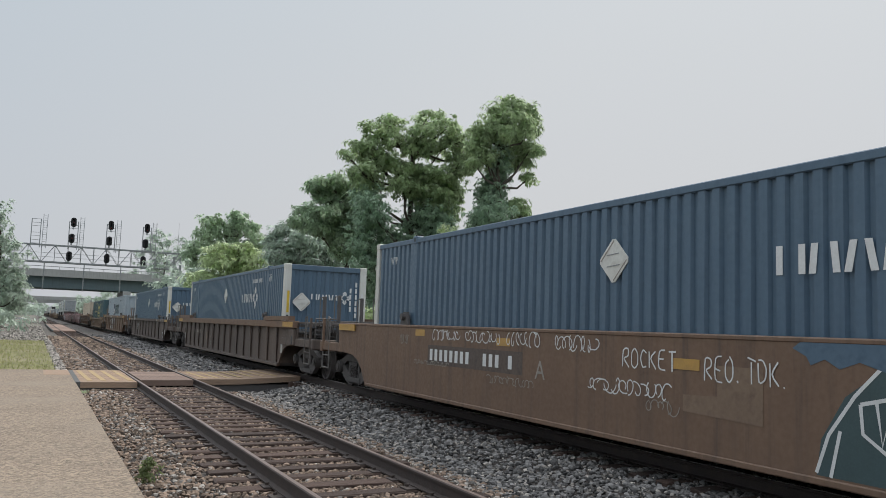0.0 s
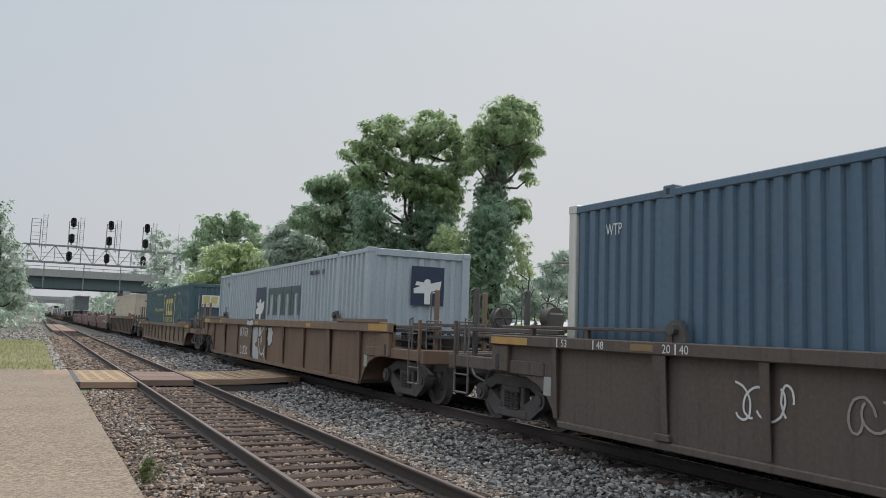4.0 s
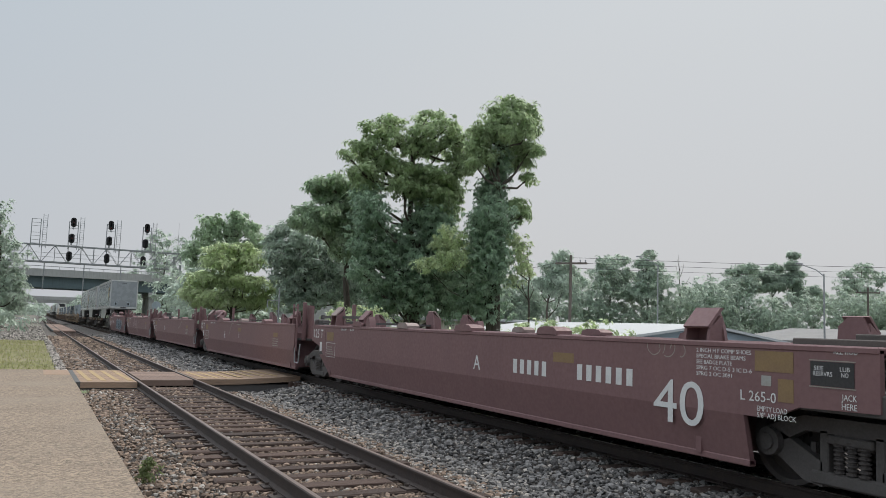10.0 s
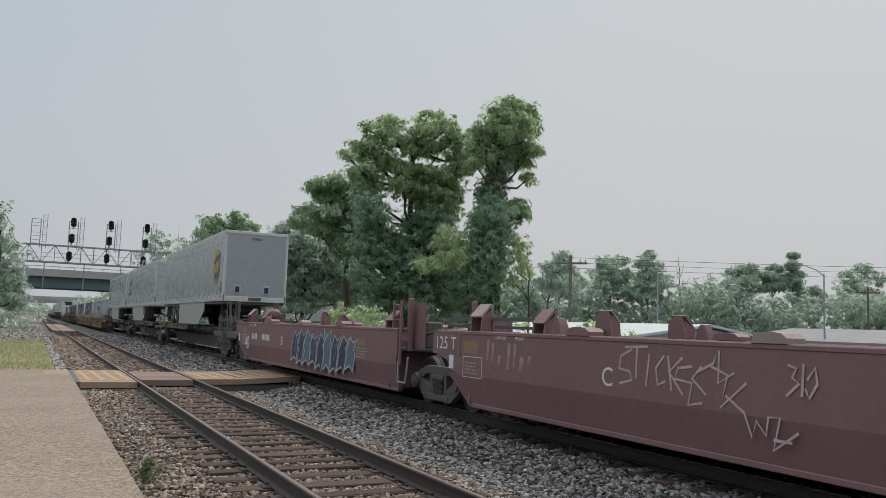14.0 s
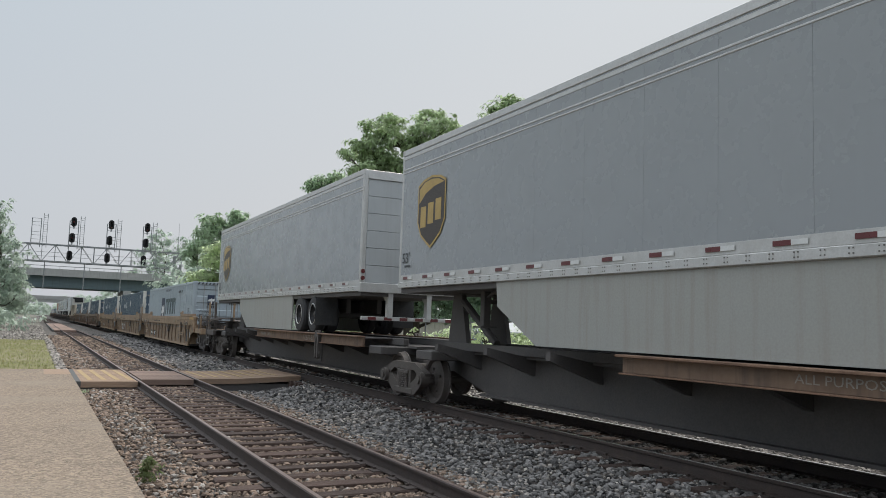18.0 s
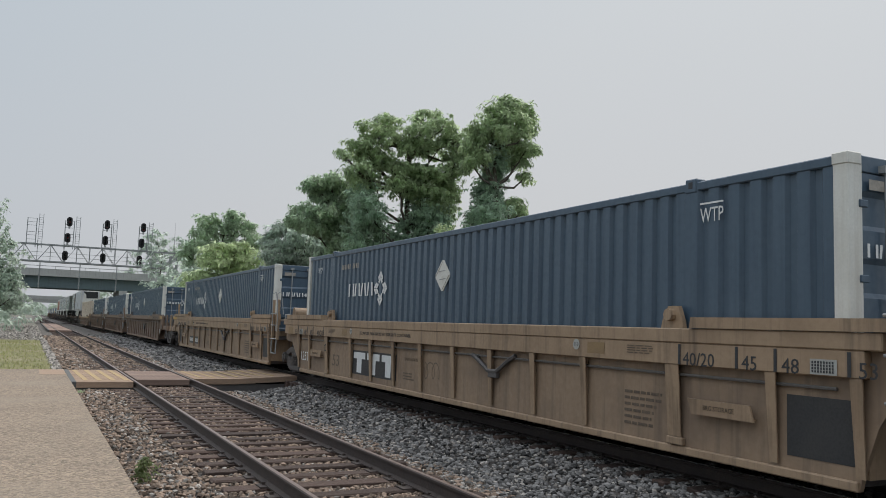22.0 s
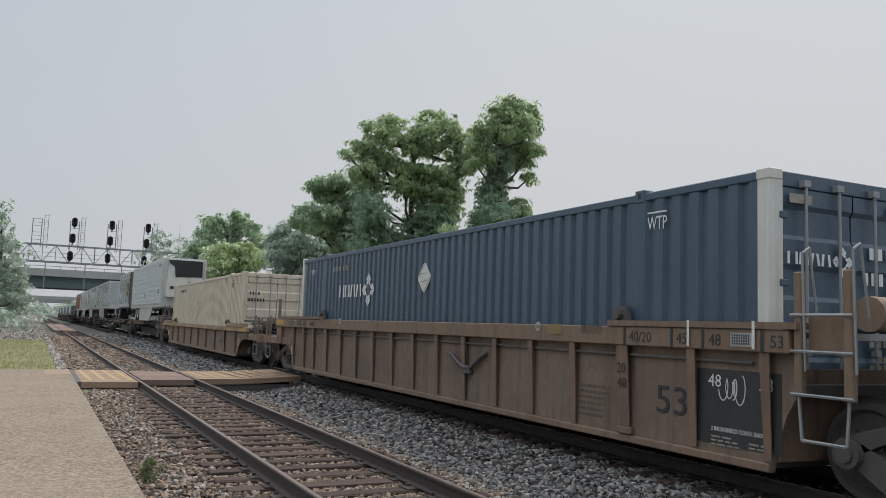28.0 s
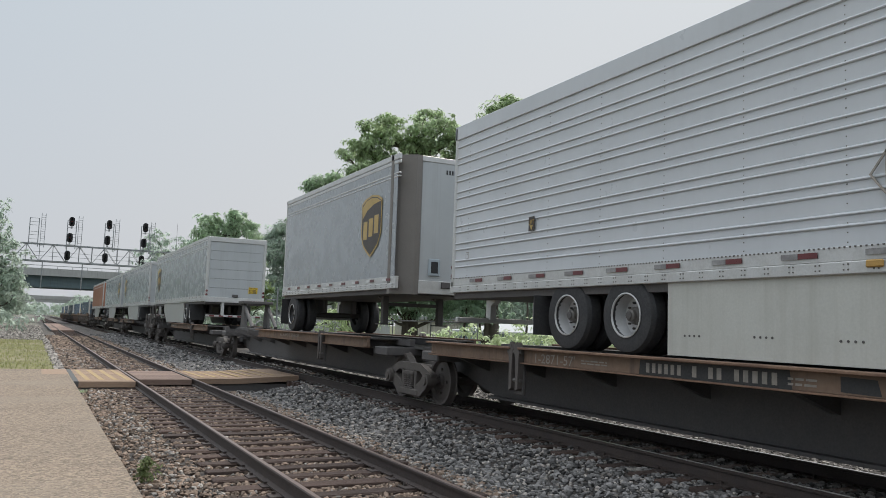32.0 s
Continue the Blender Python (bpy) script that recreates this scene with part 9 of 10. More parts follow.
for i, poly in enumerate(PIECE):
    cx, cz = sum(p[0] for p in poly) / len(poly), sum(p[1] for p in poly) / len(poly)
    for grow, lift, mm in ((0.045, 0.0, mark_dark), (0.0, 0.003, graffiti_silver)):
        wide = [(x + math.copysign(grow, x - cx), z + math.copysign(grow, z - cz)) for x, z in poly]
        part("graffiti", flats([wide], 0.002), mm, carD, "silver graffiti with black outline" if mm is graffiti_silver else "", on("side", (-1.394 if i else -1.502) - lift, 1.83, 1.36))
curve = Shape()
for i, way in enumerate((((0.76, -0.1), (0.76, -0.4), (0.86, -0.66), (1.06, -0.88), (1.26, -0.92), (1.46, -0.84), (1.6, -0.6), (1.63, -0.25), (1.5, -0.1), (1.3, -0.09), (1.18, -0.24), (1.16, -0.5), (1.12, -0.62), (1.07, -0.5), (1.1, -0.3)),
                         ((1.6, -0.2), (1.7, -0.1), (1.84, -0.06), (2.0, -0.1)), ((1.46, -0.84), (1.62, -1.0), (1.76, -1.12)))):
    ribbon(curve, way, 0.07, 0.001 + i * 0.001)
part("graffiti", curve, graffiti_silver, carD, "silver sprayed outline", on("side", -1.394, 1.83, 1.36))
mark(carD, "20", 6.05, 1.09, 0.1, None, mark_stencil, -1.482)
mark(carD, "40", 6.05, 0.94, 0.1, None, mark_stencil, -1.475)
for y in (6.6, 1.0, -4.5):
    part("reflector", flats([[(-0.2, -0.05), (0.2, -0.05), (0.2, 0.05), (-0.2, 0.05)]]), reflector, carD, "yellow reflector", on("side", -1.503, y, 1.44))
set_out(ship_container("wall", "53'"), 79.2, FLOOR)

carE = set_out(well_car("rusty orange-brown low-sided well car", paint_orange, paint_orange, 1.22, pitch=1.35, tall=paint_orange, wheel=(True, False), chord_h=0.16), 102.8)
part("stencil_panel", flats([[(-0.6, -0.13), (0.6, -0.13), (0.6, 0.13), (-0.6, 0.13)]], 0.001), panel_black, carE, "black number panel", on("side", -1.391, 4.35, 0.72))
block(carE, 4.35, 0.72, 1.0, 0.18, 6, mark_dim, -1.393)
block(carE, 5.6, 0.72, 0.7, 0.18, 4, mark_faint, -1.393)
mark(carE, "53", 1.55, 0.66, 0.24, 0.42, mark_stencil, -1.393)
lines(carE, 2.7, 0.66, 0.7, 0.18, 2, mark_stencil, -1.393, 16)
block(carE, 4.1, 1.14, 0.9, 0.09, 12, mark_dark, -1.504, rows=2)
set_out(green_container(), 102.8, FLOOR - 0.02)

carF = set_out(well_car("soot-brown ribbed well car with amber reflectors", paint_soot, paint_ochre, 1.53, pitch=1.12, rib_mat=paint_brown, posts=((-1.05, -0.5), (-1.05, 0.3)), wheel=(False, True)), 126.5)
for y, t in ((5.0, "20"), (5.0, "40")):
    mark(carF, t, 6.4, 0.95 if t == "20" else 0.78, 0.13, None, mark_dim, -1.48)
block(carF, 5.4, 0.95, 0.5, 0.2, 4, mark_faint, -1.397)
block(carF, 4.5, 0.95, 0.8, 0.2, 6, mark_faint, -1.397)
scribble(carF, 2.2, 0.75, 0.3, 0.6, mark_dim, -1.393, 56, 3, 0.014)
set_out(cream_container("wall"), 126.52, FLOOR)

red1 = set_out(red_unit("leading unit of an empty oxide-red well car", "open", "joint", "A", lead=True), 148.45)
mark(red1, "40", -6.0, 0.76, 0.47, 0.78, mark_white, -1.446)
block(red1, -3.0, 0.96, 0.96, 0.27, 4, mark_white, -1.442)
block(red1, -4.72, 0.97, 1.2, 0.27, 6, mark_white, -1.442)
for i, (t, w) in enumerate((("2 INCH H F COMP SHOES", 0.75), ("SPECIAL BRAKE BEAMS", 0.68), ("SEE BADGE PLATE", 0.5), ("SPRG 7 OC D-5 3 IC D-6", 0.76), ("SPRG 2 OC 3091", 0.5))):
    mark(red1, t, -6.28 - w / 2, 1.345 - i * 0.062, 0.042, w, mark_white, -1.442)
for t, y, z, h, w in (("L 265-0", -7.12, 0.92, 0.1, 0.44), ("EMPTY LOAD", -7.29, 0.805, 0.05, 0.36), ("5/8\" ADJ BLOCK", -7.34, 0.735, 0.05, 0.46), ("REL ROD", -8.1, 1.40, 0.055, 0.24), ("JACK", -8.13, 0.985, 0.055, 0.15), ("HERE", -8.13, 0.915, 0.055, 0.15), ("SEE", -7.82, 1.24, 0.04, 0.1), ("RESRVRS", -7.86, 1.19, 0.04, 0.2), ("LUB", -8.09, 1.24, 0.04, 0.1), ("NO", -8.09, 1.19, 0.04, 0.07)):
    mark(red1, t, y, z, h, w, mark_white, -1.4475)
part("stencil_panel", flats([[(-0.225, -0.11), (0.225, -0.11), (0.225, 0.11), (-0.225, 0.11)]]), panel_black, red1, "black lubrication stencil", on("side", -1.443, -7.955, 1.19))
part("sign_frame", flats([[(-0.24, -0.125), (0.24, -0.125), (0.24, -0.115), (-0.24, -0.115)], [(-0.24, 0.115), (0.24, 0.115), (0.24, 0.125), (-0.24, 0.125)]]), mark_dim, red1, "", on("side", -1.443, -7.955, 1.19))
part("data_plate", flats([[(-0.09, -0.11), (0.09, -0.11), (0.09, 0.11), (-0.09, 0.11)]]), reflector_faded, red1, "worn yellow data plate", on("side", -1.442, -7.45, 1.0))
part("data_plate", flats([[(-0.06, -0.05), (0.06, -0.05), (0.06, 0.05), (-0.06, 0.05)]]), skirt_mat, red1, "small pale tag", on("side", -1.442, -7.22, 1.08))
part("reflector", flats([[(-0.23, -0.1), (0.23, -0.1), (0.23, 0.1), (-0.23, 0.1)]]), reflector_faded, red1, "faded yellow reflector", on("side", -1.442, -7.31, 1.27))
scribble(red1, -5.8, 1.34, 0.55, 0.2, mark_dim, -1.442, 76, 4, 0.012)
red2 = set_out(red_unit("middle unit of an empty oxide-red well car", "joint", "joint", "E"), 164.15)
part("reflector", flats([[(-0.23, -0.065), (0.23, -0.065), (0.23, 0.065), (-0.23, 0.065)]]), reflector_faded, red2, "faded yellow reflector", on("side", -1.441, 0.0, 1.17))
mark(red2, "1", 0.02, 0.98, 0.2, None, mark_white, -1.442)
swipe = Shape()
ribbon(swipe, [(-0.32, -0.22), (-0.2, -0.08), (-0.08, 0.08), (0.06, 0.2), (0.22, 0.24), (0.34, 0.22)], 0.035, 0.001)
part("graffiti", swipe, mark_dim, red2, "pale sprayed swipe", on("side", -1.442, 1.3, 1.15))
lines(red2, 0.0, 1.36, 0.8, 0.07, 1, mark_dim, -1.442, 21)
red3 = set_out(red_unit("middle unit of an empty oxide-red well car", "joint", "joint", "D"), 179.85)
swipe = Shape()
ribbon(swipe, [(0.66, -0.12), (0.77, -0.12), (0.94, -0.06), (1.13, 0.01), (1.31, 0.09), (1.47, 0.17), (1.58, 0.2)], 0.04, 0.001)
part("graffiti", swipe, mark_dim, red3, "pale sprayed swipe", on("side", -1.442, -1.7, 1.15))
red4 = set_out(red_unit("middle unit of an empty oxide-red well car with faint tags", "joint", "joint", "C"), 195.55)
# a tall loose tag, a stroke a line
TAG = (((-0.68, 0.36), (-0.89, 0.27), (-0.92, 0.12), (-0.72, 0.09), (-0.69, -0.01), (-0.91, -0.06)), ((-0.81, 0.38), (-0.4, 0.4)), ((-0.59, 0.38), (-0.61, 0.02)), ((-0.37, 0.32), (-0.43, -0.06)), ((-0.12, 0.31), (-0.26, 0.16), (-0.23, -0.03), (-0.1, 0.02)), ((-0.06, 0.31), (-0.0, -0.08)), ((0.17, 0.3), (-0.04, 0.13), (0.18, -0.11)), ((0.32, 0.21), (0.1, 0.18), (0.05, 0.06), (0.32, 0.03), (0.26, -0.21), (0.47, -0.17)), ((0.46, 0.22), (0.32, 0.08), (0.53, -0.08)), ((0.38, 0.15), (0.63, 0.26), (0.71, 0.4), (0.7, 0.06), (0.92, 0.18)), ((0.59, 0.23), (0.83, 0.15), (0.73, -0.19), (1.08, 0.09)), ((0.8, -0.06), (1.05, -0.21), (1.15, -0.44), (1.2, -0.27), (1.32, -0.4), (1.35, -0.22), (1.49, -0.21), (1.41, -0.53), (1.7, -0.33)), ((1.41, -0.43), (1.63, -0.43)), ((1.58, 0.3), (1.68, 0.27), (1.63, 0.18), (1.71, 0.13), (1.56, -0.0)), ((1.76, 0.32), (1.74, 0.01)), ((1.8, 0.17), (1.89, 0.29), (1.91, 0.14), (1.82, -0.0), (1.78, 0.09)))
tag = Shape()
for i, stroke in enumerate(TAG):
    ribbon(tag, stroke, 0.03, 0.0006 * i)
part("graffiti", tag, tag_mat, red4, "loose pale sprayed tag", on("side", -1.443, 1.2, 0.95))
for y, z, w, h in ((5.35, 1.16, 0.1, 0.34), (5.2, 1.14, 0.08, 0.3), (5.0, 1.02, 0.1, 0.16), (4.72, 1.1, 0.12, 0.42), (4.55, 1.12, 0.09, 0.36), (4.36, 1.0, 0.14, 0.22), (4.15, 1.06, 0.1, 0.12)):
    part("graffiti", flats([[(-w * 0.5, -h * 0.5), (w * 0.2, -h * 0.46), (w * 0.5, h * 0.4), (w * 0.1, h * 0.5), (-w * 0.3, h * 0.42)]], 0.001), smudge_mat, red4, "pale overpainted smudge", on("side", -1.442, y, z))
red5 = set_out(red_unit("trailing unit of an empty oxide-red well car with blue graffiti", "joint", "open", "B", tail=True), 211.25)
mark(red5, "40", 5.85, 0.78, 0.42, 0.6, mark_white, -1.442)
block(red5, 3.4, 1.0, 1.0, 0.24, 6, mark_white, -1.442)
block(red5, 4.8, 1.0, 0.7, 0.24, 4, mark_white, -1.442)
def angular_piece(car, y0, z0, w, h, seed, x):
    """A sprayed piece of slanting, interlocked letter shapes: a dark ground, blue bodies and pale outlines."""
    rg = random.Random(seed)
    n = 9
    step = w / n
    for i in range(n):
        c = -w / 2 + (i + 0.5) * step
        lean = rg.uniform(-0.12, 0.2)
        t, b = h / 2 * rg.uniform(0.75, 1.1), -h / 2 * rg.uniform(0.75, 1.15)
        ww = step * rg.uniform(0.55, 0.75)
        ring = [(c - ww + lean * -0.6, b), (c - ww * 0.2, b * 0.72), (c + ww * 0.55 - lean * 0.5, b * 1.05), (c + ww * 0.8, b * 0.1), (c + ww * 0.45, 0.12 * h), (c + ww + lean, t), (c + ww * 0.1 + lean, t * 0.7), (c - ww * 0.5 + lean, t * 1.05), (c - ww * 0.9, 0.05 * h)]
        body = part("graffiti", flats([ring], 0.001 + 0.0002 * i), (mark_navy, mark_navy, paint_umax)[i % 3], car, "blue angular sprayed letter", on("side", x, y0, z0))
        s = Shape()
        ribbon(s, ring + ring[:1], 0.05, 0.0004)
        part("outline", s, paint_pale, body, "pale sprayed outline", pose(0, 0, 0.003 + 0.0002 * i))
        s = Shape()
        ribbon(s, [(c - ww * 0.3, b * 0.4), (c + ww * 0.1, 0.0), (c - ww * 0.1, t * 0.35), (c + ww * 0.4 + lean * 0.6, t * 0.55)], 0.06, 0.0004)
        part("stroke", s, mark_navy if i % 3 == 1 else paint_umax, body, "", pose(0, 0, 0.004 + 0.0002 * i))


angular_piece(red5, -2.0, 0.82, 4.9, 0.95, 75, -1.4415)

DECK = 1.225
spine_mid = spine_car("black spine car with tan deck edges", paint_ochre, "mid")
hitch(spine_mid, 8.0, -1)
truck(spine_mid, 18.35 / 2, GREY_TRUCK)
mark(spine_mid, "ALL PURPOSE SPINE CAR", -1.6, 1.115, 0.09, 1.9, mark_dim, -1.363)
spine_lead = spine_car("leading platform of a black spine car with tan deck edges", paint_ochre, "lead", 1)
hitch(spine_lead, -8.2, 1)
truck(spine_lead, 18.35 / 2, GREY_TRUCK)
truck(spine_lead, -18.35 / 2, GREY_TRUCK)
platform_end(spine_lead, -1, -18.35 / 2 + 0.4, -18.35 / 2 - 1.6, spine_steel, (-1.1,), 1.2, None, True)
mark(spine_lead, "1-2871-57'", 3.67, 1.09, 0.13, 0.95, mark_dim, -1.363)
part("number_ground", flats([[(-1.12, -0.09), (1.08, -0.095), (1.05, 0.09), (-1.1, 0.085)]], 0.001), panel_black, spine_lead, "smudged black number ground", on("side", -1.361, 0.78, 1.1))
block(spine_lead, 1.46, 1.095, 0.62, 0.15, 3, mark_dim, -1.364)
block(spine_lead, 0.42, 1.095, 1.2, 0.16, 6, mark_dim, -1.364, seed=4)
part("number_ground", flats([[(-0.2, -0.07), (0.2, -0.08), (0.16, 0.06), (-0.2, 0.07)]], 0.001), panel_black, spine_lead, "", on("side", -1.361, -1.02, 1.1))
lines(spine_lead, -0.5, 1.1, 0.5, 0.1, 2, mark_dim, -1.363, 31)
lines(spine_lead, 2.65, 1.1, 0.8, 0.07, 2, mark_dim, -1.363, 32)
spine_tail = spine_car("trailing platform of a black spine car with tan deck edges", paint_ochre, "tail")
hitch(spine_tail, 8.0, -1)
truck(spine_tail, 18.35 / 2, GREY_TRUCK)
platform_end(spine_tail, 1, 18.35 / 2 - 0.4, 18.35 / 2 + 1.7, spine_steel, (-1.1, 0.3), 1.2, spine_steel, True)
mark(spine_tail, "1-2871-57'", -3.67, 1.09, 0.13, 0.95, mark_dim, -1.363)
block(spine_tail, 0.75, 1.1, 1.3, 0.12, 10, mark_dim, -1.363)

dry = trailer("grey van trailer with shield emblem and red-white tape", 16.15, paint_trailer)
dry_lead = trailer("grey van trailer with black under-run guard", 16.15, paint_trailer, guard=black_steel)
reefer = trailer("white ribbed refrigerated trailer with black cooling grille", 16.1, paint_reefer, "reefer", rim_white, logo=False)
pup = trailer("short grey van trailer with shield emblem", 8.4, paint_trailer, "pup", single=True, skirt=False)
rusty = trailer("rusty orange van trailer", 16.15, paint_rusty, "rust", logo=False)
set_out(spine_lead, 231.67)
set_out(spine_mid, 250.02)
set_out(spine_tail, 268.45)
set_out(dry_lead, 230.45, DECK)
set_out(dry, 251.05, DECK, 180)
again(dry, 269.4, DECK, 180)


BRAND_Y = 3.05


def tan_unit(label, front, rear, letter, paint, chord, inset, banded=True, brand=False):
    """A unit of an articulated well car; the lighter kind has a deep marker band, the browner one a plain chord."""
    inner = (-4.3, -3.1, -1.9, -0.65, 0.65, 1.9, 3.1, 4.3)
    if banded:
        c = well_car(label, paint, chord, 1.57, front=front, rear=rear, inset=inset, name="well_car_unit", chord_h=0.16, tall=chord, spots=(-8.21, -7.29, -5.94) + inner + (5.94, 7.29, 8.21), rib_top=1.17, pipe=True, sheet_mat=paint_tan_grimy, ledge=(6.25, 9.4), ledge_h=0.12)
        for k in (-1, 1):
            part("marker_band", Shape().box(min(k * 1.385, k * 1.49), max(k * 1.385, k * 1.49), -8.3 if front != "open" else -9.6, 9.4 if rear != "short" else 8.4, 1.17, 1.408, 0.008), chord, c)
    else:
        c = well_car(label, paint, chord, 1.58, front=front, rear=rear, inset=inset, name="well_car_unit", chord_h=0.23, tall=chord, spots=[-8.16, -7.16] + [q * 1.03 + 0.18 for q in range(-6, 6)] + [6.36, 7.2, 8.16], pipe=True, sheet_mat=paint_brown_grimy, ledge=(5.75, 9.4), ledge_h=0.07, wheel=(front == "open", False), posts=((0.3,), (-1.05, 0.3)))
    f, tz, th = (-1.494, 1.24, 0.14) if banded else (-1.504, 1.46, 0.12)
    for s, kind in ((-1, front), (1, rear)):
        for t, y in (("53", 8.34), ("48", 7.54), ("45", 7.05), ("40/20", 6.36)):
            mark(c, t, s * y, tz, th, None, mark_dark, f)
        for y in (8.16, 7.37, 6.89, 6.08):
            part("tick", flats([[(-0.018, -0.11), (0.018, -0.11), (0.018, 0.11), (-0.018, 0.11)]]), mark_dark, c, "", on("side", f, s * y, tz + 0.045 if banded else tz))
        part("notice", flats([[(-0.14, -0.07), (0.14, -0.07), (0.14, 0.07), (-0.14, 0.07)]]), skirt_mat, c, "pale printed notice", on("side", f, s * 7.9, tz + 0.01))
        part("stencil_marking", bars(0.24, 0.11, 8, 4), mark_dark, c, "", on("side", f - 0.003, s * 7.9, tz + 0.01))
        part("reflector", flats([[(-0.17, -0.07), (0.17, -0.07), (0.17, 0.07), (-0.17, 0.07)]]), reflector_faded, c, "faded amber reflector", on("side", f, s * 4.6, tz + 0.06))
        if kind != "short":
            part("reflector", flats([[(-0.2, -0.1), (0.2, -0.1), (0.2, 0.1), (-0.2, 0.1)]]), reflector_faded, c, "faded amber reflector", on("side", f, s * 8.85, tz + 0.02))
        ring = part("round_sign", flats([[(0.07 * math.cos(q * 0.524), 0.07 * math.sin(q * 0.524)) for q in range(12)]], 0.003), skirt_mat, c, "small round number sign", on("side", f, s * 4.19, tz + 0.09))
        mark(c, "110", s * 4.19, tz + 0.09, 0.05, 0.09, mark_dark, f - 0.004)
        lines(c, s * 5.45, tz + 0.08, 0.5, 0.11, 4, mark_stencil, f, 5)
        if banded:
            part("bearing_tray", Shape().prism([(s * 6.2, 0.82), (s * 7.05, 0.82), (s * 7.1, 0.66), (s * 6.26, 0.66)], 0, -1.49, -1.47).box(-1.47, -1.39, min(s * 6.26, s * 7.05), max(s * 6.26, s * 7.05), 0.66, 0.68), paint, c, "open steel storage tray")
            mark(c, "BRG STORAGE", s * 6.64, 0.74, 0.05, 0.42, mark_brown, -1.491)
            if s < 0 or rear == "open":
                part("stencil_panel", Shape().box(-1.396, -1.388, min(s * 7.42, s * 8.13), max(s * 7.42, s * 8.13), 0.40, 0.97), panel_black, c, "black stencil panel")
    if banded:
        mark(c, "52,900 LBS. MAX GROSS WT FOR 20 FT CONTAINER", 2.3, tz + 0.06, 0.062, 2.6, mark_dark, f)
        mark(c, "LD LMT 113300 PER UNIT", 1.05, 0.86, 0.06, 0.8, mark_stencil, -1.393)
    if banded and not brand:
        for y, w, n in ((4.95, 1.1, 4), (3.6, 1.15, 6)):
            part("stencil_panel", flats([[(-w / 2, -0.15), (w / 2, -0.15), (w / 2, 0.15), (-w / 2, 0.15)]], 0.001), panel_black, c, "black number panel", on("side", -1.391, y, 0.57))
            block(c, y, 0.57, w * 0.85, 0.2, n, mark_white, -1.393)
        mark(c, "53", -0.9, 0.62, 0.28, 0.48, mark_stencil, -1.393)
    if banded and brand:
        part("brand_panel", flats([[(-1.22, -0.26), (1.22, -0.26), (1.22, 0.26), (-1.22, 0.26)]], 0.001), panel_black, c, "black brand panel", on("side", -1.391, BRAND_Y, 0.66))
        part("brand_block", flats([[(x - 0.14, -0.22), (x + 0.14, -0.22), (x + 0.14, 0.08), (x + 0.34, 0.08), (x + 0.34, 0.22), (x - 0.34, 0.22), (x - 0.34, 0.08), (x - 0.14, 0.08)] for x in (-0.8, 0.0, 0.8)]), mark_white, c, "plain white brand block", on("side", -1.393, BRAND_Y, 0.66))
        mark(c, "53", 5.38, 0.63, 0.26, 0.46, mark_stencil, -1.393)
    lines(c, -5.4, 0.64, 0.7, 0.44, 6, mark_stencil, -1.393, 6)
    part("brake_lever", Shape().pipe([(-1.43, -1.3, 1.06), (-1.44, -1.45, 1.02), (-1.45, -1.85, 0.84), (-1.45, -2.1, 0.84), (-1.44, -2.45, 1.04), (-1.43, -2.6, 1.1)], 0.035, 6).box(-1.47, -1.4, -2.12, -1.86, 0.74, 0.86, 0.01), black_steel, c, "black bent brake lever")
    scribble(c, 0.3, 0.7, 0.6, 0.4, mark_stencil, -1.393, 90, 3, 0.02)
    lines(c, 1.2, 0.55, 0.6, 0.16, 3, mark_stencil, -1.393, 8)
    if rear != "open":
        mark(c, "125T", 7.75, 0.62, 0.22, 0.66, mark_white, -1.40)
    mark(c, letter, 5.94, 0.9, 0.17, None, mark_dark, -1.484)
    return c


tan_a = set_out(tan_unit("leading unit of a tan articulated well car", "open", "over", "A", paint_tan, paint_tan, ()), 291.35)
tan_b = set_out(tan_unit("middle unit of a tan articulated well car", "short", "over", "C", paint_tan, paint_tan, (), True, True), 311.0)
tan_c = set_out(tan_unit("trailing unit of a tan articulated well car", "short", "open", "B", paint_tan, paint_tan, ()), 330.5)
set_out(ship_container("doors", "51'"), 291.4, FLOOR)
navy = set_out(blue_container(paint_navy, "doors"), 311.05, FLOOR)
set_out(blue_container(paint_navy, "doors", -0.08), 330.5, FLOOR)

brown_a = set_out(tan_unit("leading unit of a dusty brown articulated well car", "open", "over", "A", paint_ochre, paint_orange, ((7.25, 8.1),), False), 354.05)
brown_b = set_out(tan_unit("middle unit of a dusty brown articulated well car", "short", "over", "C", paint_ochre, paint_orange, ((7.25, 8.1),), False), 373.85)
brown_c = set_out(tan_unit("trailing unit of a dusty brown articulated well car", "short", "open", "B", paint_ochre, paint_orange, ((-8.3, -7.18),), False), 393.3)
for c in (brown_a, brown_b, brown_c):
    mark(c, "20", -6.0, 1.08, 0.12, None, mark_brown, -1.484)
    mark(c, "40", -6.0, 0.9, 0.12, None, mark_brown, -1.472)
    mark(c, "53", -6.78, 0.76, 0.31, 0.48, mark_dark, -1.398)
for y in (-7.17, -8.07):
    part("tick", flats([[(-0.018, -0.14), (0.018, -0.14), (0.018, 0.14), (-0.018, 0.14)]]), mark_white, brown_c, "", on("side", -1.522, y, 1.52))
mark(brown_c, "48", -7.44, 1.03, 0.13, None, mark_white, -1.40)
mark(brown_c, "53", -8.12, 1.03, 0.13, None, mark_white, -1.40)
mark(brown_c, "2 INCH SHELD COND. SHOES", -7.76, 0.53, 0.045, 0.74, mark_white, -1.40)
lines(brown_c, -7.6, 0.42, 0.42, 0.12, 3, mark_dim, -1.40, 13)
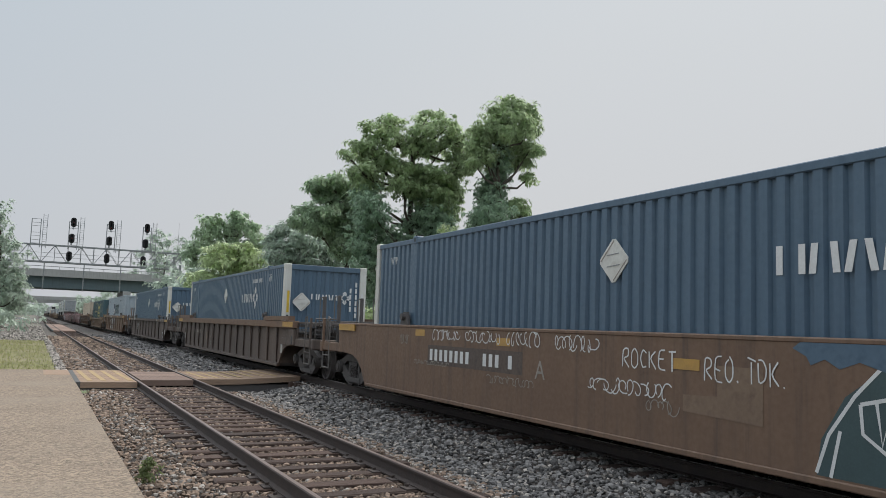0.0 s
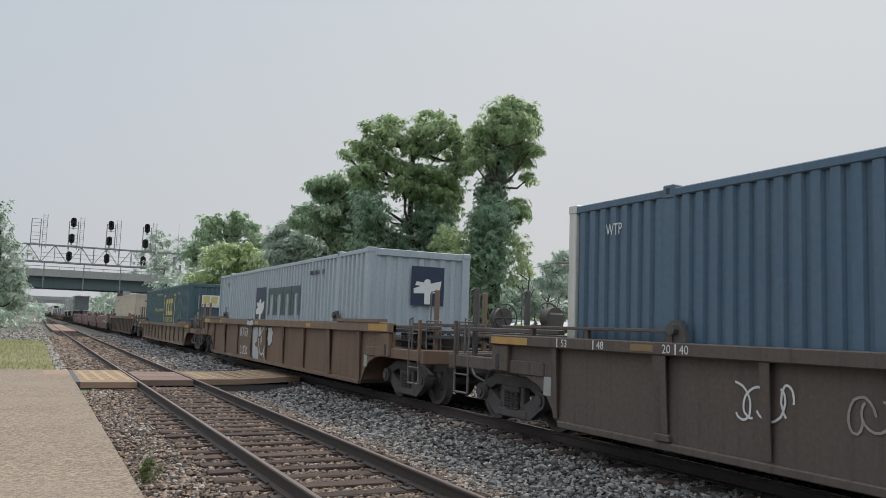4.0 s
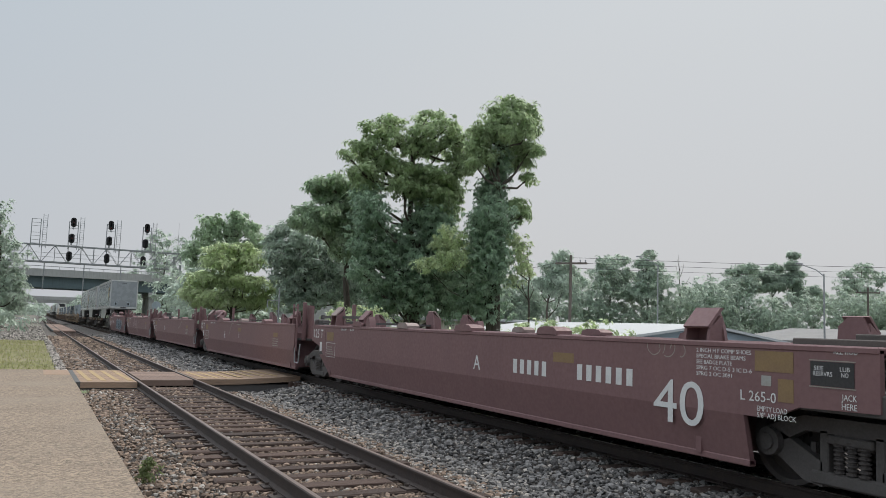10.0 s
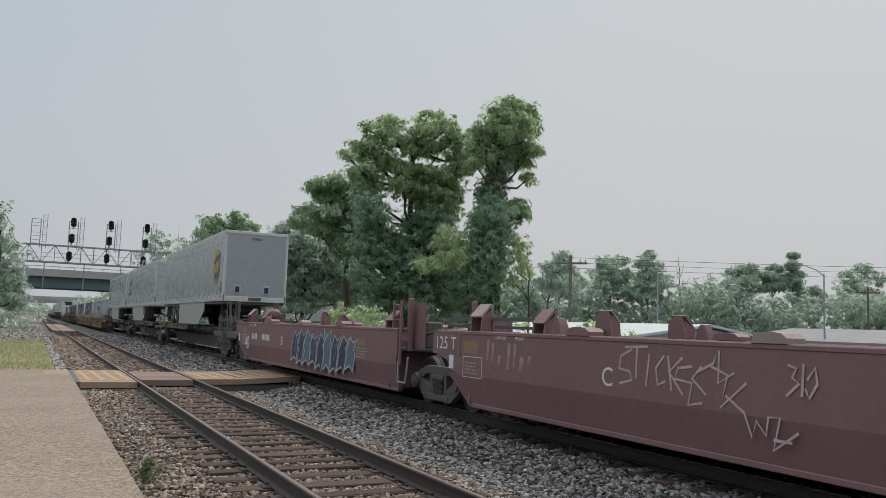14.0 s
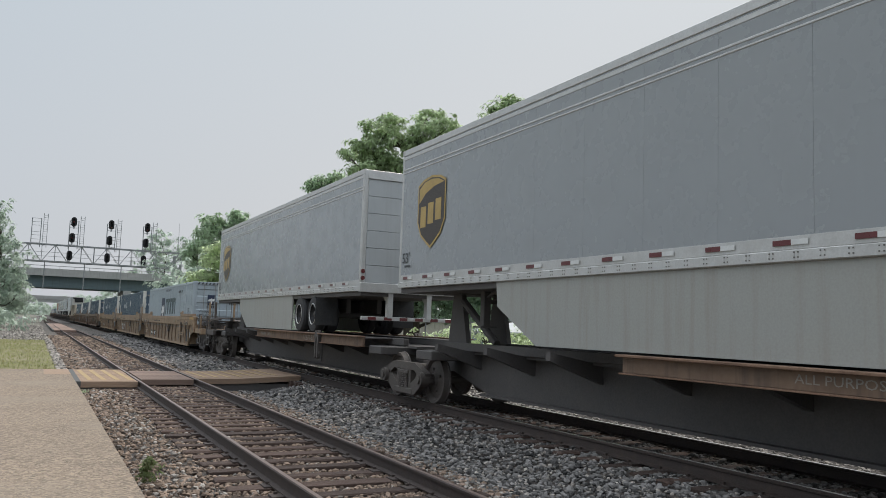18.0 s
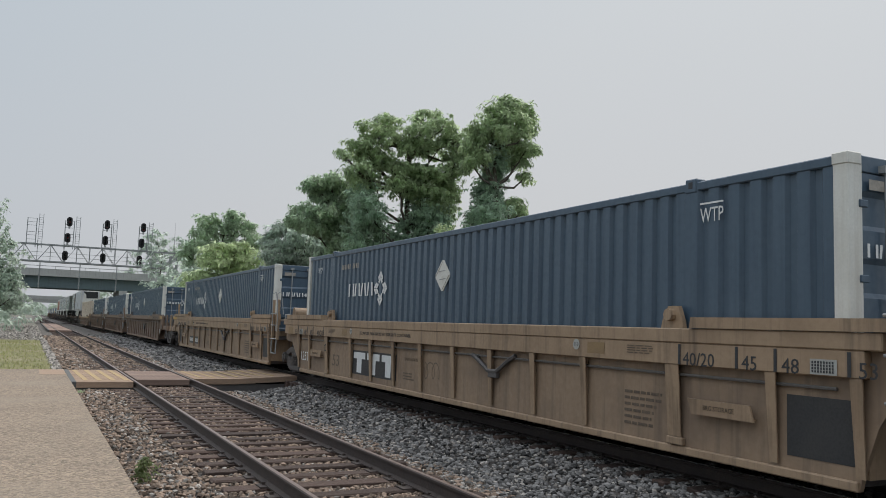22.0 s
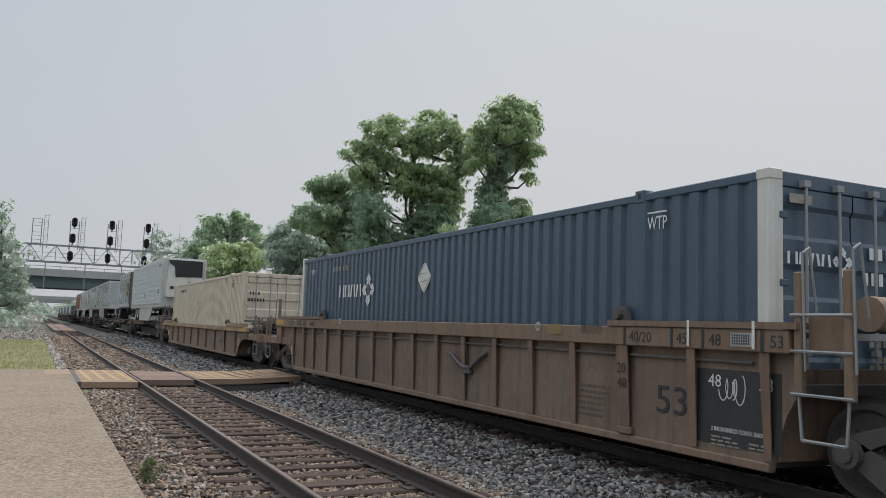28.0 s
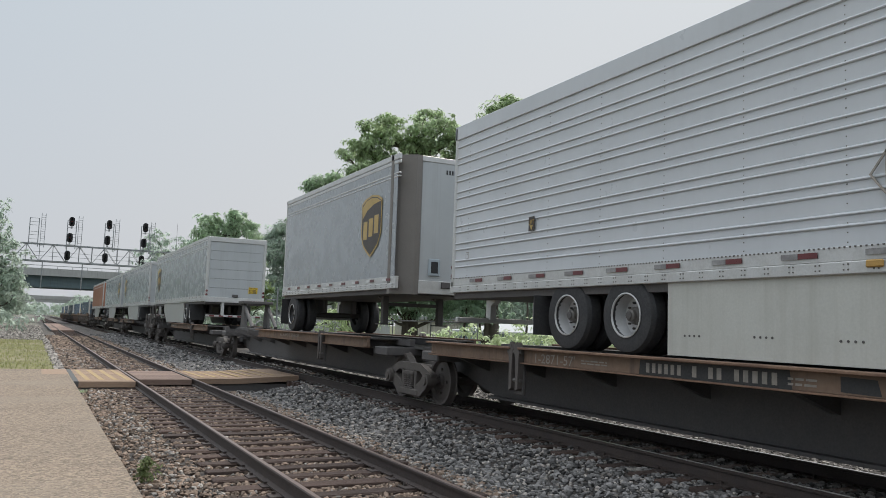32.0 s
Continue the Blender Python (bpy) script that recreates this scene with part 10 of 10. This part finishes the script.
lines(brown_c, -8.05, 0.42, 0.3, 0.08, 2, mark_dim, -1.40, 14)
scribble(brown_c, -7.68, 0.95, 0.3, 0.3, mark_white, -1.40, 81, 4, 0.012)
again(navy, 354.05, FLOOR)
again(navy, 373.85, FLOOR)
again(navy, 393.3, FLOOR)

carO = set_out(well_car("dusty tan low-sided well car with amber reflectors", paint_ochre, paint_tan, 1.25, spots=(-7.96, -6.1, -4.24, -2.38, -0.52, 1.34, 3.2, 5.06, 6.92), chord_h=0.16, posts=((), (-1.05,)), wheel=(True, False)), 416.8)
for y in (-7.2, -4.7, -2.62, 2.0, 4.1, 6.5):
    part("reflector", flats([[(-0.24, -0.052), (0.24, -0.052), (0.24, 0.052), (-0.24, 0.052)]]), reflector, carO, "amber reflector", on("side", -1.503, y, 1.145))
for y in (-4.3, 4.5):
    part("notice", flats([[(-0.145, -0.055), (0.145, -0.055), (0.145, 0.055), (-0.145, 0.055)]]), skirt_mat, carO, "pale printed notice", on("side", -1.503, y, 1.14))
    lines(carO, y, 1.14, 0.24, 0.085, 3, mark_dark, -1.506, 33)
for y in (-5.78, 5.78):
    part("round_sign", flats([[(0.078 * math.cos(q * 0.393), 0.078 * math.sin(q * 0.393)) for q in range(16)]], 0.001), mark_dark, carO, "round number mark", on("side", -1.5025, y, 1.14))
    part("sign_face", flats([[(0.066 * math.cos(q * 0.393), 0.066 * math.sin(q * 0.393)) for q in range(16)]], 0.001), paint_tan, carO, "", on("side", -1.504, y, 1.14))
    mark(carO, "110", y, 1.14, 0.06, 0.1, mark_dark, -1.507)
lines(carO, -5.25, 1.14, 0.42, 0.1, 3, mark_stencil, -1.503, 34)
block(carO, 5.3, 0.72, 0.7, 0.16, 4, mark_faint, -1.397)
block(carO, 4.2, 0.72, 0.9, 0.16, 6, mark_dim, -1.397)
mark(carO, "53", 1.3, 0.7, 0.26, 0.44, mark_stencil, -1.393)
sp = part("stencil_panel", flats([[(-0.25, -0.165), (0.25, -0.165), (0.25, 0.165), (-0.25, 0.165)]], 0.001), mark_dim, carO, "black stencil panel with pale rim", on("side", -1.391, -5.3, 0.62))
part("panel_field", flats([[(-0.225, -0.04), (0.005, -0.04), (0.005, 0.14), (-0.225, 0.14)], [(0.03, -0.04), (0.225, -0.04), (0.225, 0.14), (0.03, 0.14)], [(-0.225, -0.14), (0.225, -0.14), (0.225, -0.06), (-0.225, -0.06)]], 0.004), panel_black, sp)
part("stencil_marking", bars(0.12, 0.07, 3), mark_dim, sp, "", pose(-0.12, 0.07, 0.006))
part("stencil_marking", bars(0.07, 0.05, 2), mark_dim, sp, "", pose(0.12, 0.08, 0.006))
part("stencil_marking", bars(0.34, 0.025, 8), mark_dim, sp, "", pose(0.0, -0.1, 0.006))
for y, w, h in ((-4.96, 0.18, 0.27), (-5.65, 0.12, 0.16)):
    part("faded_panel", flats([[(-w / 2, -h / 2), (w / 2, -h / 2), (w / 2, h / 2), (-w / 2, h / 2)]], 0.001), paint_ochre, carO, "faded painted-out panel", on("side", -1.391, y, 0.63))
    lines(carO, y, 0.63, w * 0.8, h * 0.6, 3, mark_stencil, -1.393, 35)
for y, p in ((-4.02, [(-0.1, 0.22), (0.02, 0.2), (0.13, -0.16), (-0.02, -0.14)]), (-3.33, [(-0.09, -0.08), (0.08, -0.07), (0.08, 0.06), (-0.08, 0.09)])):
    part("paint_patch", flats([p], 0.001), mark_stencil, carO, "pale worn paint patch", on("side", -1.391, y, 0.56))
set_out(cream_container("doors"), 416.8, FLOOR)

STEP = 207.7
for ob, u in ((spine_lead, 231.67), (spine_mid, 250.02), (spine_tail, 268.45)):
    again(ob, u + STEP)
    again(ob, u + STEP + 58.6)
set_out(reefer, 438.35, DECK)
set_out(pup, 453.1, DECK)
again(dry, 477.6, DECK, 180)
again(dry, 497.0, DECK, 180)
again(dry, 516.0, DECK)
set_out(rusty, 535.5, DECK)
u = 558.4
for i in range(5):
    again((carB, carF, carC)[i % 3], u)
    again((navy, umax_wall, navy)[i % 3], u, FLOOR)
    u += 23.65


def motions():
    """The whole train rolls past at one speed, and its wheels turn with it."""
    for ob, u, z, turn in train:
        walk(ob, [(t, pose(X_FAR, u - SPEED * t, Z_FAR + z, 0, 0, turn)) for t in (0, 8, 16, 24, 32)])
    moves = {}
    step_deg = math.degrees(SPEED / FPS / 0.457)
    for ob in list(scene.objects):
        if ob.name.split(".")[0] != "wheelset":
            continue
        k = 1 if ob.location.y > 0 else -1
        if k not in moves:
            walk(ob, [(i / FPS, pose(0, k * 0.89, 0.457, step_deg * i)) for i in range(32 * FPS + 1)])
            moves[k] = ob.animation_data
        else:
            ob.rotation_mode = "QUATERNION"
            ob.animation_data_create()
            ob.animation_data.action = moves[k].action
            ob.animation_data.action_slot = moves[k].action_slot


motions()
